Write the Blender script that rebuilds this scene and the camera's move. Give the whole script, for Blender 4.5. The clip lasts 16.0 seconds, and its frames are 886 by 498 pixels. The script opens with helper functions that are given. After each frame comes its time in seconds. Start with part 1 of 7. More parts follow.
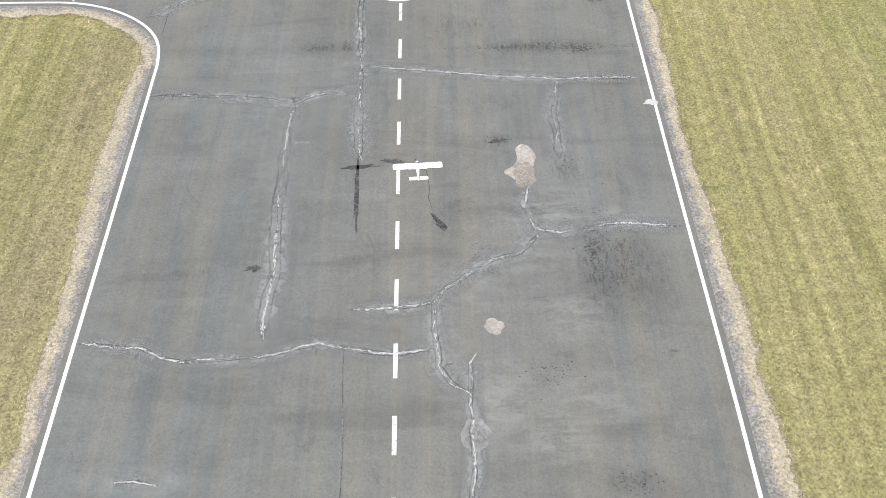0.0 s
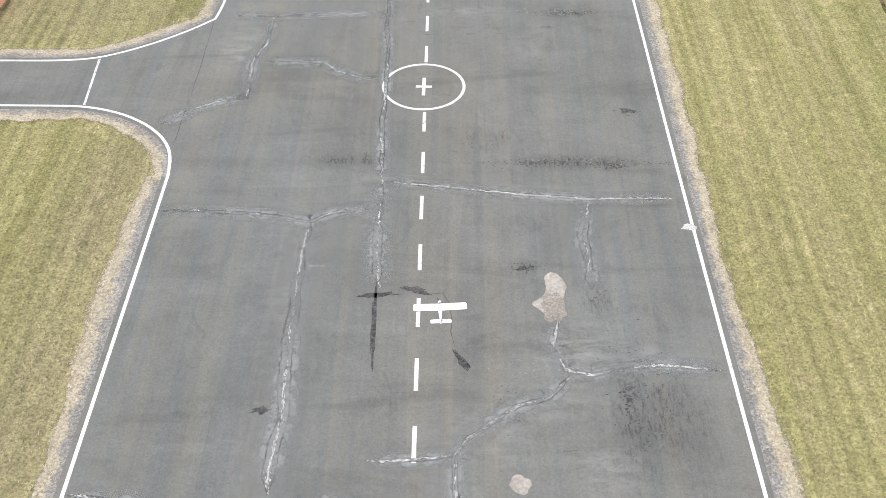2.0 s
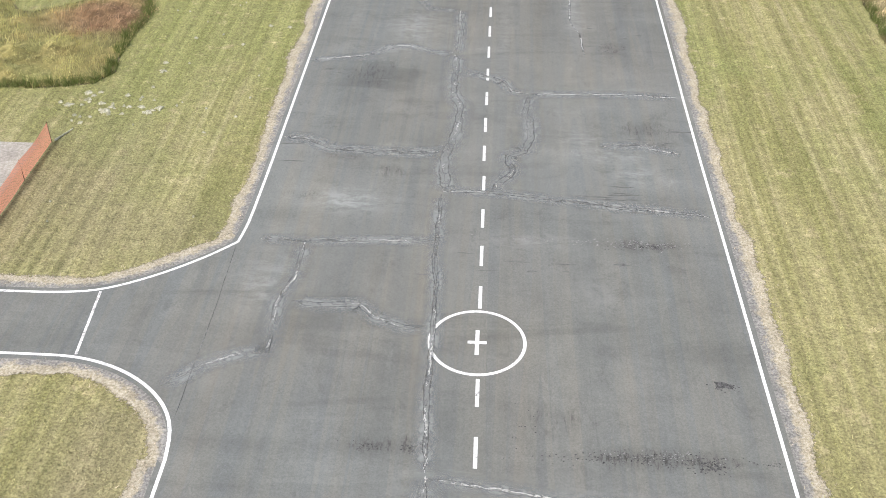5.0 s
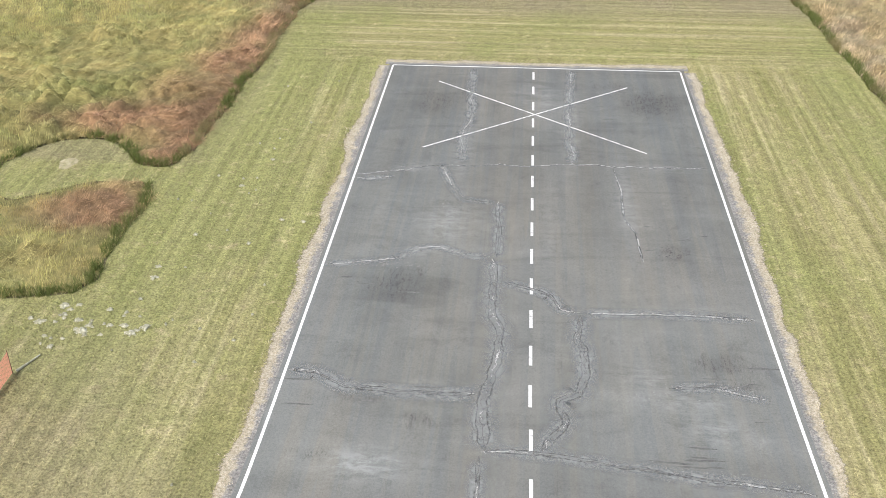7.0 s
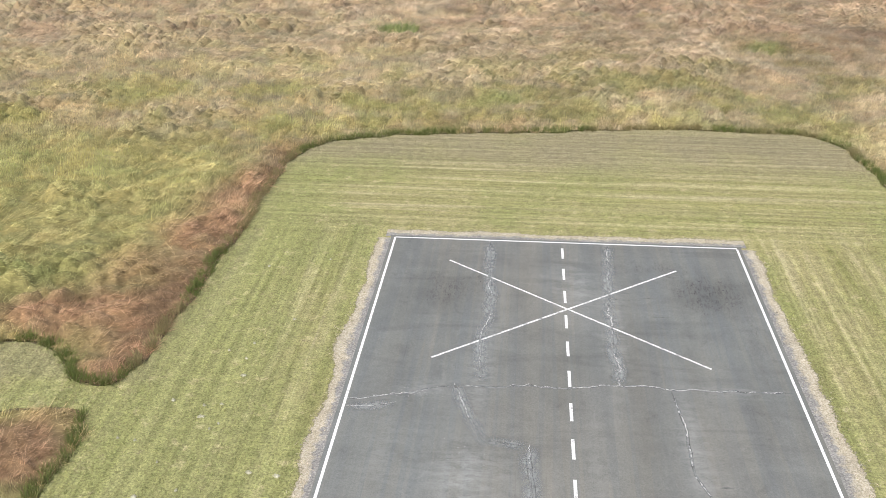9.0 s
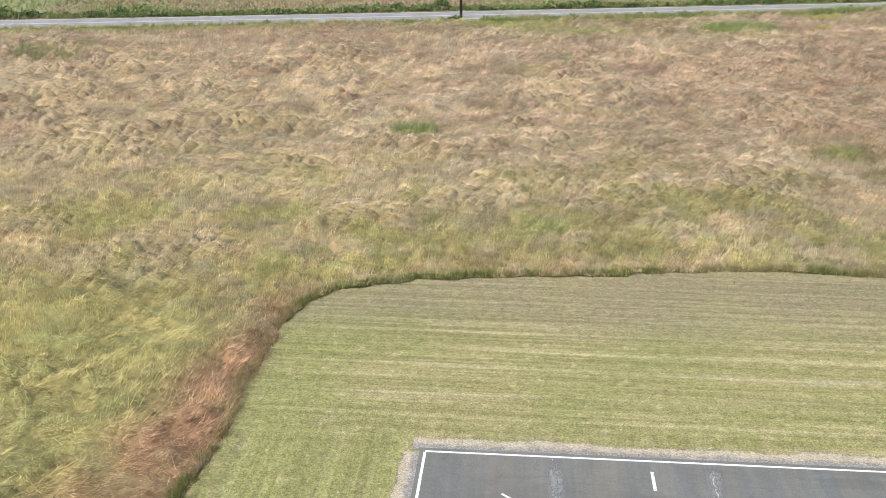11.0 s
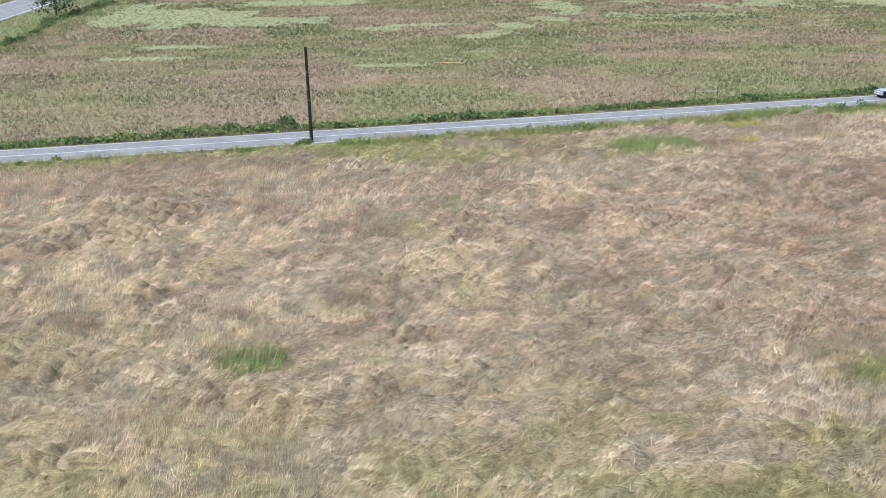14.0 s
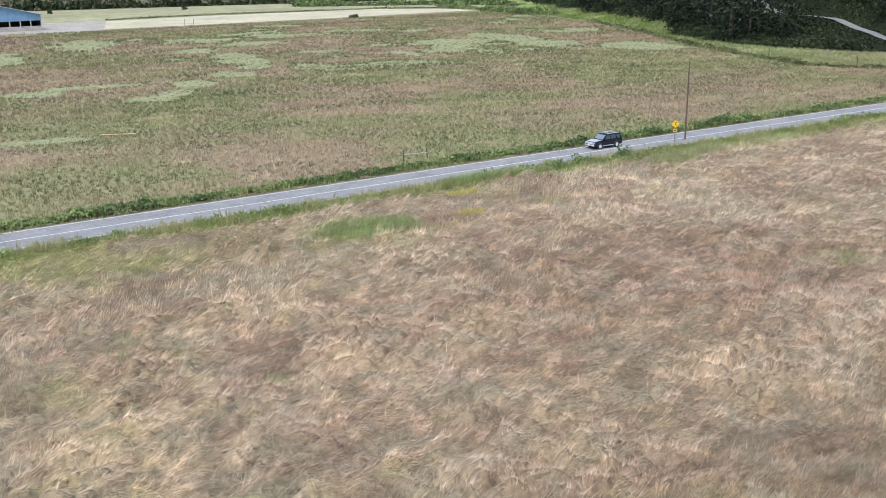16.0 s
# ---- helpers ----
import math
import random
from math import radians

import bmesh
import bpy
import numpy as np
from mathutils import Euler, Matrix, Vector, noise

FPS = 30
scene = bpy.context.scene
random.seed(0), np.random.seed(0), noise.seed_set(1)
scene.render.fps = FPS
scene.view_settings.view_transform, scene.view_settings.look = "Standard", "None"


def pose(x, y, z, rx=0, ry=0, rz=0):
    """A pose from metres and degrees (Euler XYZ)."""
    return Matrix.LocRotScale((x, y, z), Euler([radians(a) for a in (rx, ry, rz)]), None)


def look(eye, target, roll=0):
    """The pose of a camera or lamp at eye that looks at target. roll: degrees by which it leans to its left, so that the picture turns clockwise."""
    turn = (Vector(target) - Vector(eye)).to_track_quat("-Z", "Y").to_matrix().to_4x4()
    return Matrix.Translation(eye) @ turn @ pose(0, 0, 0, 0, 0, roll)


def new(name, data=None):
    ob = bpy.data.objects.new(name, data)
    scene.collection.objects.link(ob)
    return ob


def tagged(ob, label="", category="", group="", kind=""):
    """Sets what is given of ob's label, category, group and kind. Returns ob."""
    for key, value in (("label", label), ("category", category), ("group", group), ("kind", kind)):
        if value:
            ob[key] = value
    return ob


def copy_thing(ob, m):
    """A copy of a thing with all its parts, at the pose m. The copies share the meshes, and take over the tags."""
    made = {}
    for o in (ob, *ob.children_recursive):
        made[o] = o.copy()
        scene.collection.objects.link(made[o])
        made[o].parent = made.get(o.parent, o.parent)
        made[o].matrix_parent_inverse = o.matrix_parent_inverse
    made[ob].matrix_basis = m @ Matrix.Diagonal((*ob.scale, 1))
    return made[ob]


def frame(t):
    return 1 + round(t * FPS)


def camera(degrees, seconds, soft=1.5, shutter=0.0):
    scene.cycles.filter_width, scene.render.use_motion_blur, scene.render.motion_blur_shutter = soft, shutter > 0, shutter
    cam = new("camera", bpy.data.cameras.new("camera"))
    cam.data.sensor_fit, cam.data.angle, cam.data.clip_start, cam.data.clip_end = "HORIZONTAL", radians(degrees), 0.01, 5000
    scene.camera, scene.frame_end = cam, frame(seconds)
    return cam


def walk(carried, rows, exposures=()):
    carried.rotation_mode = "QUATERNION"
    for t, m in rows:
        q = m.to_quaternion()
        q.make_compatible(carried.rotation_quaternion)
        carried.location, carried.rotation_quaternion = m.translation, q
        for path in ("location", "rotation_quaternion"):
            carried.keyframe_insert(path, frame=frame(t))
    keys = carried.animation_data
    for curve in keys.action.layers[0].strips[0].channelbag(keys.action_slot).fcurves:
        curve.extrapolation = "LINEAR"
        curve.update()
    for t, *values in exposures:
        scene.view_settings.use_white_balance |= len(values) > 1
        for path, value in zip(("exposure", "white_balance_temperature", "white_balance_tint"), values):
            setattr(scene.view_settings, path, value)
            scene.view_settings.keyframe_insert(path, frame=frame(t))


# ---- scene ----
cam = camera(47.8, 16.0, soft=0.85)
PATH = [
    (0, (1.618, -37.618, 23.964), (1.624, -36.269, 22.488), -0.4),
    (0.5, (1.572, -36.942, 23.939), (1.57, -35.571, 22.483), -0.4),
    (1, (1.577, -36.146, 23.939), (1.562, -34.753, 22.505), -0.5),
    (1.5, (1.497, -35.281, 23.944), (1.476, -33.866, 22.53), -0.3),
    (2, (1.425, -34.259, 23.954), (1.397, -32.824, 22.561), -0.3),
    (2.5, (1.357, -33.059, 23.959), (1.318, -31.601, 22.59), -0.4),
    (3, (1.216, -31.724, 23.914), (1.161, -30.241, 22.573), -0.3),
    (3.5, (0.996, -30.363, 23.921), (0.926, -28.857, 22.607), -0.2),
    (6, (-0.146, -21.382, 23.866), (-0.264, -19.751, 22.714), -0.1),
    (6.5, (-0.45, -19.092, 23.785), (-0.586, -17.428, 22.684), -0.2),
    (7, (-0.799, -16.447, 23.511), (-0.946, -14.741, 22.478), -0.2),
    (7.5, (-1.103, -13.652, 23.426), (-1.255, -11.909, 22.457), -0.2),
    (8, (-1.417, -10.812, 23.454), (-1.572, -9.045, 22.53), -0.2),
    (8.5, (-1.966, -7.559, 23.365), (-2.115, -5.775, 22.473), 0.1),
    (9, (-2.419, -4.402, 23.287), (-2.574, -2.604, 22.424), 0.1),
    (11.5, (-6.336, 15.433, 23.562), (-6.496, 17.285, 22.823), 0.0),
    (12, (-6.906, 20.613, 23.659), (-7.039, 22.479, 22.95), -0.2),
    (12.5, (-7.301, 25.738, 23.737), (-7.387, 27.622, 23.072), -0.4),
    (13, (-7.632, 31.178, 23.706), (-7.651, 33.075, 23.075), -0.4),
    (13.5, (-7.726, 36.219, 23.882), (-7.68, 38.116, 23.252), -0.4),
    (14, (-7.603, 41.238, 23.952), (-7.486, 43.131, 23.316), -0.4),
    (14.5, (-7.305, 46.07, 23.941), (-7.093, 47.959, 23.317), -0.5),
    (15, (-6.563, 50.977, 23.767), (-6.23, 52.857, 23.171), -0.4),
    (15.5, (-5.426, 55.599, 23.776), (-4.94, 57.454, 23.204), -0.5),
    (16, (-3.633, 60.065, 23.934), (-2.947, 61.858, 23.374), -0.9),
]
walk(cam, [(t, look(eye, target, roll)) for t, eye, target, roll in PATH], [(0, 0.6, 6500, 10), (9, 0.6, 6500, 10), (11.5, 0.6, 6350, 10), (13, 0.6, 5850, 10), (14.5, 0.56, 5650, 10), (16, 0.5, 5750, 10)])

from mathutils.geometry import delaunay_2d_cdt

# ---- light ----
world = bpy.data.worlds.new("overcast_sky")
scene.world = world
world.use_nodes = True
wn = world.node_tree
sky = wn.nodes.new("ShaderNodeTexSky")
sky.sky_type = "NISHITA"
sky.sun_disc = False
sky.sun_elevation = radians(52)
sky.sun_rotation = radians(215)
sky.air_density, sky.dust_density, sky.ozone_density = 1.0, 4.0, 1.0
wn.nodes["Background"].inputs["Strength"].default_value = 0.14
wn.links.new(sky.outputs["Color"], wn.nodes["Background"].inputs["Color"])
sun_data = bpy.data.lights.new("sun", "SUN")
sun_data.energy, sun_data.angle, sun_data.color = 2.0, radians(18), (1.0, 0.97, 0.92)
sun = new("sun", sun_data)
sun.matrix_world = look((-20, -25, 60), (0, 0, 0))


# ---- small tools ----
def value_noise(x, y, seed=0):
    """Smooth noise in 0..1 for arrays of metres already divided by the wave length."""
    x, y = np.asarray(x, float), np.asarray(y, float)
    xi, yi = np.floor(x), np.floor(y)
    u, v = x - xi, y - yi
    u, v = u * u * (3 - 2 * u), v * v * (3 - 2 * v)

    def h(a, b):
        n = np.sin(a * 127.1 + b * 311.7 + seed * 74.7) * 43758.5453
        return n - np.floor(n)
    return (h(xi, yi) * (1 - u) + h(xi + 1, yi) * u) * (1 - v) + (h(xi, yi + 1) * (1 - u) + h(xi + 1, yi + 1) * u) * v


def fbm(x, y, wave, octaves=3, seed=0):
    out, amp, total = 0.0, 1.0, 0.0
    for o in range(octaves):
        k = 2.0 ** o / wave
        out = out + amp * value_noise(np.asarray(x) * k, np.asarray(y) * k, seed + o)
        total += amp
        amp *= 0.5
    return out / total


def inside(poly, x, y):
    """Which of the points lie in the polygon."""
    x, y = np.asarray(x, float), np.asarray(y, float)
    res = np.zeros(x.shape, bool)
    for (ax, ay), (bx, by) in zip(poly, poly[1:] + poly[:1]):
        if ay != by:
            res ^= ((ay > y) != (by > y)) & (x < (bx - ax) * (y - ay) / (by - ay) + ax)
    return res


def part(name, bm, material, parent=None, label=""):
    me = bpy.data.meshes.new(name)
    bm.to_mesh(me)
    bm.free()
    me.materials.append(material)
    ob = new(name, me)
    ob.parent = parent
    if label:
        ob["label"] = label
    return ob


def raw(name, verts, faces, material, parent=None, label="", colors=None, smooth=False):
    me = bpy.data.meshes.new(name)
    me.from_pydata([tuple(v) for v in verts] if not isinstance(verts, np.ndarray) else verts.tolist(), [],
                   faces.tolist() if isinstance(faces, np.ndarray) else faces)
    me.materials.append(material)
    if colors is not None:
        a = me.color_attributes.new("tone", "FLOAT_COLOR", "POINT")
        c = np.ones((len(verts), 4), np.float32)
        c[:, :3] = colors
        a.data.foreach_set("color", c.ravel())
    if smooth:
        me.polygons.foreach_set("use_smooth", np.ones(len(me.polygons), bool))
    ob = new(name, me)
    ob.parent = parent
    if label:
        ob["label"] = label
    return ob


def box(bm, x0, x1, y0, y1, z0, z1):
    m = Matrix.LocRotScale(((x0 + x1) / 2, (y0 + y1) / 2, (z0 + z1) / 2), None, (x1 - x0, y1 - y0, z1 - z0))
    return bmesh.ops.create_cube(bm, size=1, matrix=m)["verts"]


def bevelled(bm, width, segments=2):
    bmesh.ops.bevel(bm, geom=bm.edges[:], offset=width, segments=segments, affect="EDGES", profile=0.5)
    return bm


def tube(bm, a, b, ra, rb, sides=10):
    a, b = Vector(a), Vector(b)
    d = b - a
    m = Matrix.Translation((a + b) / 2) @ d.to_track_quat("Z", "Y").to_matrix().to_4x4()
    return bmesh.ops.create_cone(bm, cap_ends=True, segments=sides, radius1=ra, radius2=rb, depth=d.length, matrix=m)["verts"]


def resample(points, step):
    """Points along a polyline at even steps."""
    p = np.array(points, float)
    s = np.r_[0, np.cumsum(np.hypot(*np.diff(p, axis=0).T))]
    n = max(2, int(s[-1] / step) + 1)
    q = np.linspace(0, s[-1], n)
    return np.stack([np.interp(q, s, p[:, 0]), np.interp(q, s, p[:, 1])], 1)


def rounded(points, step, passes=2):
    """A polyline with its corners cut, at even steps."""
    p = np.array(points, float)
    for _ in range(passes):
        a, b = 0.75 * p[:-1] + 0.25 * p[1:], 0.25 * p[:-1] + 0.75 * p[1:]
        p = np.concatenate([p[:1], np.stack([a, b], 1).reshape(-1, 2), p[-1:]])
    return resample(p, step)


def sides_of(p):
    d = np.gradient(p, axis=0)
    d /= np.hypot(d[:, 0], d[:, 1])[:, None] + 1e-9
    return np.stack([-d[:, 1], d[:, 0]], 1)


def ribbon(name, p, left, right, z, material, parent=None, label="", thick=0.0, closed=False):
    """A strip along p that reaches left and right of it, lying at height z."""
    p = np.asarray(p, float)
    if closed:
        q = np.concatenate([p[-1:], p, p[:1]])
        nrm = sides_of(q)[1:-1]
    else:
        nrm = sides_of(p)
    left, right = np.broadcast_to(left, len(p)), np.broadcast_to(right, len(p))
    a, b = p + nrm * left[:, None], p - nrm * right[:, None]
    n = len(p)
    v = [(x, y, z) for x, y in a] + [(x, y, z) for x, y in b]
    last = n if closed else n - 1
    f = [(i, n + i, n + (i + 1) % n, (i + 1) % n) for i in range(last)]
    if thick:
        v += [(x, y, z - thick) for x, y in a] + [(x, y, z - thick) for x, y in b]
        for i in range(last):
            j = (i + 1) % n
            f += [(i, j, 2 * n + j, 2 * n + i), (n + i, 3 * n + i, 3 * n + j, n + j)]
    return raw(name, v, f, material, parent, label)


def flat(name, poly, z, material, parent=None, label="", thick=0.0):
    """A filled polygon at height z, with a rim down to z - thick."""
    bm = bmesh.new()
    vs = [bm.verts.new((x, y, z)) for x, y in poly]
    f = bm.faces.new(vs)
    if f.normal.z < 0 or (f.normal_update() or f.normal.z < 0):
        f.normal_flip()
    if thick:
        low = [bm.verts.new((x, y, z - thick)) for x, y in poly]
        for i in range(len(vs)):
            j = (i + 1) % len(vs)
            bm.faces.new((vs[i], vs[j], low[j], low[i]))
    bmesh.ops.triangulate(bm, faces=[f])
    return part(name, bm, material, parent, label)


def filled(name, poly, z, step, material, tone, thick=0.0):
    """A polygon filled with points every step metres, coloured by tone(x, y), with a rim down to z - thick."""
    p = np.array(poly)
    gx, gy = np.meshgrid(np.arange(p[:, 0].min(), p[:, 0].max(), step), np.arange(p[:, 1].min(), p[:, 1].max(), step))
    gx, gy = gx.ravel() + step * 0.3, gy.ravel() + step * 0.3
    keep = inside([tuple(q) for q in poly], gx, gy)
    pts = [Vector(q) for q in poly] + [Vector((a, b)) for a, b in zip(gx[keep], gy[keep])]
    n = len(poly)
    v2, _, faces, *_ = delaunay_2d_cdt(pts, [(i, (i + 1) % n) for i in range(n)], [], 1, 1e-4)
    xy = np.array([tuple(v) for v in v2])
    verts = np.c_[xy, np.full(len(xy), z)]
    faces = [tuple(f) for f in faces]
    col = tone(xy[:, 0], xy[:, 1])
    if thick:
        k = len(verts)
        verts = np.r_[verts, np.c_[p, np.full(n, z)], np.c_[p, np.full(n, z - thick)]]
        col = np.r_[col, np.ones((2 * n, 3))]
        faces += [(k + i, k + n + i, k + n + (i + 1) % n, k + (i + 1) % n) for i in range(n)]
    return raw(name, verts, faces, material, colors=col)


def soft(v, lo, hi):
    f = np.clip((v - lo) / (hi - lo), 0, 1)
    return f * f * (3 - 2 * f)


def blots(x, y, spots):
    """A product of soft stains: rows of centre, half sizes and strength (under 0 darker)."""
    out = np.ones(np.shape(x))
    for cx, cy, rx, ry, k in spots:
        wob = 0.55 + 0.9 * fbm(x + cx, y, 1.4, 4, 21)
        d = ((x - cx) / rx) ** 2 + ((y - cy) / ry) ** 2
        out *= 1 + 0.6 * k * np.exp(-d * wob * 1.3)
    return out


# ---- materials ----
class Mat:
    """A node material in a few words."""
    def __init__(self, name, rough=0.8, metal=0.0, spec=0.3):
        self.m = bpy.data.materials.new(name)
        self.m.use_nodes = True
        self.t = self.m.node_tree
        self.b = self.t.nodes["Principled BSDF"]
        self.b.inputs["Roughness"].default_value = rough
        self.b.inputs["Metallic"].default_value = metal
        self.b.inputs["Specular IOR Level"].default_value = spec
        self.co = self.t.nodes.new("ShaderNodeTexCoord").outputs["Object"]
        self.geo = None

    def link(self, a, b):
        self.t.links.new(a, b)

    def scaled(self, x, y, z=1.0, shift=0.0):
        n = self.t.nodes.new("ShaderNodeMapping")
        n.inputs["Scale"].default_value = (x, y, z)
        n.inputs["Location"].default_value = (shift, shift * 0.7, 0)
        self.link(self.co, n.inputs["Vector"])
        return n.outputs["Vector"]

    def noise(self, scale, detail=3, rough=0.6, vec=None, warp=0.0):
        n = self.t.nodes.new("ShaderNodeTexNoise")
        n.inputs["Scale"].default_value = scale
        n.inputs["Detail"].default_value = detail
        n.inputs["Roughness"].default_value = rough
        n.inputs["Distortion"].default_value = warp
        self.link(vec or self.co, n.inputs["Vector"])
        return n.outputs["Fac"]

    def ramp(self, fac, *stops):
        n = self.t.nodes.new("ShaderNodeValToRGB")
        e = n.color_ramp.elements
        while len(e) < len(stops):
            e.new(0.5)
        for el, (pos, col) in zip(e, stops):
            el.position = pos
            el.color = (*((col,) * 3 if isinstance(col, (int, float)) else col), 1)
        self.link(fac, n.inputs["Fac"])
        return n.outputs["Color"]

    def mix(self, fac, a, b, blend="MIX"):
        n = self.t.nodes.new("ShaderNodeMix")
        n.data_type, n.blend_type = "RGBA", blend
        for sock, v in ((n.inputs[0], fac), (n.inputs[6], a), (n.inputs[7], b)):
            if isinstance(v, (int, float)):
                sock.default_value = v if sock.type == "VALUE" else (v, v, v, 1)
            elif isinstance(v, tuple):
                sock.default_value = (*v, 1)
            else:
                self.link(v, sock)
        return n.outputs[2]

    def math(self, op, a, b=0.0, clamp=False):
        n = self.t.nodes.new("ShaderNodeMath")
        n.operation, n.use_clamp = op, clamp
        for sock, v in zip(n.inputs, (a, b)):
            if isinstance(v, (int, float)):
                sock.default_value = v
            else:
                self.link(v, sock)
        return n.outputs[0]

    def axis(self, which, source=None):
        n = self.t.nodes.new("ShaderNodeSeparateXYZ")
        self.link(source or self.co, n.inputs[0])
        return n.outputs[which]

    def attribute(self, name):
        n = self.t.nodes.new("ShaderNodeAttribute")
        n.attribute_name = name
        return n.outputs["Color"]

    def island(self):
        return self.t.nodes.new("ShaderNodeNewGeometry").outputs["Random Per Island"]

    def each(self):
        return self.t.nodes.new("ShaderNodeObjectInfo").outputs["Random"]

    def color(self, c):
        if isinstance(c, tuple):
            self.b.inputs["Base Color"].default_value = (*c, 1)
        else:
            self.link(c, self.b.inputs["Base Color"])
        return self

    def rough(self, f):
        self.link(f, self.b.inputs["Roughness"])
        return self

    def bump(self, h, strength=0.4, dist=0.02):
        n = self.t.nodes.new("ShaderNodeBump")
        n.inputs["Strength"].default_value, n.inputs["Distance"].default_value = strength, dist
        self.link(h, n.inputs["Height"])
        self.link(n.outputs["Normal"], self.b.inputs["Normal"])
        return self


def asphalt_material():
    m = Mat("weathered_asphalt", 0.85)
    grit = m.noise(17, 5, 0.8)
    speck = m.noise(7.0, 5, 0.75)
    lanes = m.noise(1.0, 4, 0.6, m.scaled(1.1, 0.035))
    combed = m.noise(1.0, 4, 0.7, m.scaled(7.0, 0.22, 1, 2.0))
    sweep = m.noise(1.0, 5, 0.65, m.scaled(0.16, 0.10, 1, 3.1), 0.6)
    blot = m.noise(0.55, 6, 0.7, None, 0.4)
    cross = m.noise(1.0, 4, 0.6, m.scaled(0.10, 0.55, 1, 9.0), 0.8)
    c = m.ramp(lanes, (0.34, (0.146, 0.151, 0.147)), (0.5, (0.156, 0.159, 0.150)), (0.66, (0.166, 0.164, 0.151)))
    c = m.mix(1.0, c, m.ramp(sweep, (0.38, (0.92, 0.925, 0.92)), (0.5, (1.0, 1.0, 1.0)), (0.62, (1.06, 1.055, 1.035))), "MULTIPLY")
    c = m.mix(1.0, c, m.ramp(blot, (0.37, 0.91), (0.47, 0.99), (0.53, 1.0), (0.63, 1.07)), "MULTIPLY")
    c = m.mix(1.0, c, m.ramp(cross, (0.34, 0.86), (0.45, 1.0), (0.60, 1.0), (0.68, 1.09)), "MULTIPLY")
    c = m.mix(1.0, c, m.ramp(combed, (0.36, 0.97), (0.64, 1.025)), "MULTIPLY")
    c = m.mix(1.0, c, m.ramp(speck, (0.33, 0.86), (0.40, 1.0), (0.62, 1.0), (0.70, 1.14)), "MULTIPLY")
    c = m.mix(1.0, c, m.ramp(grit, (0.38, 0.86), (0.5, 1.0), (0.62, 1.13)), "MULTIPLY")
    # paver passes with clean seams, and hair-thin drag lines along them
    passes = m.noise(1.0, 2, 0.5, m.scaled(0.62, 0.012, 1, 14.0), 0.15)
    steps = m.ramp(passes, (0.0, (0.95, 0.965, 0.98)), (0.43, (1.02, 1.015, 1.0)), (0.50, (0.97, 0.985, 1.0)), (0.56, (1.02, 1.01, 0.99)), (0.63, (0.94, 0.945, 0.95)))
    steps.node.color_ramp.interpolation = "CONSTANT"
    c = m.mix(1.0, c, steps, "MULTIPLY")
    drag = m.noise(1.0, 2, 0.5, m.scaled(16.0, 0.12, 1, 4.0))
    c = m.mix(1.0, c, m.ramp(drag, (0.28, 0.90), (0.34, 1.0), (0.68, 1.0), (0.74, 1.07)), "MULTIPLY")
    # worn, bleached rafts with a ragged outline
    raft = m.noise(0.75, 8, 0.78, m.scaled(1.0, 0.7, 1, 21.0), 0.5)
    c = m.mix(1.0, c, m.ramp(raft, (0.36, 0.86), (0.42, 1.0), (0.60, 1.0), (0.66, 1.12)), "MULTIPLY")
    # abraded places: black grain drawn out along the paver's way; bleached places: a pale bloom
    grain = m.noise(1.0, 7, 0.8, m.scaled(9.0, 2.2, 1, 33.0))
    torn = m.math("MULTIPLY", m.math("SUBTRACT", m.noise(1.0, 7, 0.72, m.scaled(1.3, 0.7, 1, 61.0), 0.3), 0.5), 1.5)
    worn = m.axis(0, m.attribute("wear"))
    worn = m.math("MULTIPLY", m.ramp(m.math("ADD", worn, torn), (0.18, 0.0), (0.70, 1.0)), m.ramp(worn, (0.03, 0.0), (0.22, 1.0)))
    c = m.mix(m.math("MULTIPLY", worn, m.ramp(grain, (0.50, 0.0), (0.60, 1.0))), c, (0.052, 0.050, 0.048))
    c = m.mix(m.math("MULTIPLY", worn, 0.24), c, (0.095, 0.092, 0.086))
    bloom = m.noise(1.3, 8, 0.78, m.scaled(0.7, 1.7, 1, 51.0), 0.4)
    c = m.mix(m.math("MULTIPLY", m.axis(1, m.attribute("wear")), m.ramp(bloom, (0.44, 0.0), (0.60, 0.9))), c, (0.265, 0.272, 0.262))
    c = m.mix(1.0, c, m.attribute("tone"), "MULTIPLY")
    return m.color(c).bump(grit, 0.35, 0.01).m


def worn_paint(name, col, keep=0.38, under=(0.16, 0.16, 0.155)):
    m = Mat(name, 0.6)
    wear = m.noise(5.0, 6, 0.75)
    fine = m.noise(60, 3, 0.7)
    chip = m.ramp(m.math("ADD", m.math("MULTIPLY", wear, 0.7), m.math("MULTIPLY", fine, 0.3)), (keep - 0.05, 0.0), (keep + 0.05, 1.0))
    c = m.mix(chip, under, m.mix(1.0, col, m.ramp(m.noise(9, 4), (0.3, 0.86), (0.7, 1.04)), "MULTIPLY"))
    return m.color(c).bump(fine, 0.2, 0.004).m


def grit_material(name, a, b, c2, scale=9.0, rough=0.95):
    m = Mat(name, rough)
    n = m.noise(scale, 6, 0.75)
    big = m.noise(scale * 0.12, 4, 0.6)
    col = m.ramp(n, (0.36, a), (0.5, b), (0.64, c2))
    col = m.mix(1.0, col, m.ramp(big, (0.3, 0.8), (0.7, 1.15)), "MULTIPLY")
    return m.color(col).bump(n, 0.6, 0.03).m


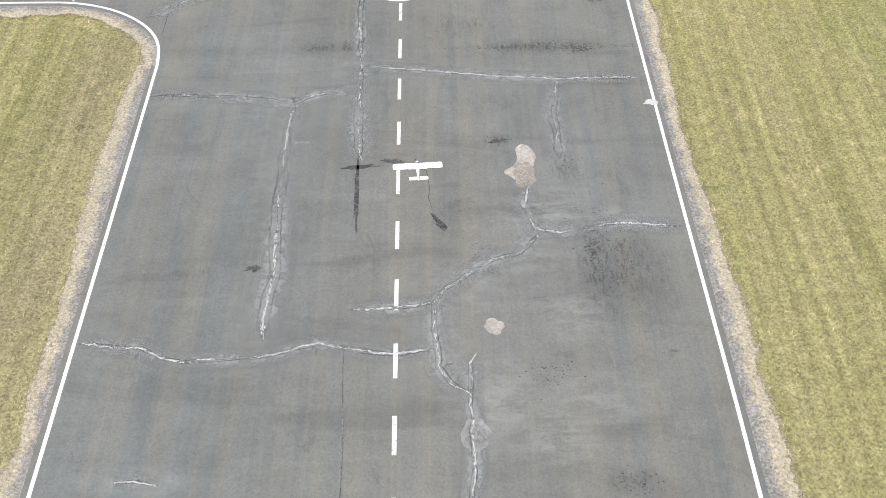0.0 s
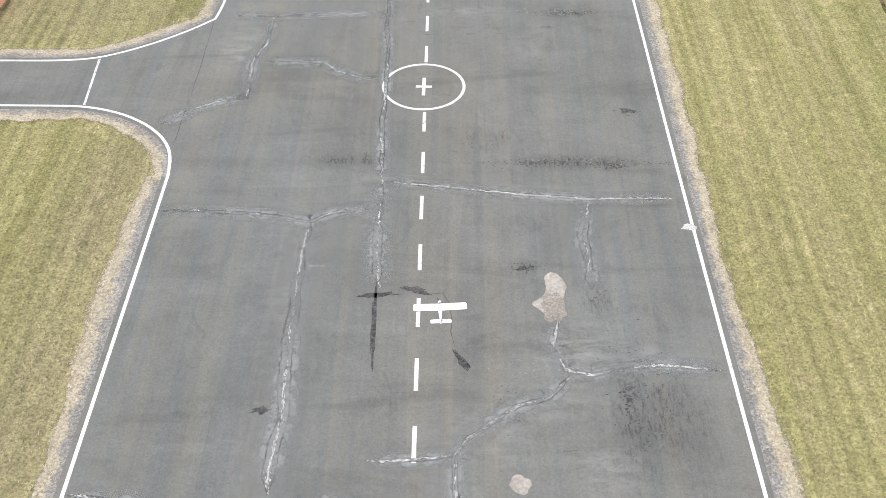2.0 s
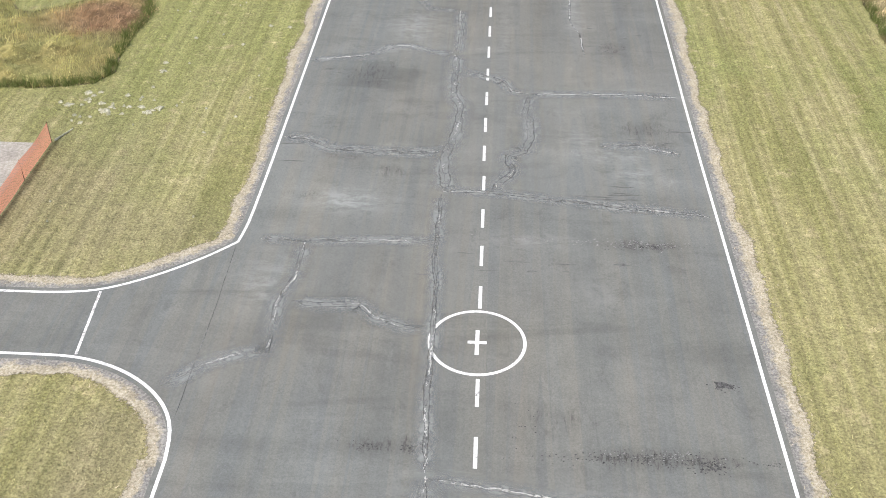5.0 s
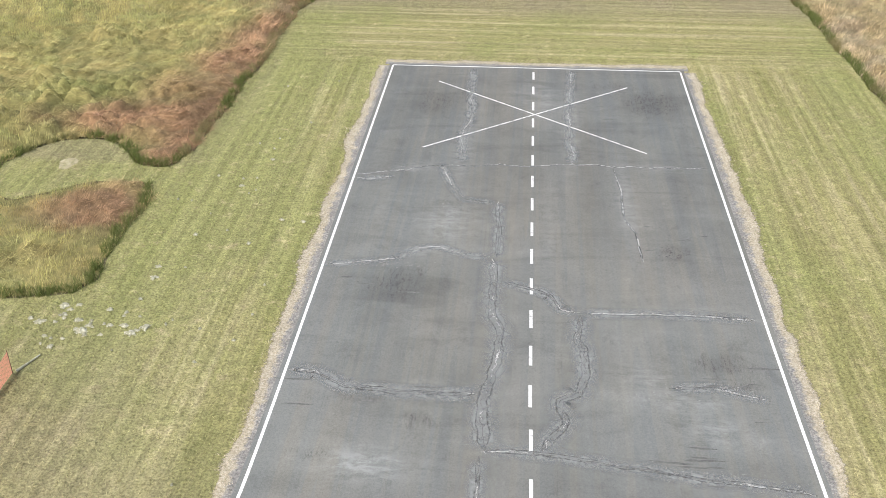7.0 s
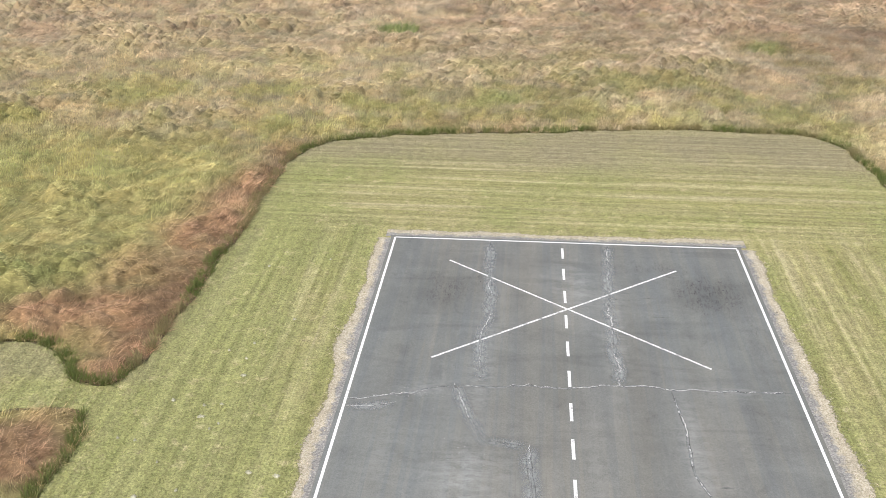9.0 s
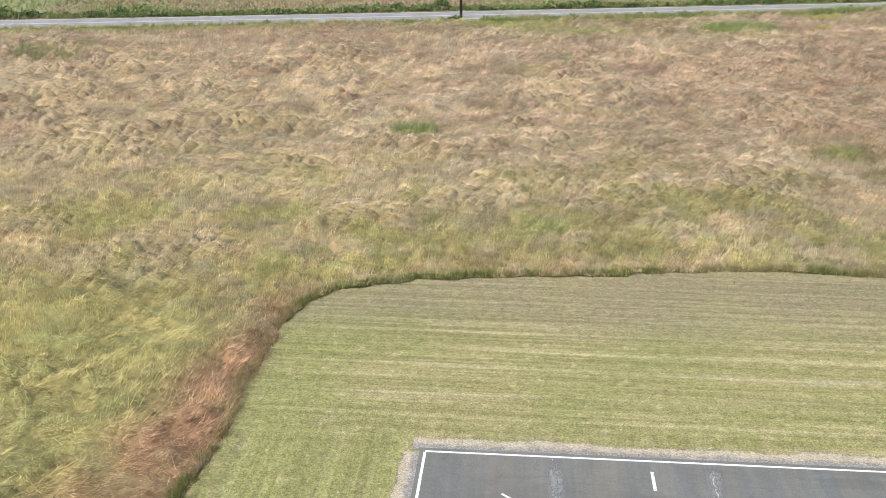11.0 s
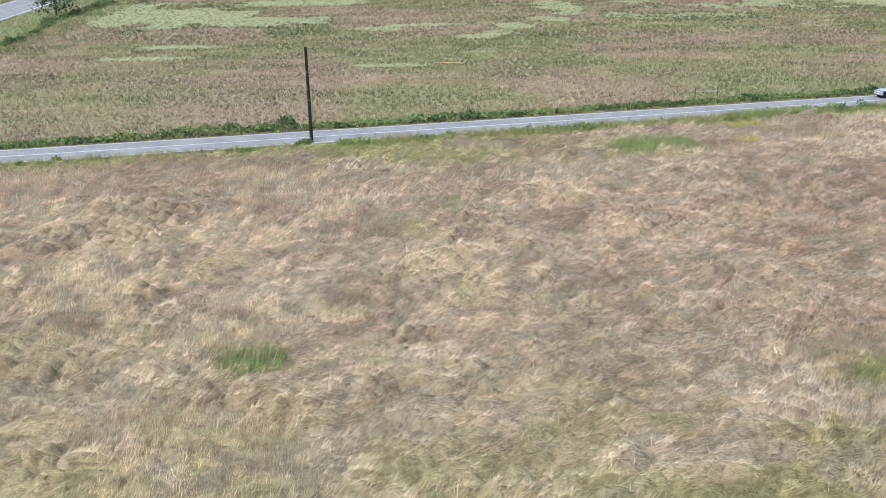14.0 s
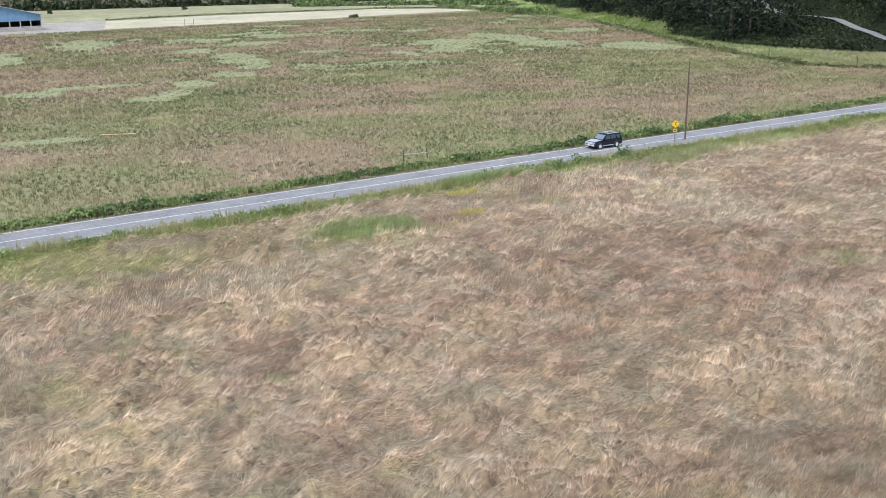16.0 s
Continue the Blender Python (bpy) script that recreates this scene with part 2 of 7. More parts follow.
def lawn_material(name, loose=False):
    m = Mat(name, 0.95, 0, 0.15)
    y = m.axis(1)
    along_y = m.noise(1.0, 5, 0.68, m.scaled(1.1, 0.03), 0.2)
    along_x = m.noise(1.0, 5, 0.68, m.scaled(0.03, 1.1, 1, 5.0), 0.2)
    end = m.ramp(m.math("MULTIPLY", m.math("SUBTRACT", y, 40.0), 0.1, True), (0.45, 0.0), (0.85, 1.0))
    rows = m.mix(end, along_y, along_x)
    striped = m.ramp(m.math("MULTIPLY", m.math("ADD", y, 10.0), 0.04, True), (0.1, 0.35), (0.9, 1.0))
    rows = m.mix(striped, 0.5, rows)
    c = m.ramp(rows, (0.32, (0.195, 0.195, 0.072)), (0.45, (0.262, 0.248, 0.108)), (0.56, (0.325, 0.296, 0.150)), (0.70, (0.425, 0.375, 0.222)))
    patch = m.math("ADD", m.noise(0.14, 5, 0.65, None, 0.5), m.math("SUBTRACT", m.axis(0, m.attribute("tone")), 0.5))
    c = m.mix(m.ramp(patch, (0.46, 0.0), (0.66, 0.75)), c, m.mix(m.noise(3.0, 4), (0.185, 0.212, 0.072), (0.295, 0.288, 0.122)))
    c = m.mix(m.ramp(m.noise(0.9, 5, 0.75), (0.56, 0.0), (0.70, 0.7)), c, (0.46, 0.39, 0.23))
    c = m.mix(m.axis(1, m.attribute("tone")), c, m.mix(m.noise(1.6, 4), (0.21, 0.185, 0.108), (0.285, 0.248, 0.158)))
    thin = m.mix(end, m.noise(1.0, 3, 0.6, m.scaled(3.4, 0.05, 1, 1.7)), m.noise(1.0, 3, 0.6, m.scaled(0.05, 3.4, 1, 8.0)))
    c = m.mix(1.0, c, m.ramp(thin, (0.36, 0.84), (0.5, 0.99), (0.64, 1.15)), "MULTIPLY")
    clump = m.noise(2.2, 6, 0.75)
    c = m.mix(1.0, c, m.ramp(clump, (0.36, 0.82), (0.5, 1.0), (0.64, 1.18)), "MULTIPLY")
    fine = m.noise(10, 6, 0.8)
    if loose:
        c = m.mix(1.0, c, m.ramp(m.island(), (0.0, 0.6), (0.5, 1.1), (1.0, 1.7)), "MULTIPLY")
    else:
        c = m.mix(1.0, c, m.ramp(fine, (0.38, 0.58), (0.5, 1.0), (0.62, 1.36)), "MULTIPLY")
        m.bump(m.math("ADD", fine, m.math("MULTIPLY", clump, 1.5)), 0.8, 0.06)
    return m.color(c).m


def ground_material():
    m = Mat("dark_thatch_soil", 0.97, 0, 0.1)
    mid = m.noise(0.8, 6, 0.7)
    fine = m.noise(5.0, 5, 0.8)
    c = m.ramp(mid, (0.38, (0.085, 0.074, 0.043)), (0.5, (0.14, 0.122, 0.07)), (0.62, (0.21, 0.182, 0.108)))
    c = m.mix(m.ramp(m.noise(0.05, 5, 0.6), (0.42, 0.0), (0.60, 0.35)), c, (0.17, 0.16, 0.08))
    c = m.mix(1.0, c, m.ramp(fine, (0.38, 0.6), (0.5, 1.0), (0.62, 1.4)), "MULTIPLY")
    return m.color(c).bump(fine, 0.8, 0.12).m


def blade_material(name, gloss=0.25):
    m = Mat(name, 0.75, 0, gloss)
    c = m.mix(1.0, m.attribute("tone"), m.ramp(m.island(), (0.0, 0.75), (0.5, 1.0), (1.0, 1.25)), "MULTIPLY")
    m.color(c)
    thin = m.t.nodes.new("ShaderNodeBsdfTranslucent")
    both = m.t.nodes.new("ShaderNodeMixShader")
    both.inputs[0].default_value = 0.3
    m.link(c, thin.inputs["Color"])
    m.link(m.b.outputs[0], both.inputs[1])
    m.link(thin.outputs[0], both.inputs[2])
    m.link(both.outputs[0], m.t.nodes["Material Output"].inputs["Surface"])
    return m.m


MAT = {
    "asphalt": asphalt_material(),
    "white": worn_paint("worn_white_paint", (0.74, 0.74, 0.71), 0.405, (0.22, 0.22, 0.215)),
    "white_dash": worn_paint("scuffed_white_paint", (0.70, 0.70, 0.675), 0.41),
    "white_worn": worn_paint("thin_white_paint", (0.72, 0.72, 0.69), 0.45),
    "yellow": worn_paint("road_yellow_paint", (0.62, 0.42, 0.06), 0.42, (0.2, 0.2, 0.2)),
    "lawn": lawn_material("mown_dry_lawn"),
    "lawn_blade": lawn_material("mown_grass_blades", True),
    "ground": ground_material(),
    "crack_dark": grit_material("dark_crack", (0.03, 0.03, 0.03), (0.06, 0.06, 0.057), (0.12, 0.115, 0.11), 24),
    "crack_pale": grit_material("bleached_crack_rim", (0.13, 0.132, 0.127), (0.195, 0.197, 0.188), (0.275, 0.275, 0.26), 9.0),
    "tar": grit_material("black_tar_stain", (0.03, 0.03, 0.03), (0.07, 0.07, 0.068), (0.13, 0.13, 0.125), 11.0),
    "concrete": grit_material("pale_concrete_fill", (0.27, 0.245, 0.21), (0.34, 0.315, 0.275), (0.43, 0.405, 0.36), 8.0),
    "road": grit_material("grey_road_asphalt", (0.195, 0.192, 0.186), (0.245, 0.242, 0.235), (0.305, 0.30, 0.29), 3.0),
    "blades": blade_material("dry_field_grass", 0.08),
    "leaf": blade_material("bramble_leaves", 0.35),
}

# ---- ground, lawn, runway ----
ground = raw("ground", [(-3000, -3000, -0.06), (3000, -3000, -0.06), (3000, 3000, -0.06), (-3000, 3000, -0.06)], [(0, 1, 2, 3)], MAT["ground"])
tagged(ground, "rough tussocky pasture ground reaching the horizon", "ground", kind="structure")

LAWN_EDGE = [(-60, -80), (22, -80), (21.5, -10), (20.5, 17), (21.3, 33), (20.5, 44), (20.0, 56), (19.7, 61), (18.9, 63.6), (17.2, 65.2), (8.6, 65.6),
             (0.4, 64.2), (-4.8, 63.5), (-11.6, 62.4), (-14.8, 61.4), (-16.9, 59.6), (-18.0, 56.0), (-18.0, 46), (-18.3, 37.5), (-18.8, 30.2),
             (-19.4, 29.3), (-21.2, 29.8), (-22.3, 31.6), (-24.0, 32.9), (-26.2, 32.6), (-27.6, 31.3), (-28.2, 29.4), (-27.8, 27.2), (-26.3, 25.3),
             (-25.0, 26.1), (-23, 27.4), (-20.8, 28.0), (-19.0, 27.4), (-19.1, 23.4), (-19.1, 19.8), (-19.1, 18.0), (-20.2, 17.4), (-24.0, 16.9), (-60, 15)]
rim = rounded(LAWN_EDGE + LAWN_EDGE[:1], 0.5, 2)[:-1]
wob = (fbm(rim[:, 0], rim[:, 1], 1.6, 3, 5) - 0.5) * 0.7
rim = rim + np.stack([wob, -wob], 1)
lawn_poly = [tuple(p) for p in rim]

LEFT_X = -9.35
RIGHT = [(10.6, -80), (10.05, -24.7), (9.79, -13.3), (9.6, -3), (9.5, 5), (9.35, 14), (9.3, 26), (9.22, 38), (9.2, 45.4)]
TAXI_N = [(-60, 1.70), (-17.0, 1.72), (-15.2, 1.78), (-13.9, 2.0), (-12.25, 2.87), (-10.6, 4.12), (-9.56, 5.18)]
TAXI_S = [(-60, -1.5), (-15.5, -1.48), (-13.6, -1.5), (-12.05, -1.96), (-10.8, -2.73), (-9.95, -3.64), (-9.5, -4.6), (-9.36, -5.8)]
out = 0.23
edge_n = rounded(TAXI_N, 0.4, 2)
edge_s = rounded(TAXI_S, 0.4, 2)
right = rounded(RIGHT, 1.0, 1)
left_n = rounded([(-9.56, 5.18), (-9.42, 6.2), (-9.38, 8), (LEFT_X, 12), (LEFT_X, 45.3)], 0.5, 1)
left_s = rounded([(-9.36, -5.8), (LEFT_X, -9), (LEFT_X, -80)], 0.5, 1)
top = resample([(LEFT_X, 45.35), (9.2, 45.5)], 1.0)
apron = [(-60, -1.8), *[(x - 0.02, y - out) for x, y in edge_s[1:]], *[(x - out, y) for x, y in left_s], (10.8, -80), *[(x + out, y) for x, y in right], (9.5, 45.75),
         (-9.65, 45.6), *[(x - out, y) for x, y in left_n[::-1]], *[(x, y + out) for x, y in edge_n[::-1]]]
# damp, oily and bleached areas of the asphalt: centre, half sizes, strength
STAINS = [(-6.9, -5.0, 3.0, 0.35, -0.30), (-7.4, -10.7, 2.4, 0.30, -0.28), (7.2, -17.2, 1.7, 2.6, -0.30), (5.6, -18.8, 0.9, 1.2, 0.14), (-7.9, -18, 1.2, 3.0, -0.08)]
STAINS += [(5.4, -4.9, 2.8, 0.5, -0.22), (-2.6, -4.9, 1.1, 0.5, -0.2), (5.3, -12.8, 1.4, 1.8, 0.10), (-5.6, 8.2, 1.6, 0.7, 0.22), (-8.3, 7.1, 0.9, 0.6, -0.3)]
STAINS += [(-6.3, 11.6, 1.4, 0.5, -0.18), (-5.8, 19.1, 1.9, 1.7, -0.42), (6.3, 23.0, 1.1, 2.2, -0.22), (6.7, 39.6, 1.7, 2.4, -0.30), (-5.9, 39.2, 1.8, 3.0, -0.22)]
STAINS += [(-4.4, 24.8, 1.8, 2.2, 0.16), (0.2, 38.0, 1.5, 6.0, 0.10), (6.8, 14.4, 1.9, 1.0, -0.22), (7.6, 8.9, 1.7, 0.6, -0.20), (6.2, 5.8, 2.0, 0.5, -0.22)]
STAINS += [(3.2, 12.2, 1.9, 0.8, 0.12), (4.6, 5.9, 1.6, 1.6, 0.08), (-8.0, 2.6, 1.0, 2.0, 0.12), (3.0, 26.5, 1.2, 6.5, -0.12), (-7.6, 30, 1.2, 4.0, -0.14)]
STAINS += [(4.6, -21.6, 1.2, 1.0, 0.12), (6.9, -24.2, 0.9, 0.5, -0.24), (-6.6, -24.1, 1.3, 0.35, 0.30), (1.7, -16.0, 1.3, 0.9, -0.08), (3.8, 0.0, 1.0, 2.4, -0.08)]

STAINS += [(1.5, 33, 0.5, 6.0, 0.16), (-4.0, 33, 0.4, 4.0, 0.18), (-3.4, 39, 0.35, 5.0, 0.16), (2.2, 38.5, 0.35, 5.0, 0.18), (4.4, 27, 0.35, 4.0, 0.18), (-4.0, 24, 0.5, 2.5, 0.20), (-1.2, 19, 0.6, 6.0, 0.12), (0.4, 40.5, 1.0, 3.5, 0.12), (-7.2, 8.5, 1.6, 1.6, 0.10), (7.4, 30.0, 0.8, 5.0, -0.10)]
for cx, cy in [*resample([(4.4, -13.9), (4.74, -14.85), (5.56, -15.07), (7.66, -14.66), (9.6, -14.85)], 0.7), *resample([(4.9, -15.0), (4.2, -15.98), (2.54, -16.8), (1.42, -18.06), (1.45, -19.4), (1.53, -20.4), (2.4, -21.3)], 0.7),
               *resample([(4.6, -12.8), (5.4, -13.3), (5.9, -12.2)], 0.7), *resample([(2.5, -22), (2.9, -23.5), (3.2, -21.4)], 0.9)]:
    STAINS.append((cx, cy, 0.42, 0.42, 0.11))
for cx in (-8.2, -6.6, -2.9, 0.9, 3.9, 5.9, 8.2):
    STAINS.append((cx, -16, 0.35, 22, 0.05 * math.sin(cx * 5)))
    STAINS.append((cx + 0.4, 25, 0.4, 22, 0.06 * math.cos(cx * 3)))


def asphalt_tone(x, y):
    lane = 1 + 0.08 * (value_noise(x / 0.8, y / 40.0, 4) - 0.5) + 0.06 * (value_noise(x / 0.25, y / 15.0, 8) - 0.5)
    t = blots(x, y, STAINS) * lane * (1 + 0.08 * np.clip((y - 2) / 8, 0, 1) - 0.15 * np.clip((y - 16) / 14, 0, 1))
    cool = (fbm(x, y, 7.0, 3, 31) - 0.5) * 0.07 - 0.014 + 0.03 * np.clip((t - 1.05) * 3, 0, 1)
    return np.stack([t * (1 - cool), t * 1.012, t * (1 + cool * 0.9)], 1)


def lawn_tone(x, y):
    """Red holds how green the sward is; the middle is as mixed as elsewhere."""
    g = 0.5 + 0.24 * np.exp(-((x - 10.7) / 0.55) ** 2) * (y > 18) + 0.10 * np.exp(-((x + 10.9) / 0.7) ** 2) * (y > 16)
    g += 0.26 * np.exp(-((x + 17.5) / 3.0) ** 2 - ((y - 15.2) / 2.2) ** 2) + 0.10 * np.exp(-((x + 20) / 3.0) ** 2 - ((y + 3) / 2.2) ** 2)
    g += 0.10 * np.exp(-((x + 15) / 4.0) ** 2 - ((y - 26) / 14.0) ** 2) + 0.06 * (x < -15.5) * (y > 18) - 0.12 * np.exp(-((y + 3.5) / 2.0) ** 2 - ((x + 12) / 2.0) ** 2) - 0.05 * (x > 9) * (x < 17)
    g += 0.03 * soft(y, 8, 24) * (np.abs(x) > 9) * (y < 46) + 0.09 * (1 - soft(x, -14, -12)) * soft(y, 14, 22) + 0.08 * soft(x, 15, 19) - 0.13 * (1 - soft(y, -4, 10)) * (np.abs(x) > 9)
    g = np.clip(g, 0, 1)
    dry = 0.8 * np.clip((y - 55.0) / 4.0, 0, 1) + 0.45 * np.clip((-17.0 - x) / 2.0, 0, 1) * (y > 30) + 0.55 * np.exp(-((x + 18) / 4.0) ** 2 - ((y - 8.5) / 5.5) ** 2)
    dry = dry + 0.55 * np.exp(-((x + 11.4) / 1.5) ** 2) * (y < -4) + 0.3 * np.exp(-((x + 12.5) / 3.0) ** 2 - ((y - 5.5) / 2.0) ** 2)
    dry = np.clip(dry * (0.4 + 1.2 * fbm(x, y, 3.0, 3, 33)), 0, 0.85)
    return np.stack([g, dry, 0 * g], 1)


# abraded black places and bleached places: centre, half sizes, strength
ABRADED = [(7.3, -16.6, 1.6, 2.6, 0.62), (6.7, -15.6, 0.5, 1.0, 0.7), (5.4, -4.9, 2.4, 0.35, 0.9), (7.4, -4.9, 0.8, 0.25, 0.9), (3.75, -10.5, 0.45, 0.3, 1.0), (4.2, -12.0, 0.7, 1.0, 0.35), (6.0, -12.0, 0.6, 0.8, 0.6), (-3.0, -4.9, 0.9, 0.3, 0.7), (-2.0, -4.8, 0.3, 0.4, 0.8),
           (-5.9, 19.3, 1.3, 1.6, 0.55), (-5.0, 20.4, 0.5, 0.8, 0.5), (-6.5, 11.7, 1.8, 0.5, 0.5), (-4.0, 10.6, 1.4, 0.6, 0.4), (7.2, 14.6, 1.6, 0.7, 0.6), (7.6, 13.4, 1.5, 0.4, 0.6), (6.4, 5.9, 1.8, 0.3, 0.8), (6.8, 40.2, 1.7, 2.0, 0.8), (-6.0, 39.4, 1.6, 2.0, 0.45), (6.3, 22.8, 0.8, 0.9, 0.6),
           (2.8, -3.4, 1.8, 1.2, 0.35), (3.6, -8.0, 2.0, 0.6, 0.35), (-1.2, -16.2, 0.8, 0.4, 0.3), (6.9, -24.3, 1.2, 0.5, 0.5), (3.0, -16.4, 0.6, 0.7, 0.5), (-7.2, 8.6, 1.6, 0.5, 0.4), (5.0, 42.5, 2.5, 1.0, 0.5), (-4.6, 41.0, 1.4, 1.6, 0.35), (7.0, -2.0, 1.2, 0.8, 0.3), (8.4, 36.0, 0.6, 4.0, 0.35)]
BLEACHED = [(5.0, -14.2, 1.3, 1.0, 0.9), (4.2, -16.0, 1.4, 0.8, 0.6), (2.2, -17.3, 1.3, 0.9, 0.6), (1.6, -19.6, 0.7, 1.4, 0.6), (3.2, -21.6, 1.2, 1.3, 0.6), (4.8, -22.8, 1.0, 0.8, 0.7), (7.3, -14.4, 1.6, 0.6, 0.6), (5.7, -18.4, 0.9, 0.8, 0.7), (6.2, -21.4, 1.2, 0.8, 0.5), (-6.6, -24.1, 1.2, 0.3, 1.0),
            (-5.6, 8.2, 1.7, 0.8, 0.8), (-7.9, 2.6, 1.1, 1.6, 0.6), (-4.0, 25.0, 1.6, 2.0, 0.6), (-3.9, 33.0, 0.6, 5.0, 0.7), (2.0, 37.0, 0.6, 6.0, 0.7), (0.3, 40.0, 1.2, 3.0, 0.5), (4.5, 27.0, 0.6, 4.0, 0.6), (5.6, 12.3, 1.6, 0.8, 0.6), (4.4, 13.6, 1.0, 0.8, 0.6), (6.6, 10.8, 1.4, 0.9, 0.6), (7.0, 18.0, 2.0, 0.4, 0.8),
            (-6.0, 30.6, 2.2, 0.6, 0.6), (6.6, 31.4, 2.0, 0.5, 0.5), (-1.6, -7.0, 0.8, 2.0, 0.4), (2.0, 5.9, 2.0, 0.5, 0.5), (4.6, 2.6, 1.0, 1.2, 0.35), (-4.0, -13.0, 0.7, 5.0, 0.45), (-6.0, -7.9, 3.0, 0.4, 0.4), (-5.0, 12.2, 3.0, 0.35, 0.5), (3.0, -6.6, 3.5, 0.35, 0.5), (-5.0, 22.0, 2.0, 0.5, 0.6), (0.6, 24.0, 0.5, 6.0, 0.35), (-7.4, 26.0, 0.8, 4.0, 0.3)]


def spots_at(x, y, rows):
    out = np.zeros(len(x))
    for cx, cy, rx, ry, k in rows:
        out = np.maximum(out, k * np.exp(-(((x - cx) / rx) ** 2 + ((y - cy) / ry) ** 2)))
    return out


runway = filled("runway", apron, 0.03, 0.3, MAT["asphalt"], asphalt_tone, 0.08)
co = np.array([tuple(v.co) for v in runway.data.vertices])
wear = np.stack([spots_at(co[:, 0], co[:, 1], ABRADED), spots_at(co[:, 0], co[:, 1], BLEACHED), 0 * co[:, 0], 0 * co[:, 0] + 1], 1)
runway.data.color_attributes.new("wear", "FLOAT_COLOR", "POINT").data.foreach_set("color", wear.astype(np.float32).ravel())
tagged(runway, "weathered grey asphalt model-aircraft runway with sealed cracks", "runway", kind="structure")

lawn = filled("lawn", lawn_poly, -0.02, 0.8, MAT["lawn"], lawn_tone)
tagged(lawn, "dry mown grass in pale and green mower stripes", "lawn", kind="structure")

# pale dead strip between asphalt and grass
LAYER = [0]


def shoulder_material():
    """Grey grit beside the asphalt that turns into bleached dead grass and thins out raggedly."""
    m = Mat("crumbled_edge", 0.95)
    n = m.noise(11.0, 6, 0.75)
    far = m.axis(1, m.attribute("tone"))
    grey = m.ramp(n, (0.36, (0.13, 0.128, 0.12)), (0.5, (0.235, 0.228, 0.21)), (0.64, (0.37, 0.355, 0.325)))
    tan = m.ramp(n, (0.36, (0.23, 0.20, 0.13)), (0.5, (0.40, 0.355, 0.265)), (0.64, (0.55, 0.50, 0.40)))
    c = m.mix(m.ramp(m.math("ADD", far, m.math("MULTIPLY", m.math("SUBTRACT", m.noise(2.0, 4, 0.7), 0.5), 1.4)), (0.35, 0.0), (0.65, 1.0)), grey, tan)
    m.color(m.mix(1.0, c, m.ramp(m.noise(1.1, 4, 0.6), (0.3, 0.8), (0.7, 1.12)), "MULTIPLY")).bump(n, 0.6, 0.03)
    ragged = m.math("ADD", m.axis(0, m.attribute("tone")), m.math("MULTIPLY", m.math("SUBTRACT", m.noise(5.0, 6, 0.8), 0.5), 1.3))
    m.link(m.ramp(ragged, (0.38, 0.0), (0.56, 1.0)), m.b.inputs["Alpha"])
    return m.m


MAT["shoulder"] = shoulder_material()
DEAD = []


def shoulder(p, side, wide):
    LAYER[0] += 1
    q = resample(p, 0.10)
    n = len(q)
    w = wide * (0.35 + 0.9 * fbm(q[:, 0], q[:, 1], 1.6, 3, 11) + 0.75 * fbm(q[:, 0], q[:, 1], 5.0, 2, 3))
    nrm = sides_of(q) * side
    cols = [q + nrm * (w * k)[:, None] for k in (-0.15, 0.45, 1.0, 1.7)]
    tone = np.concatenate([np.tile(np.array([[a, b, 0.0]]), (n, 1)) for a, b in ((1, 0), (1, 0.45), (0.7, 1), (0, 1))])
    f = [(k * n + i, (k + 1) * n + i, (k + 1) * n + i + 1, k * n + i + 1) for k in range(3) for i in range(n - 1)]
    ob = raw("gravel_edge", np.c_[np.concatenate(cols), np.full(4 * n, 0.003 + 0.003 * LAYER[0])], f, MAT["shoulder"], colors=tone)
    pick = np.repeat(np.arange(n), 2)
    g = np.random.default_rng(900 + LAYER[0])
    DEAD.append(q[pick] + nrm[pick] * (w[pick] * g.normal(0.95, 0.35, 2 * n))[:, None])
    return tagged(ob, "crumbling pale gravel and dead grass beside the asphalt", "runway edge", kind="structure")


shoulder([(x - out, y) for x, y in left_s[::-1]], 1, 0.5)
shoulder([(x - out, y) for x, y in left_n], 1, 0.5)
shoulder([(x + out, y) for x, y in right], -1, 0.5)
shoulder([(-9.9, 45.6), (9.75, 45.75)], 1, 0.55)
shoulder([(x, y + out) for x, y in edge_n], 1, 0.42)
shoulder([(x, y - out) for x, y in edge_s], -1, 0.45)

# painted lines
LINE_Z = 0.034
def stripe(name, p, width, label, mat="white", closed=False):
    return ribbon(name, p, width / 2, width / 2, LINE_Z, MAT[mat], runway, label, closed=closed)


stripe("edge_line", left_s, 0.115, "white painted edge line")
stripe("edge_line", left_n, 0.115, "white painted edge line")
stripe("edge_line", right, 0.115, "white painted edge line")
stripe("edge_line", top, 0.115, "white painted end line")
stripe("edge_line", edge_n, 0.12, "white painted edge line")
stripe("edge_line", edge_s, 0.12, "white painted edge line")
stripe("hold_line", resample([(-13.95, 1.9), (-13.7, -1.42)], 0.5), 0.10, "white painted line across the taxiway", "white_worn")
starts = [-23.35 + 2.54 * k for k in range(-8, 9)] + [1.78 + 2.45 * k for k in range(18)]
for y0 in starts:
    cx = 0.06 - 0.0105 * y0 if y0 < 10 else -0.05 - 0.003 * y0
    stripe("centre_dash", resample([(cx, y0), (cx - 0.01, y0 + 1.26)], 0.4), 0.13, "", "white_dash")
ring = np.array([(1.66 * math.cos(a), 0.02 + 1.60 * math.sin(a)) for a in np.linspace(0, 2 * math.pi, 72, endpoint=False)])
stripe("circle_marking", ring, 0.12, "white painted circle", closed=True)
cross = bmesh.new()
box(cross, -0.07, 0.07, -0.62, 0.62, LINE_Z - 0.004, LINE_Z)
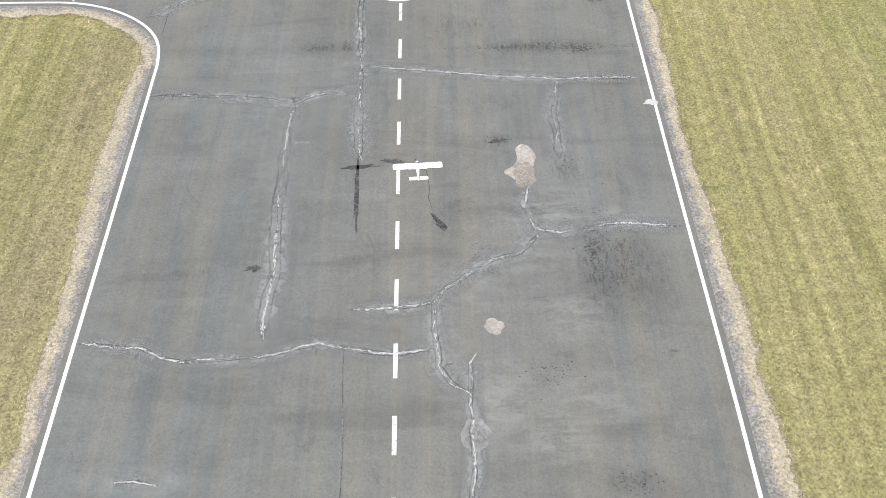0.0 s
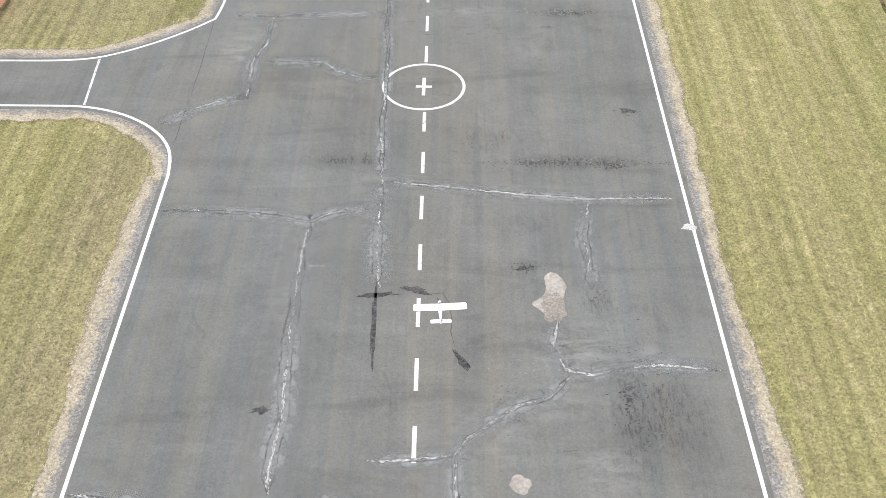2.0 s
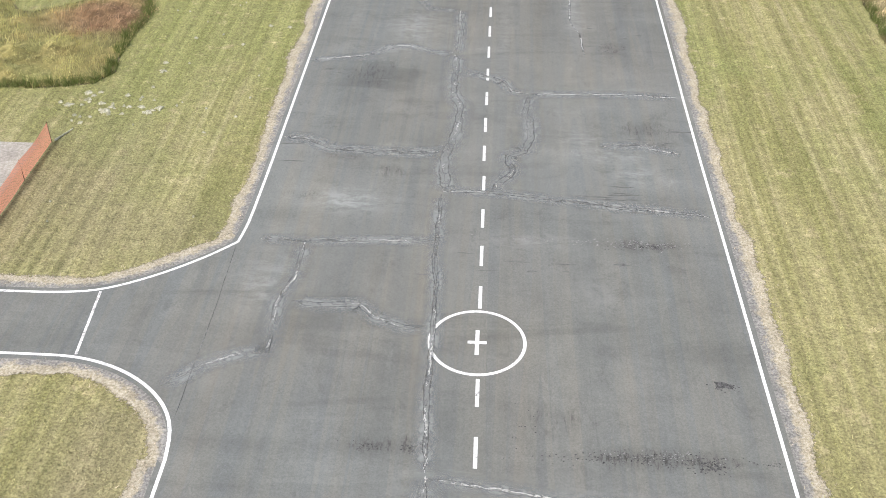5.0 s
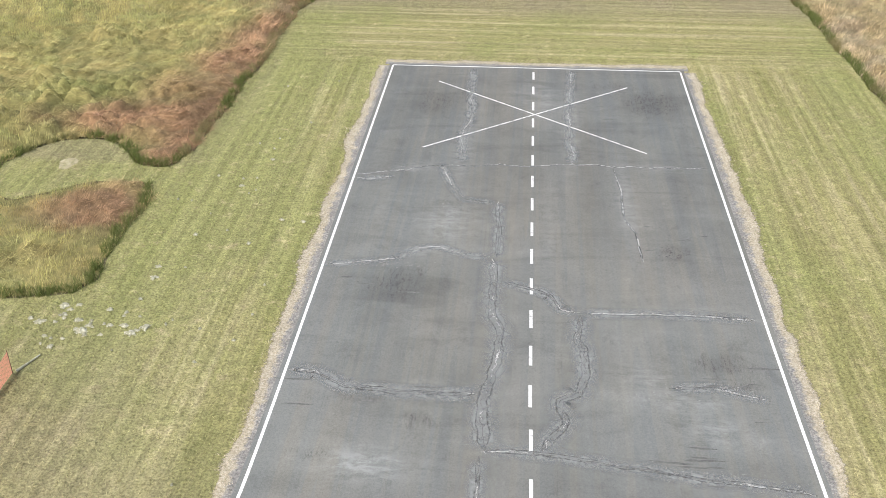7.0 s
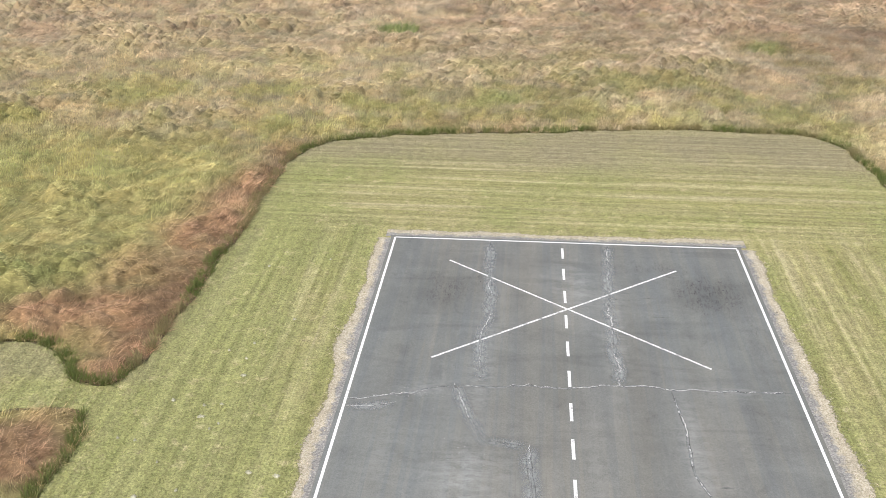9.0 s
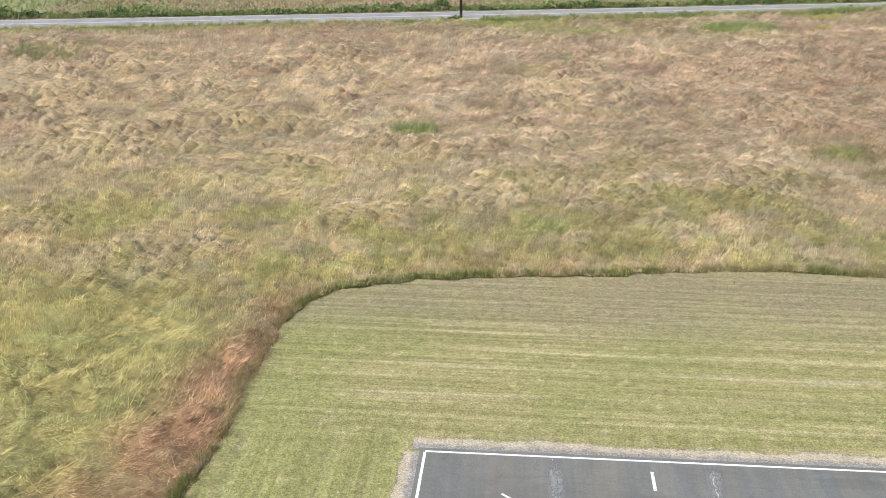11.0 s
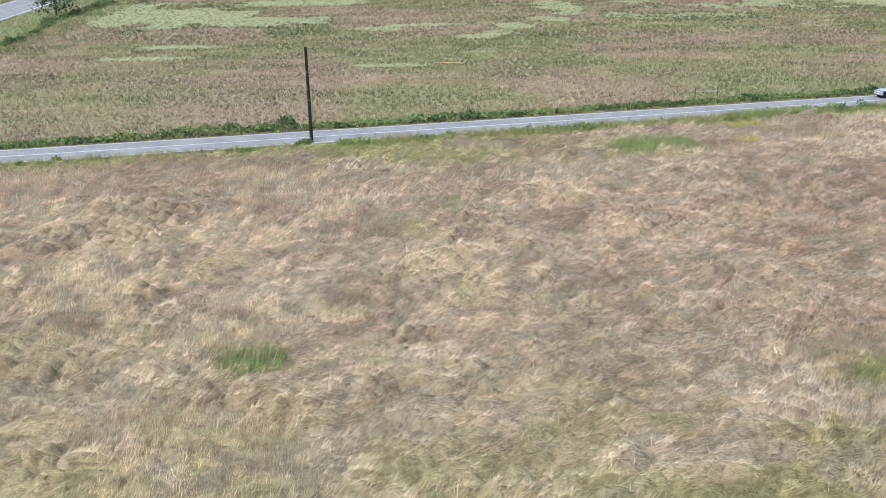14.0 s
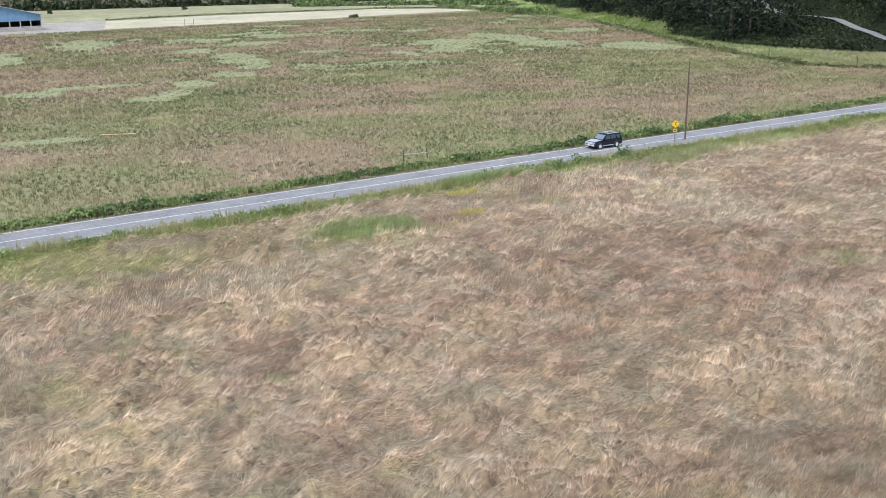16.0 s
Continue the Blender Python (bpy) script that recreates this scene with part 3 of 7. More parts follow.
box(cross, -0.33, 0.33, -0.07, 0.07, LINE_Z - 0.004, LINE_Z + 0.002)
part("plus_marking", cross, MAT["white"], runway, "white painted plus sign")
stripe("x_marking", resample([(-6.12, 42.74), (5.98, 33.11)], 0.5), 0.11, "long white painted diagonal", "white_worn")
ribbon("x_marking", resample([(-6.16, 33.0), (5.61, 42.5)], 0.5), 0.055, 0.055, LINE_Z + 0.003, MAT["white_worn"], runway, "long white painted diagonal")


# ---- cracks, fills and stains in the asphalt ----
def faded_material(name, lo, hi, scale, cut=(0.34, 0.66), top=0.85):
    """A thin stain that lies on the asphalt: fades out with its tone and breaks up in a fine grain."""
    m = Mat(name, 0.9)
    m.color(m.ramp(m.noise(9, 5, 0.75), (0.36, lo), (0.64, hi)))
    m.link(m.math("MULTIPLY", m.axis(0, m.attribute("tone")), m.ramp(m.noise(scale, 6, 0.75), (cut[0], 0.0), (cut[1], top))), m.b.inputs["Alpha"])
    return m.m


MAT["halo"] = faded_material("bleached_crack_halo", (0.21, 0.22, 0.212), (0.29, 0.30, 0.288), 1.8, (0.28, 0.56), 0.95)
MAT["seal"] = faded_material("weathered_crack_seal", (0.19, 0.198, 0.19), (0.27, 0.277, 0.265), 3.0, (0.22, 0.50), 0.85)
MAT["rim"] = faded_material("dark_crack_rim", (0.05, 0.05, 0.048), (0.10, 0.10, 0.096), 8.0, (0.42, 0.62), 0.75)


def faded(name, p, left, right, z, material, strength, parent, label="", shoulder=0.5):
    """A strip along p that is strongest in its middle and fades out to both sides."""
    nrm, n = sides_of(p), len(p)
    left, right = np.broadcast_to(left, n)[:, None], np.broadcast_to(right, n)[:, None]
    q = np.concatenate([p + nrm * left, p + nrm * left * shoulder, p - nrm * right * shoulder, p - nrm * right])
    tone = np.r_[np.zeros(n), strength, strength, np.zeros(n)][:, None] * np.ones((1, 3))
    f = [(k * n + i, (k + 1) * n + i, (k + 1) * n + i + 1, k * n + i + 1) for k in range(3) for i in range(n - 1)]
    return raw(name, np.c_[q, np.full(4 * n, z)], f, MAT[material], parent, label, colors=tone)


def flakes(p, along, out, seed, size, z):
    """Loose chalky flakes: small uneven shards strung along a line."""
    g = np.random.default_rng(seed)
    nrm = sides_of(p)
    v, f = [], []
    for i, o in zip(along, out):
        t = np.array([nrm[i, 1], -nrm[i, 0]])
        c = p[i] + nrm[i] * o
        a, b = size * g.uniform(0.6, 3.2), size * g.uniform(0.22, 0.75)
        k = len(v)
        for u, w in ((-1, -0.1), (-0.45, 0.9), (0.5, 0.7), (1, 0.05), (0.35, -0.8), (-0.5, -0.7)):
            q = c + t * a * u * g.uniform(0.6, 1.2) + nrm[i] * b * w * g.uniform(0.4, 1.3)
            v.append((q[0], q[1], z + 0.0001 * (k % 11)))
        f.append(tuple(range(k, k + 6)))
    return v, f


def crack(points, band=0.14, chalk=0.5, rims=True, seed=0, jitter=0.05, heavy=1.0):
    """A weathered crack: a faded sealed band between broken dark rims, a jagged open hairline and chalky flakes in it."""
    p = resample(points, 0.05)
    n = len(p)
    s = np.arange(n) * 0.05
    zig = np.interp(s, np.arange(0, s[-1] + 0.4, 0.17), np.random.default_rng(seed).uniform(-1, 1, len(np.arange(0, s[-1] + 0.4, 0.17))))
    off = (fbm(s, s * 0 + seed, 0.9, 3, seed) - 0.5) * 3.4 * jitter + zig * 0.45 * jitter
    base, nrm = p, sides_of(p)
    smooth = np.array([[1.0, 2, 3, 4, 5, 4, 3, 2, 1]]).ravel() / 25
    if n > 24:
        nrm = np.stack([np.convolve(np.pad(nrm[:, k], 4, "edge"), smooth, "valid") for k in (0, 1)], 1)
        nrm /= np.hypot(nrm[:, 0], nrm[:, 1])[:, None] + 1e-9
    p = base + nrm * off[:, None]
    lane = base + nrm * ((fbm(s, s * 0 + seed, 0.9, 2, seed) - 0.5) * 2.6 * jitter)[:, None]
    taper = np.minimum(1, np.minimum(np.arange(n), np.arange(n)[::-1]) / 12 + 0.10)
    lift = 0.0003 * (seed % 16)
    w = [np.maximum(0.012, 0.66 * band * taper * (0.35 + 1.3 * fbm(s, s * 0 + 3.3 + k, 1.1, 3, seed + 1 + k))) for k in range(2)]
    strength = taper * np.clip(0.45 + 0.9 * fbm(s, s * 0, 1.5, 2, seed + 30), 0, 1)
    ob = faded("crack", lane, w[0] * 1.25, w[1] * 1.25, 0.0335 + lift, "seal", strength, runway, "bleached crack in the asphalt", 0.62)
    if band > 0.07:
        faded("bleached_halo", lane, min(0.75, 2.4 * band + 0.2), min(0.75, 2.4 * band + 0.2), 0.0318 + 0.0001 * (seed % 16), "halo", strength * 0.9, ob, "", 0.3)
    lines = ((0, 0.95), (1, -0.95), (0, 0.0)) if rims is True else ((0, 0.0),)
    for k, (side, at) in enumerate(lines):
        j = (fbm(s, s * 0 + k, 0.35, 3, seed + 4 + k) - 0.5) * 0.4 * band
        q = (lane if at else p) + nrm * (at * w[side] + j * (at != 0))[:, None]
        on = np.clip(6 * (fbm(s, s * 0 + 5 * k, 0.9, 3, seed + 6 + k) - (0.40 if at and heavy < 1.2 else 0.30)), 0, 1)
        t = heavy * (0.022 if at else 0.015) * on * (0.35 + 1.1 * fbm(s, s * 0, 0.25, 3, seed + 11 + k)) * taper + 0.001
        if at:
            faded("crack_line", q, t * 1.15, t * 1.15, 0.0388 + lift + 0.0001 * k, "rim", on, ob, "dark broken rim", 0.6)
        else:
            ribbon("crack_line", q, t / 2, t / 2, 0.0388 + lift + 0.0001 * k, MAT["crack_dark"], ob, "dark open crack")
    if chalk > 0:
        g = np.random.default_rng(seed + 500)
        run = np.clip(2.6 * fbm(s, s * 0 + 7, 1.3, 3, seed + 8) - (1.42 - chalk * 0.66), 0, 1) * np.sqrt(taper)
        i = np.nonzero(g.uniform(0, 1, n * 8) < np.tile(run, 8) * 0.42)[0] % n
        if len(i):
            v, f = flakes(p, i, g.normal(0, 0.16, len(i)) * min(band, 0.15), seed + 501, 0.027, 0.0402 + lift)
            raw("chalk", v, f, MAT["chalk"], ob, "chalky white flakes")
    return ob


def blob(name, cx, cy, rx, ry, material, label, seed=0, z=0.0352, rough=0.5, turn=0.0):
    a = np.linspace(0, 2 * math.pi, 36, endpoint=False)
    r = 1 + rough * (fbm(np.cos(a) + seed, np.sin(a) + seed, 0.5, 3, seed) - 0.5) * 1.6
    x, y = rx * r * np.cos(a), ry * r * np.sin(a)
    c, s = math.cos(turn), math.sin(turn)
    return flat(name, list(zip(cx + c * x - s * y, cy + s * x + c * y)), z, material, runway, label)


def ravel(cx, cy, rx, ry, count, seed, size=0.05, material="tar", label="dark pits in ravelled asphalt"):
    """Pits where stones have come out of the asphalt: many small dark flakes."""
    g = np.random.default_rng(seed)
    v, f = [], []
    for _ in range(count):
        x, y = cx + rx * g.normal() * 0.5, cy + ry * g.normal() * 0.5
        r, n = size * g.uniform(0.2, 0.85), 5
        a0 = g.uniform(0, 6)
        k = len(v)
        v += [(x + r * g.uniform(0.5, 1.5) * math.cos(a0 + i * 1.257), y + r * g.uniform(0.4, 1.0) * math.sin(a0 + i * 1.257), 0.0345 + 0.0001 * (k % 7)) for i in range(n)]
        f.append(tuple(range(k, k + n)))
    return tagged(raw("ravelled_pits", v, f, MAT[material], runway, label), kind="stuff")


MAT["stony"] = grit_material("stony_tan_fill", (0.17, 0.155, 0.13), (0.27, 0.245, 0.21), (0.38, 0.35, 0.30), 16.0)
MAT["chalk"] = grit_material("chalk_white_filler", (0.32, 0.32, 0.31), (0.48, 0.48, 0.46), (0.68, 0.67, 0.645), 18)
MAT["bleach"] = grit_material("bleached_asphalt", (0.19, 0.19, 0.185), (0.235, 0.235, 0.225), (0.30, 0.295, 0.28), 3.0)
crack([(-9.29, -19.43), (-8.4, -19.55), (-7.3, -19.6), (-6.57, -20.0), (-6.0, -20.16), (-5.1, -20.05), (-3.8, -20.0), (-2.9, -19.73), (-2.1, -19.5), (-1.3, -19.7), (-0.4, -19.9), (0.3, -19.9), (1.0, -19.78), (1.45, -19.83)], 0.10, 1.1, seed=1)
crack([(-3.77, -19.4), (-3.76, -18.2), (-3.69, -16.35), (-3.78, -14.6), (-3.86, -11.86), (-3.85, -9.44), (-3.75, -8.3)], 0.24, 0.8, seed=2)
crack([(-9.28, -7.78), (-7.9, -7.74), (-6.38, -7.86), (-4.87, -8.05), (-3.75, -8.3), (-3.29, -7.98), (-2.67, -7.72), (-1.5, -7.57)], 0.11, 0.3, seed=3, heavy=1.1)
crack([(-1.38, -6.0), (-1.36, -6.3), (-1.4, -8.18), (-1.27, -10.1), (-1.17, -11.46)], 0.22, 0.8, seed=4)
crack([(-1.35, -6.04), (0, -6.2), (1.73, -6.45), (3.47, -6.72), (5.2, -6.82), (6.06, -7.01), (7.59, -6.89), (9.21, -6.92)], 0.10, 1.15, seed=5)
crack([(6.16, -7.11), (5.79, -8.95), (5.89, -10.21), (5.88, -11.51)], 0.22, 0.6, seed=6)
crack([(4.69, -12.84), (4.42, -13.93), (4.74, -14.85), (5.56, -15.07), (6.71, -14.75), (7.66, -14.66), (8.59, -14.7), (9.69, -14.85)], 0.12, 0.85, False, 7)
crack([(4.91, -15.04), (4.2, -15.98), (3.28, -16.28), (2.54, -16.8), (1.81, -17.38), (1.42, -18.06), (1.45, -19.37), (1.53, -20.41), (1.93, -21.01), (2.41, -21.31)], 0.12, 0.75, seed=8)
crack([(2.7, -19.97), (2.47, -20.32), (2.46, -21.41), (2.51, -22.26), (2.51, -23.26), (2.4, -24.66), (2.4, -27)], 0.09, 0.95, seed=9)
crack([(-1.15, -18.25), (0.06, -18.2), (0.93, -18.12), (1.42, -18.06)], 0.10, 0.35, seed=10)
crack([(-1.27, -19.75), (-1.22, -21.36), (-1.12, -23.21), (-1.09, -26)], 0.03, 0.0, "one", seed=12, jitter=0.02)
crack([(-7.2, -24.12), (-6.67, -24.07), (-5.97, -24.22)], 0.08, 1.2, seed=13)
crack([(0.49, -11.72), (0.99, -11.7), (1.23, -12.08), (1.25, -13.34), (1.38, -14.0)], 0.02, 0.0, "one", seed=14)
crack([(-1.42, -5.8), (-1.53, -3.28), (-1.59, 0), (-1.56, 2.24), (-1.79, 4.64), (-1.74, 8.9)], 0.12, 0.55, seed=15, jitter=0.07, heavy=1.2)
crack([(-1.74, 9.1), (-1.79, 11.7), (-1.66, 12.6), (-1.37, 14.25), (-1.34, 15.7), (-1.71, 18.1), (-1.83, 19.8), (-1.86, 21.7)], 0.24, 0.35, seed=34, jitter=0.13, heavy=1.35)
crack([(-8.78, 5.43), (-6.82, 5.42), (-4.16, 5.62), (-1.74, 5.72)], 0.10, 0.2, seed=16, heavy=1.1)
crack([(-6.92, 5.29), (-6.95, 3.2), (-7.38, 1.62), (-7.15, -0.91), (-8.2, -1.12), (-9.16, -1.67), (-9.68, -2.19), (-10.4, -2.71)], 0.13, 0.45, seed=17, heavy=1.1)
crack([(-6.84, 1.83), (-5.55, 1.62), (-4.32, 1.74), (-3.67, 1.02), (-2.52, 0.63), (-1.75, 0.73)], 0.14, 0.45, seed=18)
crack([(-1.7, 9.15), (0.1, 9.2), (2.0, 8.95), (3.9, 8.68), (5.5, 8.43), (7.15, 8.28), (9.2, 7.95)], 0.12, 0.35, seed=19, heavy=1.35)
crack([(-9.58, 4.96), (-9.5, 0.78), (-9.54, -2.35), (-9.54, -4.1)], 0.02, 0.0, "one", seed=20, jitter=0.015)
crack([(1.97, 17.55), (1.8, 15.97), (2.05, 13.83), (1.69, 12.46), (1.07, 12.03), (1.15, 10.86), (0.64, 9.79), (0.26, 9.2)], 0.20, 0.3, seed=21, jitter=0.12, heavy=1.35)
crack([(-1.46, 19.83), (-0.24, 19.4), (0.71, 18.91), (1.12, 17.89), (1.97, 17.67)], 0.12, 0.2, seed=22, heavy=1.35)
crack([(1.97, 17.67), (4.75, 17.8), (7.02, 17.84), (9.03, 17.72)], 0.12, 0.7, seed=23)
crack([(-9.26, 13.09), (-8.16, 13.01), (-6.95, 12.26), (-5.03, 12.09), (-3.36, 12.06), (-1.92, 12.17)], 0.16, 0.3, seed=24, heavy=1.35)
crack([(-9.3, 20.6), (-7.67, 20.96), (-6.19, 21.32), (-5.29, 22.38), (-4.26, 22.46), (-2.93, 21.82), (-1.91, 21.8)], 0.08, 0.85, False, 25)
crack([(-1.85, 26.98), (-1.65, 23.68), (-1.66, 21.68)], 0.12, 0.15, seed=26)
crack([(-5.0, 31.14), (-4.21, 28.61), (-3.54, 27.14), (-1.85, 26.98)], 0.08, 0.35, False, 27)
crack([(-9.29, 29.48), (-7.28, 29.96), (-5.58, 30.76), (-2.9, 30.97), (-0.23, 31.05), (1.85, 31.55), (4.21, 31.33), (6.87, 31.54), (9.06, 31.57)], 0.07, 0.75, False, 28, 0.13)
crack([(4.05, 31.18), (4.32, 28.66), (4.26, 25.76), (4.69, 24.45), (4.82, 21.96)], 0.07, 0.55, seed=29)
crack([(-4.1, 45.2), (-3.77, 38), (-4.05, 34.81), (-3.96, 31.23)], 0.09, 0.5, False, 30, 0.12)
crack([(2.27, 45.2), (1.86, 38.45), (1.91, 33.79), (2.0, 31.56)], 0.09, 0.5, False, 31, 0.12)
crack([(5.0, 13.1), (6.6, 13.2), (8.6, 12.6)], 0.10, 0.4, seed=32)
crack([(-9.3, 29.0), (-8.2, 29.1), (-7.3, 29.5)], 0.08, 1.0, False, seed=33)

fill = [(4.36, -10.86), (4.63, -10.62), (5.01, -11.05), (5.04, -11.47), (4.88, -12.0), (4.79, -12.3), (4.58, -12.98), (4.3, -12.6), (4.13, -12.41), (3.81, -12.12), (4.1, -11.95), (4.37, -11.69)]
fr = rounded(fill + fill[:1], 0.06, 2)[:-1]
fr = fr + 0.10 * np.stack([fbm(fr[:, 0], fr[:, 1], 0.3, 3, 1) - 0.5, fbm(fr[:, 0], fr[:, 1], 0.3, 3, 2) - 0.5], 1)
flat("concrete_fill", [tuple(q) for q in fr], 0.042, MAT["concrete"], runway, "rough pale concrete fill", 0.01)
blob("concrete_fill", 4.55, -12.25, 0.42, 0.62, MAT["stony"], "stony tan concrete fill", 9, 0.0435, 0.5)
blob("concrete_fill", 3.21, -18.96, 0.30, 0.29, MAT["concrete"], "round pale concrete fill", 3, 0.043, 0.4)
blob("tar_ring", 2.56, -22.72, 0.42, 0.52, MAT["bleach"], "round worn asphalt fill", 4, 0.0372, 0.3)
blob("tar_ring", 2.56, -22.72, 0.30, 0.36, MAT["crack_pale"], "", 5, 0.0385, 0.5)
blob("paint_spill", 9.6, -8.42, 0.30, 0.16, MAT["chalk"], "splash of white paint", 6, 0.040, 0.8)
blob("concrete_fill", 4.45, -13.7, 0.10, 0.16, MAT["bleach"], "", 8, 0.040, 0.8)
for k, (x, y, rx, ry, turn) in enumerate([(-1.22, -13.2, 0.10, 1.75, 0.03), (-1.1, -11.8, 0.62, 0.10, 0.12), (0.1, -11.6, 0.5, 0.13, -0.25), (1.62, -14.6, 0.13, 0.6, 0.5),
                                          (-4.3, -16.5, 0.28, 0.12, 0.1), (3.75, -10.5, 0.34, 0.10, 0.1), (8.2, -1.6, 0.34, 0.16, -0.2), (-3.2, -10.5, 0.4, 0.05, 0.0)]):
    blob("tar_stain", x, y, rx, ry, MAT["tar"] if k < 7 else MAT["crack_pale"], "dark tar stain", 10 + k, 0.0356, 0.9, turn)
for k, (x, y, rx, ry, n, sz) in enumerate([(5.3, -4.9, 3.2, 0.30, 330, 0.045), (7.2, -5.1, 0.6, 0.25, 90, 0.06), (9.1, -4.9, 0.5, 0.15, 30, 0.04), (3.8, -10.45, 0.6, 0.22, 70, 0.05), (-3.2, -4.9, 0.6, 0.22, 70, 0.04),
                                           (-1.9, -4.9, 0.35, 0.3, 50, 0.05), (6.8, -15.8, 0.9, 2.2, 260, 0.045), (6.55, -16.0, 0.2, 0.7, 50, 0.08), (6.9, -24.3, 0.6, 0.4, 60, 0.05), (8.3, -1.7, 0.5, 0.2, 30, 0.06),
                                           (6.3, 5.85, 1.5, 0.25, 160, 0.045), (6.7, 5.8, 0.4, 0.12, 50, 0.06), (2.9, -16.4, 0.6, 0.8, 50, 0.04), (4.8, -20.7, 0.6, 0.5, 60, 0.04), (7.6, 39.6, 1.6, 2.0, 90, 0.06), (-6.0, 39.1, 1.5, 1.6, 60, 0.05),
                                           (1.7, -3.8, 0.5, 0.9, 30, 0.04), (6.2, 22.6, 0.6, 0.8, 40, 0.06), (6.0, -11.7, 0.7, 0.6, 60, 0.035)]):
    ravel(x, y, rx, ry, n, 50 + k, sz)

for k, (x, y, rx, ry, n, sz) in enumerate([(6.0, 5.95, 2.6, 0.3, 170, 0.05), (2.2, 6.0, 2.4, 0.2, 90, 0.04), (-3.0, 5.6, 1.6, 0.12, 60, 0.04), (5.5, -4.75, 2.4, 0.3, 90, 0.04), (6.6, 13.2, 2.0, 0.25, 90, 0.05), (4.2, 12.4, 1.6, 0.5, 70, 0.05),
                                           (6.3, 8.6, 2.0, 0.35, 80, 0.05), (-6.6, 20.9, 1.8, 0.3, 90, 0.05), (-4.6, 26, 1.0, 1.6, 70, 0.05), (-6.5, 30.2, 1.6, 0.4, 70, 0.05), (4.6, -14.9, 1.6, 0.5, 90, 0.04), (1.6, -20.4, 0.7, 0.8, 60, 0.04)]):
    ravel(x, y, rx, ry, n, 150 + k, sz, "bleach", "pale flecks of bleached stone")
MAT["scuff"] = grit_material("dark_scuffed_asphalt", (0.085, 0.087, 0.083), (0.125, 0.127, 0.12), (0.16, 0.16, 0.15), 6.0)
g = np.random.default_rng(77)
for k in range(64):
    cx, cy, sx, sy, long = ((6.8, 13.6, 1.3, 1.3, 0.7), (6.3, 9.2, 1.5, 0.9, 0.6), (5.6, 40.0, 2.0, 2.2, 0.6), (-6.4, 12.4, 1.4, 0.8, 0.7), (3.2, 4.6, 2.4, 1.2, 0.5), (-6.0, 19.2, 1.2, 1.4, 0.4), (7.3, -17, 1.0, 1.8, 0.25), (6.6, 24, 0.9, 2.0, 0.3))[k % 8]
    blob("scuff", float(np.clip(cx + sx * g.normal(), -8.9, 8.7)), cy + sy * g.normal() * 0.7, long * g.uniform(0.3, 1.2), g.uniform(0.02, 0.06), MAT["scuff"], "", 300 + k, 0.0322 + 0.00002 * k, 0.9, g.uniform(-0.06, 0.06))


# ---- grass and leaves as real blades ----
def tri_mesh(name, verts, tris, material, colors):
    me = bpy.data.meshes.new(name)
    verts, tris = np.ascontiguousarray(verts, np.float32), np.ascontiguousarray(tris, np.int32)
    me.vertices.add(len(verts))
    me.vertices.foreach_set("co", verts.ravel())
    me.loops.add(tris.size)
    me.loops.foreach_set("vertex_index", tris.ravel())
    me.polygons.add(len(tris))
    me.polygons.foreach_set("loop_start", np.arange(0, tris.size, 3, dtype=np.int32))
    me.polygons.foreach_set("loop_total", np.full(len(tris), 3, np.int32))
    a = me.color_attributes.new("tone", "FLOAT_COLOR", "POINT")
    a.data.foreach_set("color", np.c_[colors, np.ones(len(verts))].astype(np.float32).ravel())
    me.update(calc_edges=True)
    me.materials.append(material)
    return new(name, me)


def scatter(x0, x1, y0, y1, density, g):
    """Points on a jittered grid."""
    step = 1 / math.sqrt(density)
    x, y = np.meshgrid(np.arange(x0, x1, step), np.arange(y0, y1, step))
    x, y = x.ravel(), y.ravel()
    return x + g.uniform(-0.6, 0.6, len(x)) * step, y + g.uniform(-0.6, 0.6, len(x)) * step


def spears(name, x, y, height, tone, wind, lean, width, count, spread, fan, g, material=None, z0=-0.06):
    """Tufts of slim upright blades, each one long triangle."""
    n = len(x)
    r = lambda a, b: g.uniform(a, b, (n, count))
    ang = wind[:, None] + r(-fan, fan)
    bx, by = x[:, None] + r(-1, 1) * spread, y[:, None] + r(-1, 1) * spread
    h, ln = height[:, None] * r(0.5, 1.2), lean[:, None] * r(0.2, 1.6)
    turn = r(0, math.pi)
    w = width * r(0.6, 1.4)
    sx, sy = np.cos(turn) * w, np.sin(turn) * w
    v = np.stack([np.stack([bx - sx, by - sy, np.full_like(bx, z0)], -1), np.stack([bx + sx, by + sy, np.full_like(bx, z0)], -1),
                  np.stack([bx + np.cos(ang) * h * ln, by + np.sin(ang) * h * ln, h / np.sqrt(1 + ln * ln * 0.6)], -1)], 2).reshape(-1, 3)
    return tri_mesh(name, v, np.arange(n * count * 3).reshape(-1, 3), material or MAT["blades"], np.repeat(tone, count * 3, 0))


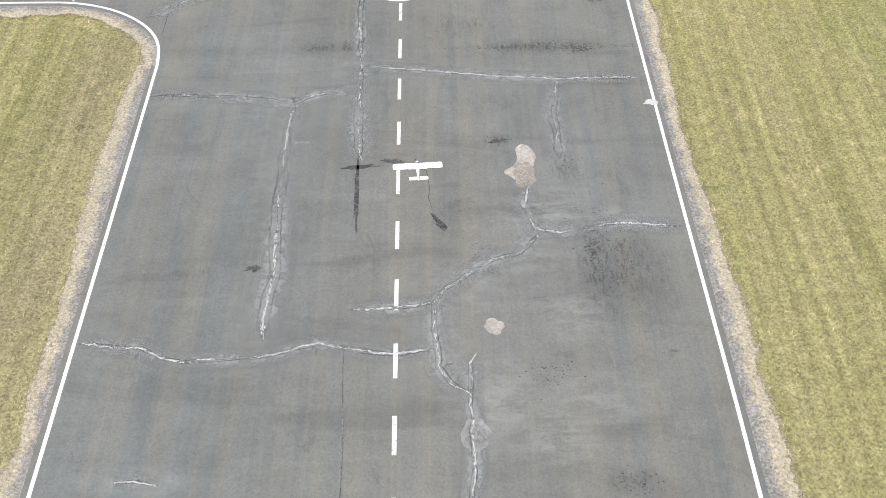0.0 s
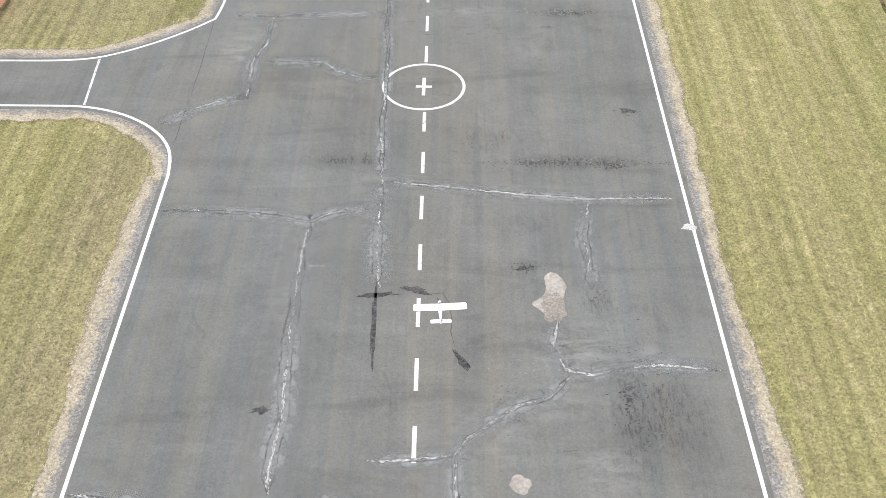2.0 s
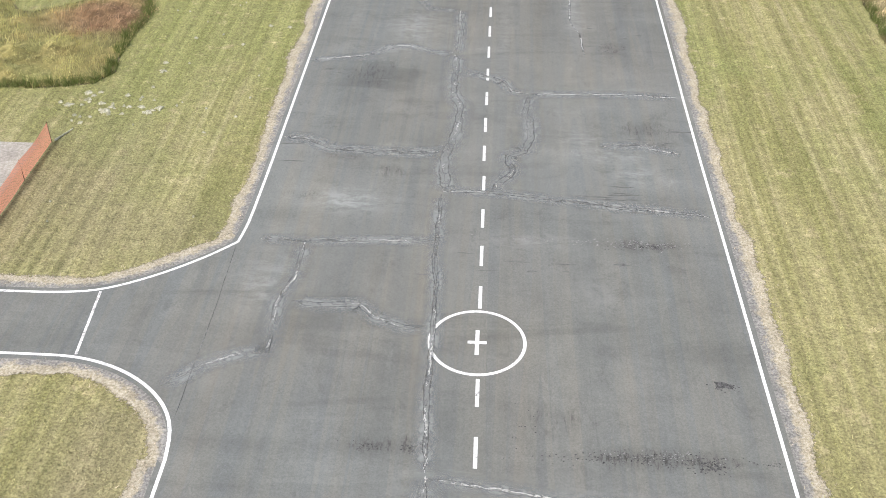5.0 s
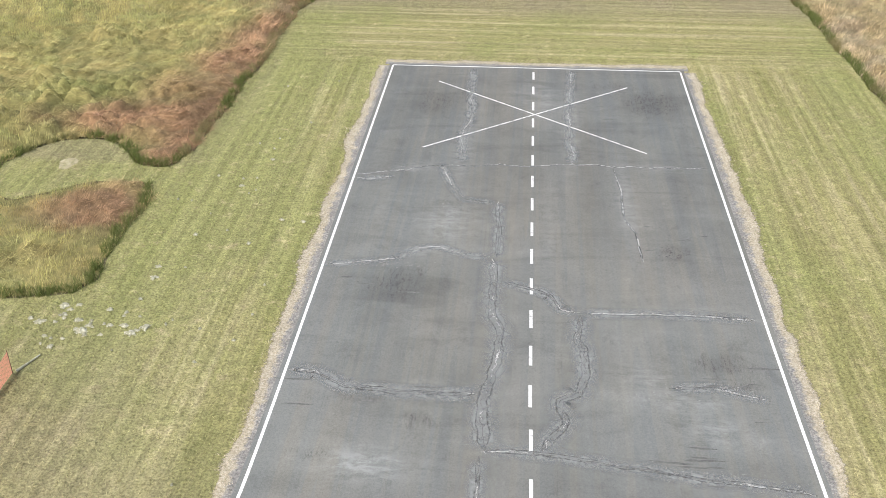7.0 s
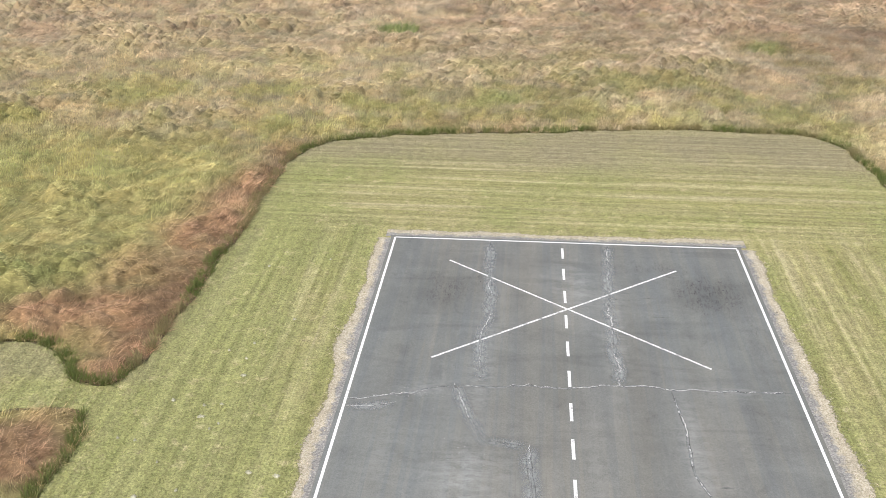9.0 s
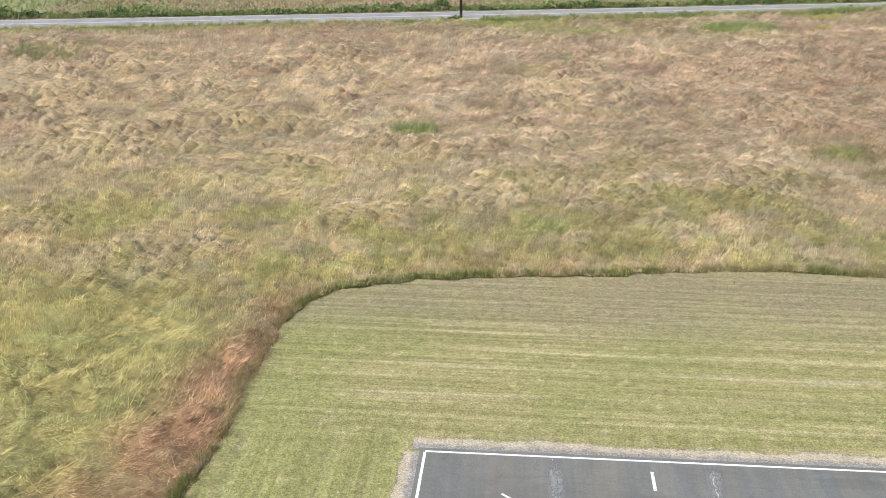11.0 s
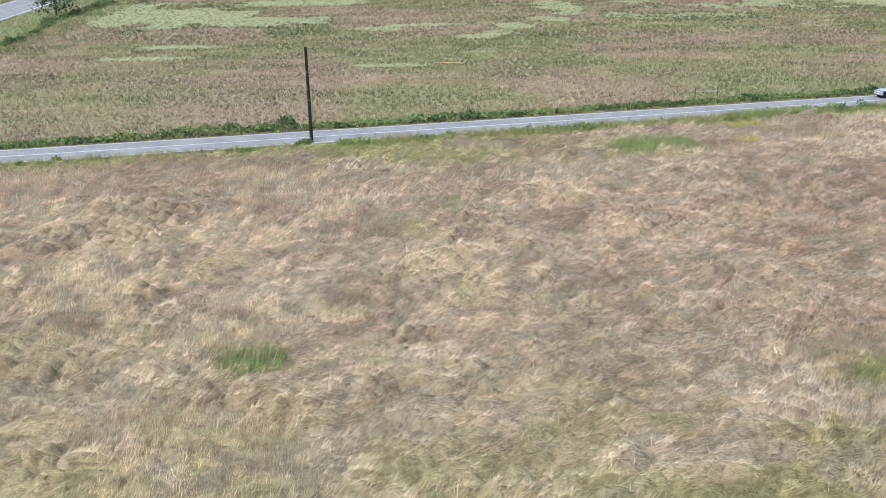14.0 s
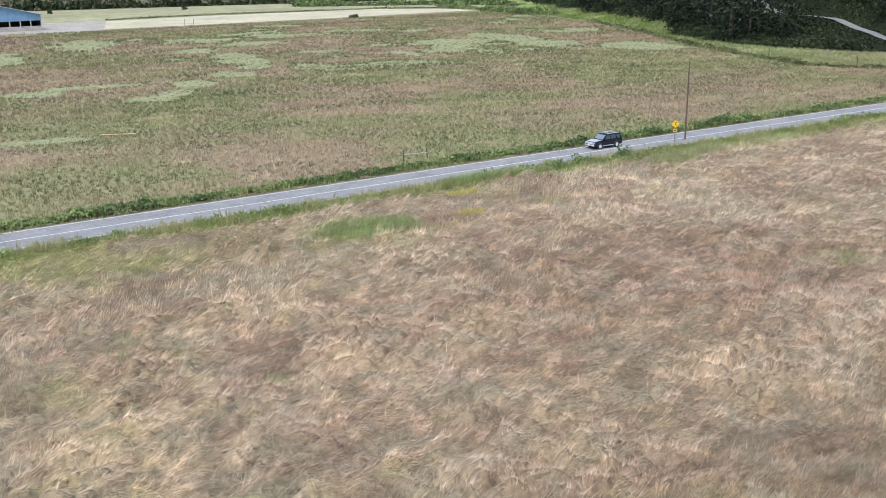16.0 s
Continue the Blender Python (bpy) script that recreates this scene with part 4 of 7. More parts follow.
def leaves(name, x, y, z, size, tone, g, material=None):
    """Loose leaves, each a bent rhombus at its own turn."""
    n = len(x)
    a, b = g.normal(size=(n, 3)), g.normal(size=(n, 3))
    a /= np.linalg.norm(a, axis=1)[:, None]
    b -= a * (a * b).sum(1)[:, None]
    b /= np.linalg.norm(b, axis=1)[:, None]
    s = size * g.uniform(0.6, 1.4, n)[:, None]
    c = np.stack([x, y, z], 1)
    v = np.stack([c - a * s, c + b * s * 0.6, c + a * s, c - b * s * 0.6 + np.array([0, 0, 0.15]) * s], 1).reshape(-1, 3)
    k = np.arange(n)[:, None] * 4
    t = (k[:, :, None] + np.array([[0, 1, 2], [0, 2, 3]])[None]).reshape(-1, 3)
    return tri_mesh(name, v, t, material or MAT["leaf"], np.repeat(tone, 4, 0))


def lerp(a, b, f):
    return a * (1 - f[:, None]) + np.array(b)[None] * f[:, None]


def bell(x, y, cx, cy, rx, ry):
    return np.exp(-(((x - cx) / rx) ** 2 + ((y - cy) / ry) ** 2))


ROAD = [(-108, 135), (-90, 138.2), (-66, 142.8), (-40, 148.2), (-13, 154), (13.5, 159.7), (36, 164.8), (67, 171.5), (118, 182.2), (250, 210), (420, 246)]
road_line = rounded(ROAD, 4.0, 2)


def road_y(x):
    return np.interp(x, road_line[:, 0], road_line[:, 1])


def field_tone(x, y, g):
    """The plant colour of the unmown field: straw, green and rust in drifts."""
    n = len(x)
    straw = np.tile(np.array([[0.465, 0.385, 0.285]]), (n, 1))
    c = lerp(straw, (0.415, 0.335, 0.25), soft(fbm(x, y, 2.0, 3, 1), 0.4, 0.66) * 0.8)
    c = lerp(c, (0.51, 0.435, 0.335), soft(fbm(x, y, 3.6, 3, 2), 0.5, 0.7) * 0.55)
    east = soft(y + 0.5 * x, 88, 125)
    c = lerp(c, (0.43, 0.325, 0.25), np.clip(soft(fbm(x, y, 11, 3, 7), 0.40, 0.62) * east * 0.75, 0, 1))
    c = lerp(c, (0.36, 0.255, 0.205), np.clip(soft(fbm(x, y, 5, 3, 12), 0.50, 0.66) * east * 0.6, 0, 1))
    green = soft(fbm(x, y, 8, 4, 3), 0.42, 0.62) * np.clip(1.15 - (y - 50) / 45 - np.maximum(x + 12, 0) / 40, 0.12, 1)
    green = np.maximum(green, 0.75 * (1 - soft(x, -20, -17)) * (1 - soft(y, 56, 68)))
    green = np.maximum(green, 0.3 * (1 - soft(y - 0.2 * np.maximum(x, 0), 68, 84)))
    green = np.maximum(green, (0.5 - 0.25 * soft(y, 78, 90)) * (1 - soft(x + 0.4 * (y - 80), -24, -4)) * soft(fbm(x, y, 6, 3, 18), 0.3, 0.55) * (1 - soft(y, 100, 118)))
    green = np.maximum(green, soft(fbm(x, y, 2.2, 3, 14), 0.66, 0.76) * 0.4)
    c = lerp(c, (0.335, 0.325, 0.15), np.clip(green, 0, 0.8))
    c = lerp(c, (0.29, 0.295, 0.125), soft(fbm(x, y, 4.5, 4, 23), 0.36, 0.58) * 0.75 * (1 - soft(y - 0.35 * x, 76, 96)) * soft(y, 60, 63))
    rust = bell(x, y, 40, 123, 18, 12) * 1.3 + bell(x, y, -8.7, 97, 3.2, 2.0) * 0.8 + bell(x, y, 30, 92, 12, 12) * 0.75
    c = lerp(c, (0.335, 0.235, 0.18), np.clip(rust * (0.3 + 1.2 * fbm(x, y, 3.5, 3, 5)), 0, 0.9))
    strip = np.exp(-(np.maximum(-18.4 - x, 0) / np.interp(y, (28, 34, 42, 50, 60), (4.6, 6.4, 5.2, 3.2, 1.4))) ** 2) * soft(y, 26.5, 29) * (1 - soft(y, 56, 63)) * (x < -16)
    red = strip * 1.5 + bell(x, y, -21.4, 24.6, 3.8, 2.6) * 1.7 + bell(x, y, -25.5, 35.0, 5.0, 1.6) * 1.1
    red = np.clip(red * (0.35 + 1.1 * fbm(x, y, 3, 3, 6)) - 0.22, 0, 0.92)
    c = lerp(c, (0.31, 0.205, 0.15), red)
    lush = bell(x, y, -15.5, 93, 1.9, 2.4) + bell(x, y, -4.4, 70.6, 1.6, 1.6) + bell(x, y, 19.3, 88.6, 2.6, 2.6) + bell(x, y, 3.5, 101, 2, 1.2) * 0.5
    lush += bell(x, y, 20.8, 144.3, 5.2, 3.4) * 1.2 + bell(x, y, 36, 152, 3, 1.6) * 0.6 + bell(x, y, -6, 118, 2.4, 3) * 0.5 + bell(x, y, 2, 122, 1.6, 5) * 0.45 + bell(x, y, 12.2, 70, 1.5, 1.2) * 0.7
    lush += bell(x, y, -5, 143, 16, 6) * 1.0 + bell(x, y, -30, 92, 10, 16) * 0.25
    lush += 0.45 * (1 - soft(x, -21, -18)) * (1 - soft(y, 58, 66)) * (0.3 + fbm(x, y, 5, 3, 19))
    lush += bell(x, y, -24, 26.5, 2.0, 1.2) * 1.1 + bell(x, y, -18.7, 24.5, 0.8, 2.2) * 0.7 + bell(x, y, -27, 38.5, 3.0, 1.5) * 0.7
    c = lerp(c, (0.285, 0.30, 0.14), np.clip(lush * (1 - red) * (0.5 + fbm(x, y, 1.5, 2, 8)), 0, 0.85))
    gap = road_y(x) - 3.4 - y
    verge = soft(-gap, np.where(x > 45, -12.0, -8.0), -2.5) * (0.35 + 0.9 * fbm(x, y, 9, 3, 9))
    c = lerp(c, (0.21, 0.25, 0.085), np.clip(verge, 0, 0.95))
    k = 1.36 + 0.06 * soft(y, 85, 105) - 0.13 * soft(x, 8, 45) * soft(y, 80, 120) - 0.10 * soft(x, -2, 14) * soft(y, 68, 78) * (1 - soft(y, 98, 112)) - 0.05 * soft(y, 70, 80) * (1 - soft(y, 92, 104)) + 0.16 * (1 - soft(x, -22, -6)) * soft(y, 60, 75) * (1 - soft(y, 105, 125))
    k = k + 0.22 * (1 - soft(x, -20, -17)) * (1 - soft(y, 55, 62))
    k = k * (1.13 + 0.12 * (1 - soft(y, 74, 94)) * soft(y, 58, 62) - 0.04 * (1 - soft(y, 66, 84)) * soft(y, 52, 62))
    return c * k[:, None] * np.array([[1.035, 1.0, 0.89]])


def hashed(a, b, k):
    n = np.sin(a * 127.1 + b * 311.7 + k * 74.7) * 43758.5453
    return n - np.floor(n)


def tussocks(x, y, size, seed):
    """Cells of a jittered grid: how far in from the cell's rim a point lies (0..1), two random numbers of its cell, and where in the cell it is."""
    u = x / (size * 1.35) + (fbm(x, y, 2.6 * size, 3, seed) - 0.5) * 1.9
    v = y / size + (fbm(x, y, 2.6 * size, 3, seed + 5) - 0.5) * 1.9
    ui, vi = np.floor(u), np.floor(v)
    f1, f2 = np.full(len(x), 9.0), np.full(len(x), 9.0)
    ra, rb, du, dv = np.zeros(len(x)), np.zeros(len(x)), np.zeros(len(x)), np.zeros(len(x))
    for i in (-1, 0, 1):
        for j in (-1, 0, 1):
            cx, cy = ui + i, vi + j
            eu, ev = u - cx - 0.15 - 0.7 * hashed(cx, cy, seed + 1), v - cy - 0.15 - 0.7 * hashed(cx, cy, seed + 2)
            d = np.hypot(eu, ev)
            near = d < f1
            f2 = np.where(near, f1, np.minimum(f2, d))
            f1 = np.where(near, d, f1)
            ra, rb = np.where(near, hashed(cx, cy, seed + 3), ra), np.where(near, hashed(cx, cy, seed + 4), rb)
            du, dv = np.where(near, eu, du), np.where(near, ev, dv)
    return np.clip((f2 - f1) / 0.75, 0, 1), ra, rb, du * size * 1.35, dv * size


EDGE_X, EDGE_Y = np.arange(-56, 44, 0.4), np.arange(4, 76, 0.4)
EDGE_GAP = np.stack([np.sqrt(((EDGE_X[:, None] - rim[None, :, 0]) ** 2 + (v - rim[None, :, 1]) ** 2).min(1)) for v in EDGE_Y])


def from_lawn(x, y):
    """Metres to the mown edge."""
    i, j = np.round((x + 56) / 0.4).astype(int), np.round((y - 4) / 0.4).astype(int)
    ok = (i >= 0) & (i < len(EDGE_X)) & (j >= 0) & (j < len(EDGE_Y))
    return np.where(ok, EDGE_GAP[np.clip(j, 0, len(EDGE_Y) - 1), np.clip(i, 0, len(EDGE_X) - 1)], 9.0)


def sward(x, y):
    """The lie of the unmown grass: height of the matted mounds, wind, how far it is laid over, and the tone of each tussock."""
    inner, ra, rb, du, dv = tussocks(x, y, 0.95, 401)
    small, rc, _, _, _ = tussocks(x, y, 0.42, 431)
    laid = soft(fbm(x, y, 9.0, 3, 441) + 0.10 * soft(y, 74, 96) - 0.11 * (1 - soft(y, 72, 92)), 0.40, 0.60)
    matted = np.clip(bell(x, y, -20.8, 39.5, 4.2, 9.5) * 1.5 + bell(x, y, -20.0, 25.6, 2.2, 1.8), 0, 1)
    laid = np.maximum(laid, matted)
    swell = np.clip((fbm(x, y, 3.2, 3, 446) - 0.5) * 2.2 + 0.5, 0, 1)
    deep = 0.35 + 1.1 * soft(fbm(x, y, 5.5, 3, 447), 0.36, 0.62)
    h = np.sqrt(inner) * deep * (0.07 + (0.12 + 0.32 * laid) * (0.25 + 0.95 * ra)) + 0.11 * np.sqrt(small) * (0.3 + rc) + 0.26 * (fbm(x, y, 1.3, 3, 448) - 0.35) + 0.16 * swell
    seam = fbm(x * 0.6 + 0.25 * y, y * 1.5, 1.7, 3, 461)
    crease = np.exp(-((seam - 0.5) / 0.028) ** 2) * soft(fbm(x, y, 3.4, 3, 462), 0.42, 0.58)
    h = np.maximum(h - 0.42 * crease, 0.02)
    h = h * 1.25 * (0.2 + 0.8 * soft(from_lawn(x, y), 0.2, 1.6)) * (0.2 + 0.8 * soft(road_y(x) - 3.7 - y, 0.5, 5.0)) * (0.75 + 0.25 * (1 - matted)) * (1 - 0.35 * (x < -17) * (1 - soft(y, 28, 33)))
    wind = -0.35 + (fbm(x, y, 7.0, 2, 442) - 0.5) * 2.2 + (rb - 0.5) * (1.0 + 1.3 * laid)
    return h, wind, laid, 0.72 + 0.38 * ra + 0.18 * rc, rb, inner * (1 - 0.95 * crease), du, dv


def thatch(name, x0, x1, y0, y1, step, label, cut=None):
    """The matted mounds under the standing stalks, as one uneven sheet."""
    gx, gy = np.meshgrid(np.arange(x0, x1, step), np.arange(y0, y1, step))
    nx = gx.shape[1]
    x = gx.ravel() + (hashed(gx.ravel(), gy.ravel(), 1) - 0.5) * 0.5 * step
    y = gy.ravel() + (hashed(gx.ravel(), gy.ravel(), 2) - 0.5) * 0.5 * step
    on = ~inside(lawn_poly, x, y) & (y < road_y(x) - 3.9)
    if cut:
        on &= inside(cut, x, y)
    on = on.reshape(gx.shape)
    r, c = np.nonzero(on[:-1, :-1] & on[1:, :-1] & on[:-1, 1:] & on[1:, 1:])
    k = r * nx + c
    tris = np.concatenate([np.stack([k, k + 1, k + nx + 1], 1), np.stack([k, k + nx + 1, k + nx], 1)])
    used = np.unique(tris)
    back = np.zeros(len(x), int)
    back[used] = np.arange(len(used))
    x, y = x[used], y[used]
    h, wind, laid, shade, rb, _, du, dv = sward(x, y)
    # plant tone cut to about a third: shade of the hollows put into the colour
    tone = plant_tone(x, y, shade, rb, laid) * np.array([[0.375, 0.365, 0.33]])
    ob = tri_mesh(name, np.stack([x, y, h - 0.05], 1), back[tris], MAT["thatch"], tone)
    lie = np.stack([du * np.cos(wind) + dv * np.sin(wind) + 9 * rb, dv * np.cos(wind) - du * np.sin(wind) + 0.08 * np.sin(5 * du), rb * 40, 0 * du + 1], 1)
    ob.data.color_attributes.new("lie", "FLOAT_COLOR", "POINT").data.foreach_set("color", lie.astype(np.float32).ravel())
    return tagged(ob, label, "grass mat", kind="stuff")


TONE_X, TONE_Y, TONE_STEP = -94.0, 4.0, 0.4
TONES = {}


def tone_map():
    """The field's colour on a fine grid, with foxy brown and bleached drifts; worked out once."""
    gx, gy = np.meshgrid(np.arange(TONE_X, 122, TONE_STEP), np.arange(TONE_Y, 190, TONE_STEP))
    x, y = gx.ravel(), gy.ravel()
    c = field_tone(x, y, None)
    dry = soft(x + 60 - (62 - y) * 2.5, 10, 40) * soft(c[:, 0] / c[:, 1], 0.98, 1.12)
    c = lerp(c, (0.38, 0.262, 0.202), soft(fbm(x, y, 2.6, 4, 451), 0.50, 0.66) * 0.5 * dry * (0.3 + 0.7 * soft(y, 76, 98)))
    c = lerp(c, (0.62, 0.525, 0.39), soft(fbm(x, y, 2.0, 4, 452), 0.46, 0.62) * 0.55 * dry)
    straw = c.mean(1)[:, None] * np.array([[1.22, 1.015, 0.755]])
    c = c + (straw - c) * (0.28 * soft(y, 60, 72) * dry)[:, None]
    TONES["map"] = c.reshape(*gx.shape, 3)


def plant_tone(x, y, shade, rb, laid):
    """The field's colour at each plant, with the tussocks told apart."""
    if not TONES:
        tone_map()
    m = TONES["map"]
    u, v = (x - TONE_X) / TONE_STEP, (y - TONE_Y) / TONE_STEP
    i, j = np.clip(u.astype(int), 0, m.shape[1] - 2), np.clip(v.astype(int), 0, m.shape[0] - 2)
    fu, fv = np.clip(u - i, 0, 1)[:, None], np.clip(v - j, 0, 1)[:, None]
    c = (m[j, i] * (1 - fu) + m[j, i + 1] * fu) * (1 - fv) + (m[j + 1, i] * (1 - fu) + m[j + 1, i + 1] * fu) * fv
    warm = (rb - 0.5)[:, None] * np.array([[0.10, 0.0, -0.02]])
    return c * shade[:, None] * (1 + warm)


def field(name, x0, x1, y0, y1, density, width, seed, label, cut=None, long=0.62):
    """Stalks standing on the thatch or laid over it down the wind, thick on the mounds and thin between them."""
    g = np.random.default_rng(seed)
    x, y = scatter(x0, x1, y0, y1, density, g)
    keep = ~inside(lawn_poly, x, y) & (y < road_y(x) - 3.7)
    if cut:
        keep &= inside(cut, x, y)
    x, y = x[keep], y[keep]
    h, wind, laid, shade, rb, inner, _, _ = sward(x, y)
    thick = g.uniform(0, 1, len(x)) < 0.10 + 1.5 * inner
    x, y, h, wind, laid, shade, rb, inner = (q[thick] for q in (x, y, h, wind, laid, shade, rb, inner))
    n = len(x)
    r = lambda a, b: g.uniform(a, b, n)
    wild = r(0, 1) < 0.30 - 0.16 * laid
    ang = wind + g.normal(0, 0.38, n) + np.where(wild, r(-2.4, 2.4), 0)
    size = long * r(0.5, 1.3) * (0.8 + 0.3 * laid) * (0.6 + 0.5 * np.minimum(1, 1.6 * inner)) * (1 + 0.35 * bell(x, y, 20.8, 144.3, 5, 3))
    pitch = radians(62) - radians(44) * laid + g.normal(0, 0.22, n)
    reach, rise = size * np.cos(pitch), size * np.sin(pitch)
    w = width * r(0.6, 1.4)
    turn = ang + r(-0.9, 0.9)
    sx, sy = -np.sin(turn) * w, np.cos(turn) * w
    z0 = h - 0.10
    v = np.stack([np.stack([x - sx, y - sy, z0], -1), np.stack([x + sx, y + sy, z0], -1), np.stack([x + np.cos(ang) * reach, y + np.sin(ang) * reach, np.maximum(z0 + rise, 0.03)], -1)], 1).reshape(-1, 3)
    tone = plant_tone(x, y, shade, rb, laid) * g.uniform(0.68, 1.32, (n, 1))
    return tagged(tri_mesh(name, v, np.arange(3 * n).reshape(-1, 3), MAT["blades"], np.repeat(tone, 3, 0)), label, "tall grass", kind="stuff")


def thatch_material():
    m = Mat("matted_dry_thatch", 0.95, 0, 0.1)
    comb = m.t.nodes.new("ShaderNodeMapping")
    comb.inputs["Scale"].default_value = (1.6, 17.0, 1.0)
    m.link(m.attribute("lie"), comb.inputs["Vector"])
    fine = m.noise(1.0, 5, 0.7, comb.outputs["Vector"], 0.5)
    spot = m.noise(3.2, 5, 0.7)
    c = m.mix(1.0, m.attribute("tone"), m.ramp(fine, (0.32, 0.55), (0.5, 1.0), (0.68, 1.35)), "MULTIPLY")
    c = m.mix(1.0, c, m.ramp(spot, (0.34, 0.72), (0.5, 1.0), (0.66, 1.22)), "MULTIPLY")
    return m.color(c).bump(fine, 0.8, 0.05).m


MAT["thatch"] = thatch_material()
NEAR = [(-42, 60), (32, 60), (50, 101), (-58, 101)]
MID = [(-50, 101), (50, 101), (72, 128), (-68, 128)]
FAR = [(-68, 128), (72, 128), (118, 166), (118, 190), (-92, 140), (-92, 128)]
field("tall_grass", -46, -9, 13, 60, 190, 0.0085, 1, "unmown rust, straw and green field grass")
field("tall_grass", 14, 33, 8, 60, 120, 0.0100, 2, "unmown straw-coloured field grass")
field("tall_grass", -58, 50, 60, 101, 210, 0.0080, 3, "tall dry grass laid over by wind", NEAR)
field("tall_grass", -68, 72, 101, 128, 150, 0.0092, 4, "wind-laid straw and rust-coloured grass", MID, 0.66)
field("tall_grass", -92, 118, 128, 185, 62, 0.015, 5, "wind-laid straw and rust-coloured grass beside the road", FAR, 0.72)
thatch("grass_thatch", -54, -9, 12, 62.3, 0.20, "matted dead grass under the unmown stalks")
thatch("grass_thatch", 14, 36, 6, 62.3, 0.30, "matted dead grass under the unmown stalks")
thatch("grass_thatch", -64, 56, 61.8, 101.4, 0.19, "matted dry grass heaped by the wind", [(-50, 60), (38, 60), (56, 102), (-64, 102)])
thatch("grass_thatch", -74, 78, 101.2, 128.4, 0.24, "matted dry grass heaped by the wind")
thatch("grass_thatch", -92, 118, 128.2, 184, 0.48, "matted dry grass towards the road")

# green uncut fringe round the mown area; its dark tone paints the edge's shade
g = np.random.default_rng(15)
fr_line = rim[(rim[:, 1] > 15.5) & (rim[:, 0] > -40) & ~((rim[:, 0] < -19.6) & (rim[:, 1] > 23.5) & (rim[:, 1] < 29.0) & (rim[:, 0] > -27.4))]
fx = np.repeat(fr_line[:, 0], 12) + g.uniform(-0.5, 0.5, 12 * len(fr_line))
fy = np.repeat(fr_line[:, 1], 12) + g.uniform(-0.5, 0.5, 12 * len(fr_line))
ok = ~inside(lawn_poly, fx, fy)
fx, fy = fx[ok], fy[ok]
tone = lerp(np.tile(np.array([[0.17, 0.205, 0.065]]), (len(fx), 1)), (0.30, 0.26, 0.13), soft(fbm(fx, fy, 3.0, 3, 17), 0.45, 0.65))
tagged(spears("fringe_grass", fx, fy, np.full(len(fx), 0.5), tone, g.uniform(0, 6.28, len(fx)), np.full(len(fx), 0.6), 0.016, 14, 0.15, 1.5, g), "green uncut grass fringe, toned dark for the shaded mown edge", "grass", kind="stuff")

# blades of the mown sward
g = np.random.default_rng(16)
for x0, x1, y0, y1 in ((-21, -9.2, -26, 46), (9.2, 21.5, -26, 46), (-19.5, 20.5, 45.6, 66), (-29, -18.5, 13, 33.5)):
    lx, ly = scatter(x0, x1, y0, y1, 26, g)
    ok = inside(lawn_poly, lx, ly) & ~inside([tuple(q) for q in apron], lx, ly) & ~((lx < -20) & (ly < 12.2) & (ly > -4))
    lx, ly = lx[ok], ly[ok]
    near_edge = np.minimum(np.abs(lx + 9.65), np.abs(lx - 9.8)) * (ly < 46)
    ok = g.uniform(0, 1, len(lx)) < np.where(ly < 46, soft(near_edge, 0.15, 0.75), 1)
    lx, ly = lx[ok], ly[ok]
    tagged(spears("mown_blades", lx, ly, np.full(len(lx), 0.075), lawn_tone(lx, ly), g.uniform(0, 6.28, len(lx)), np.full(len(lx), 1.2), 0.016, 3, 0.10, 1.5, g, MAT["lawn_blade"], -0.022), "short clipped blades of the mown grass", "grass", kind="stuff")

# bleached dead grass along the asphalt's edge
dead = np.concatenate(DEAD)
dead = dead[(dead[:, 1] > -30) & (dead[:, 0] > -34) & ~inside([tuple(q) for q in apron], dead[:, 0], dead[:, 1])]
tone = np.tile(np.array([[0.46, 0.40, 0.29]]), (len(dead), 1)) * g.uniform(0.6, 1.3, (len(dead), 1))
tagged(spears("dead_grass", dead[:, 0], dead[:, 1], np.full(len(dead), 0.085), tone, g.uniform(0, 6.28, len(dead)), np.full(len(dead), 1.3), 0.013, 4, 0.09, 1.5, g, None, 0.0), "bleached dead grass along the edge of the asphalt", "grass", kind="stuff")

# ---- road, verges and hedge ----
road = ribbon("road", road_line, 3.4, 3.4, 0.06, MAT["road"], thick=0.12)
tagged(road, "pale grey two-lane country road", "road", kind="structure")
ribbon("edge_line", road_line, 3.12, -3.0, 0.066, MAT["white"], road, "white painted edge line")
ribbon("edge_line", road_line, -3.0, 3.12, 0.066, MAT["white"], road, "white painted edge line")
ribbon("centre_line", road_line, 0.07, 0.07, 0.066, MAT["white"], road, "pale painted centre line")
ROAD2 = [(-104, 60), (-101, 120), (-99.5, 180), (-101, 220), (-103, 245), (-105.5, 285), (-108, 330), (-112, 400), (-118, 560)]
lane2 = rounded(ROAD2, 6.0, 2)
road2 = ribbon("side_road", lane2, 7.3, 7.3, 0.05, MAT["road"], thick=0.1)
tagged(road2, "wide pale grey road running away past the pasture", "road", kind="structure")
ribbon("edge_line", lane2, 6.4, -6.2, 0.056, MAT["white"], road2, "white painted edge line")
ribbon("edge_line", lane2, -6.2, 6.4, 0.056, MAT["white"], road2, "white painted edge line")
ribbon("centre_line", lane2, 0.08, 0.08, 0.056, MAT["yellow"], road2, "yellow painted centre line")


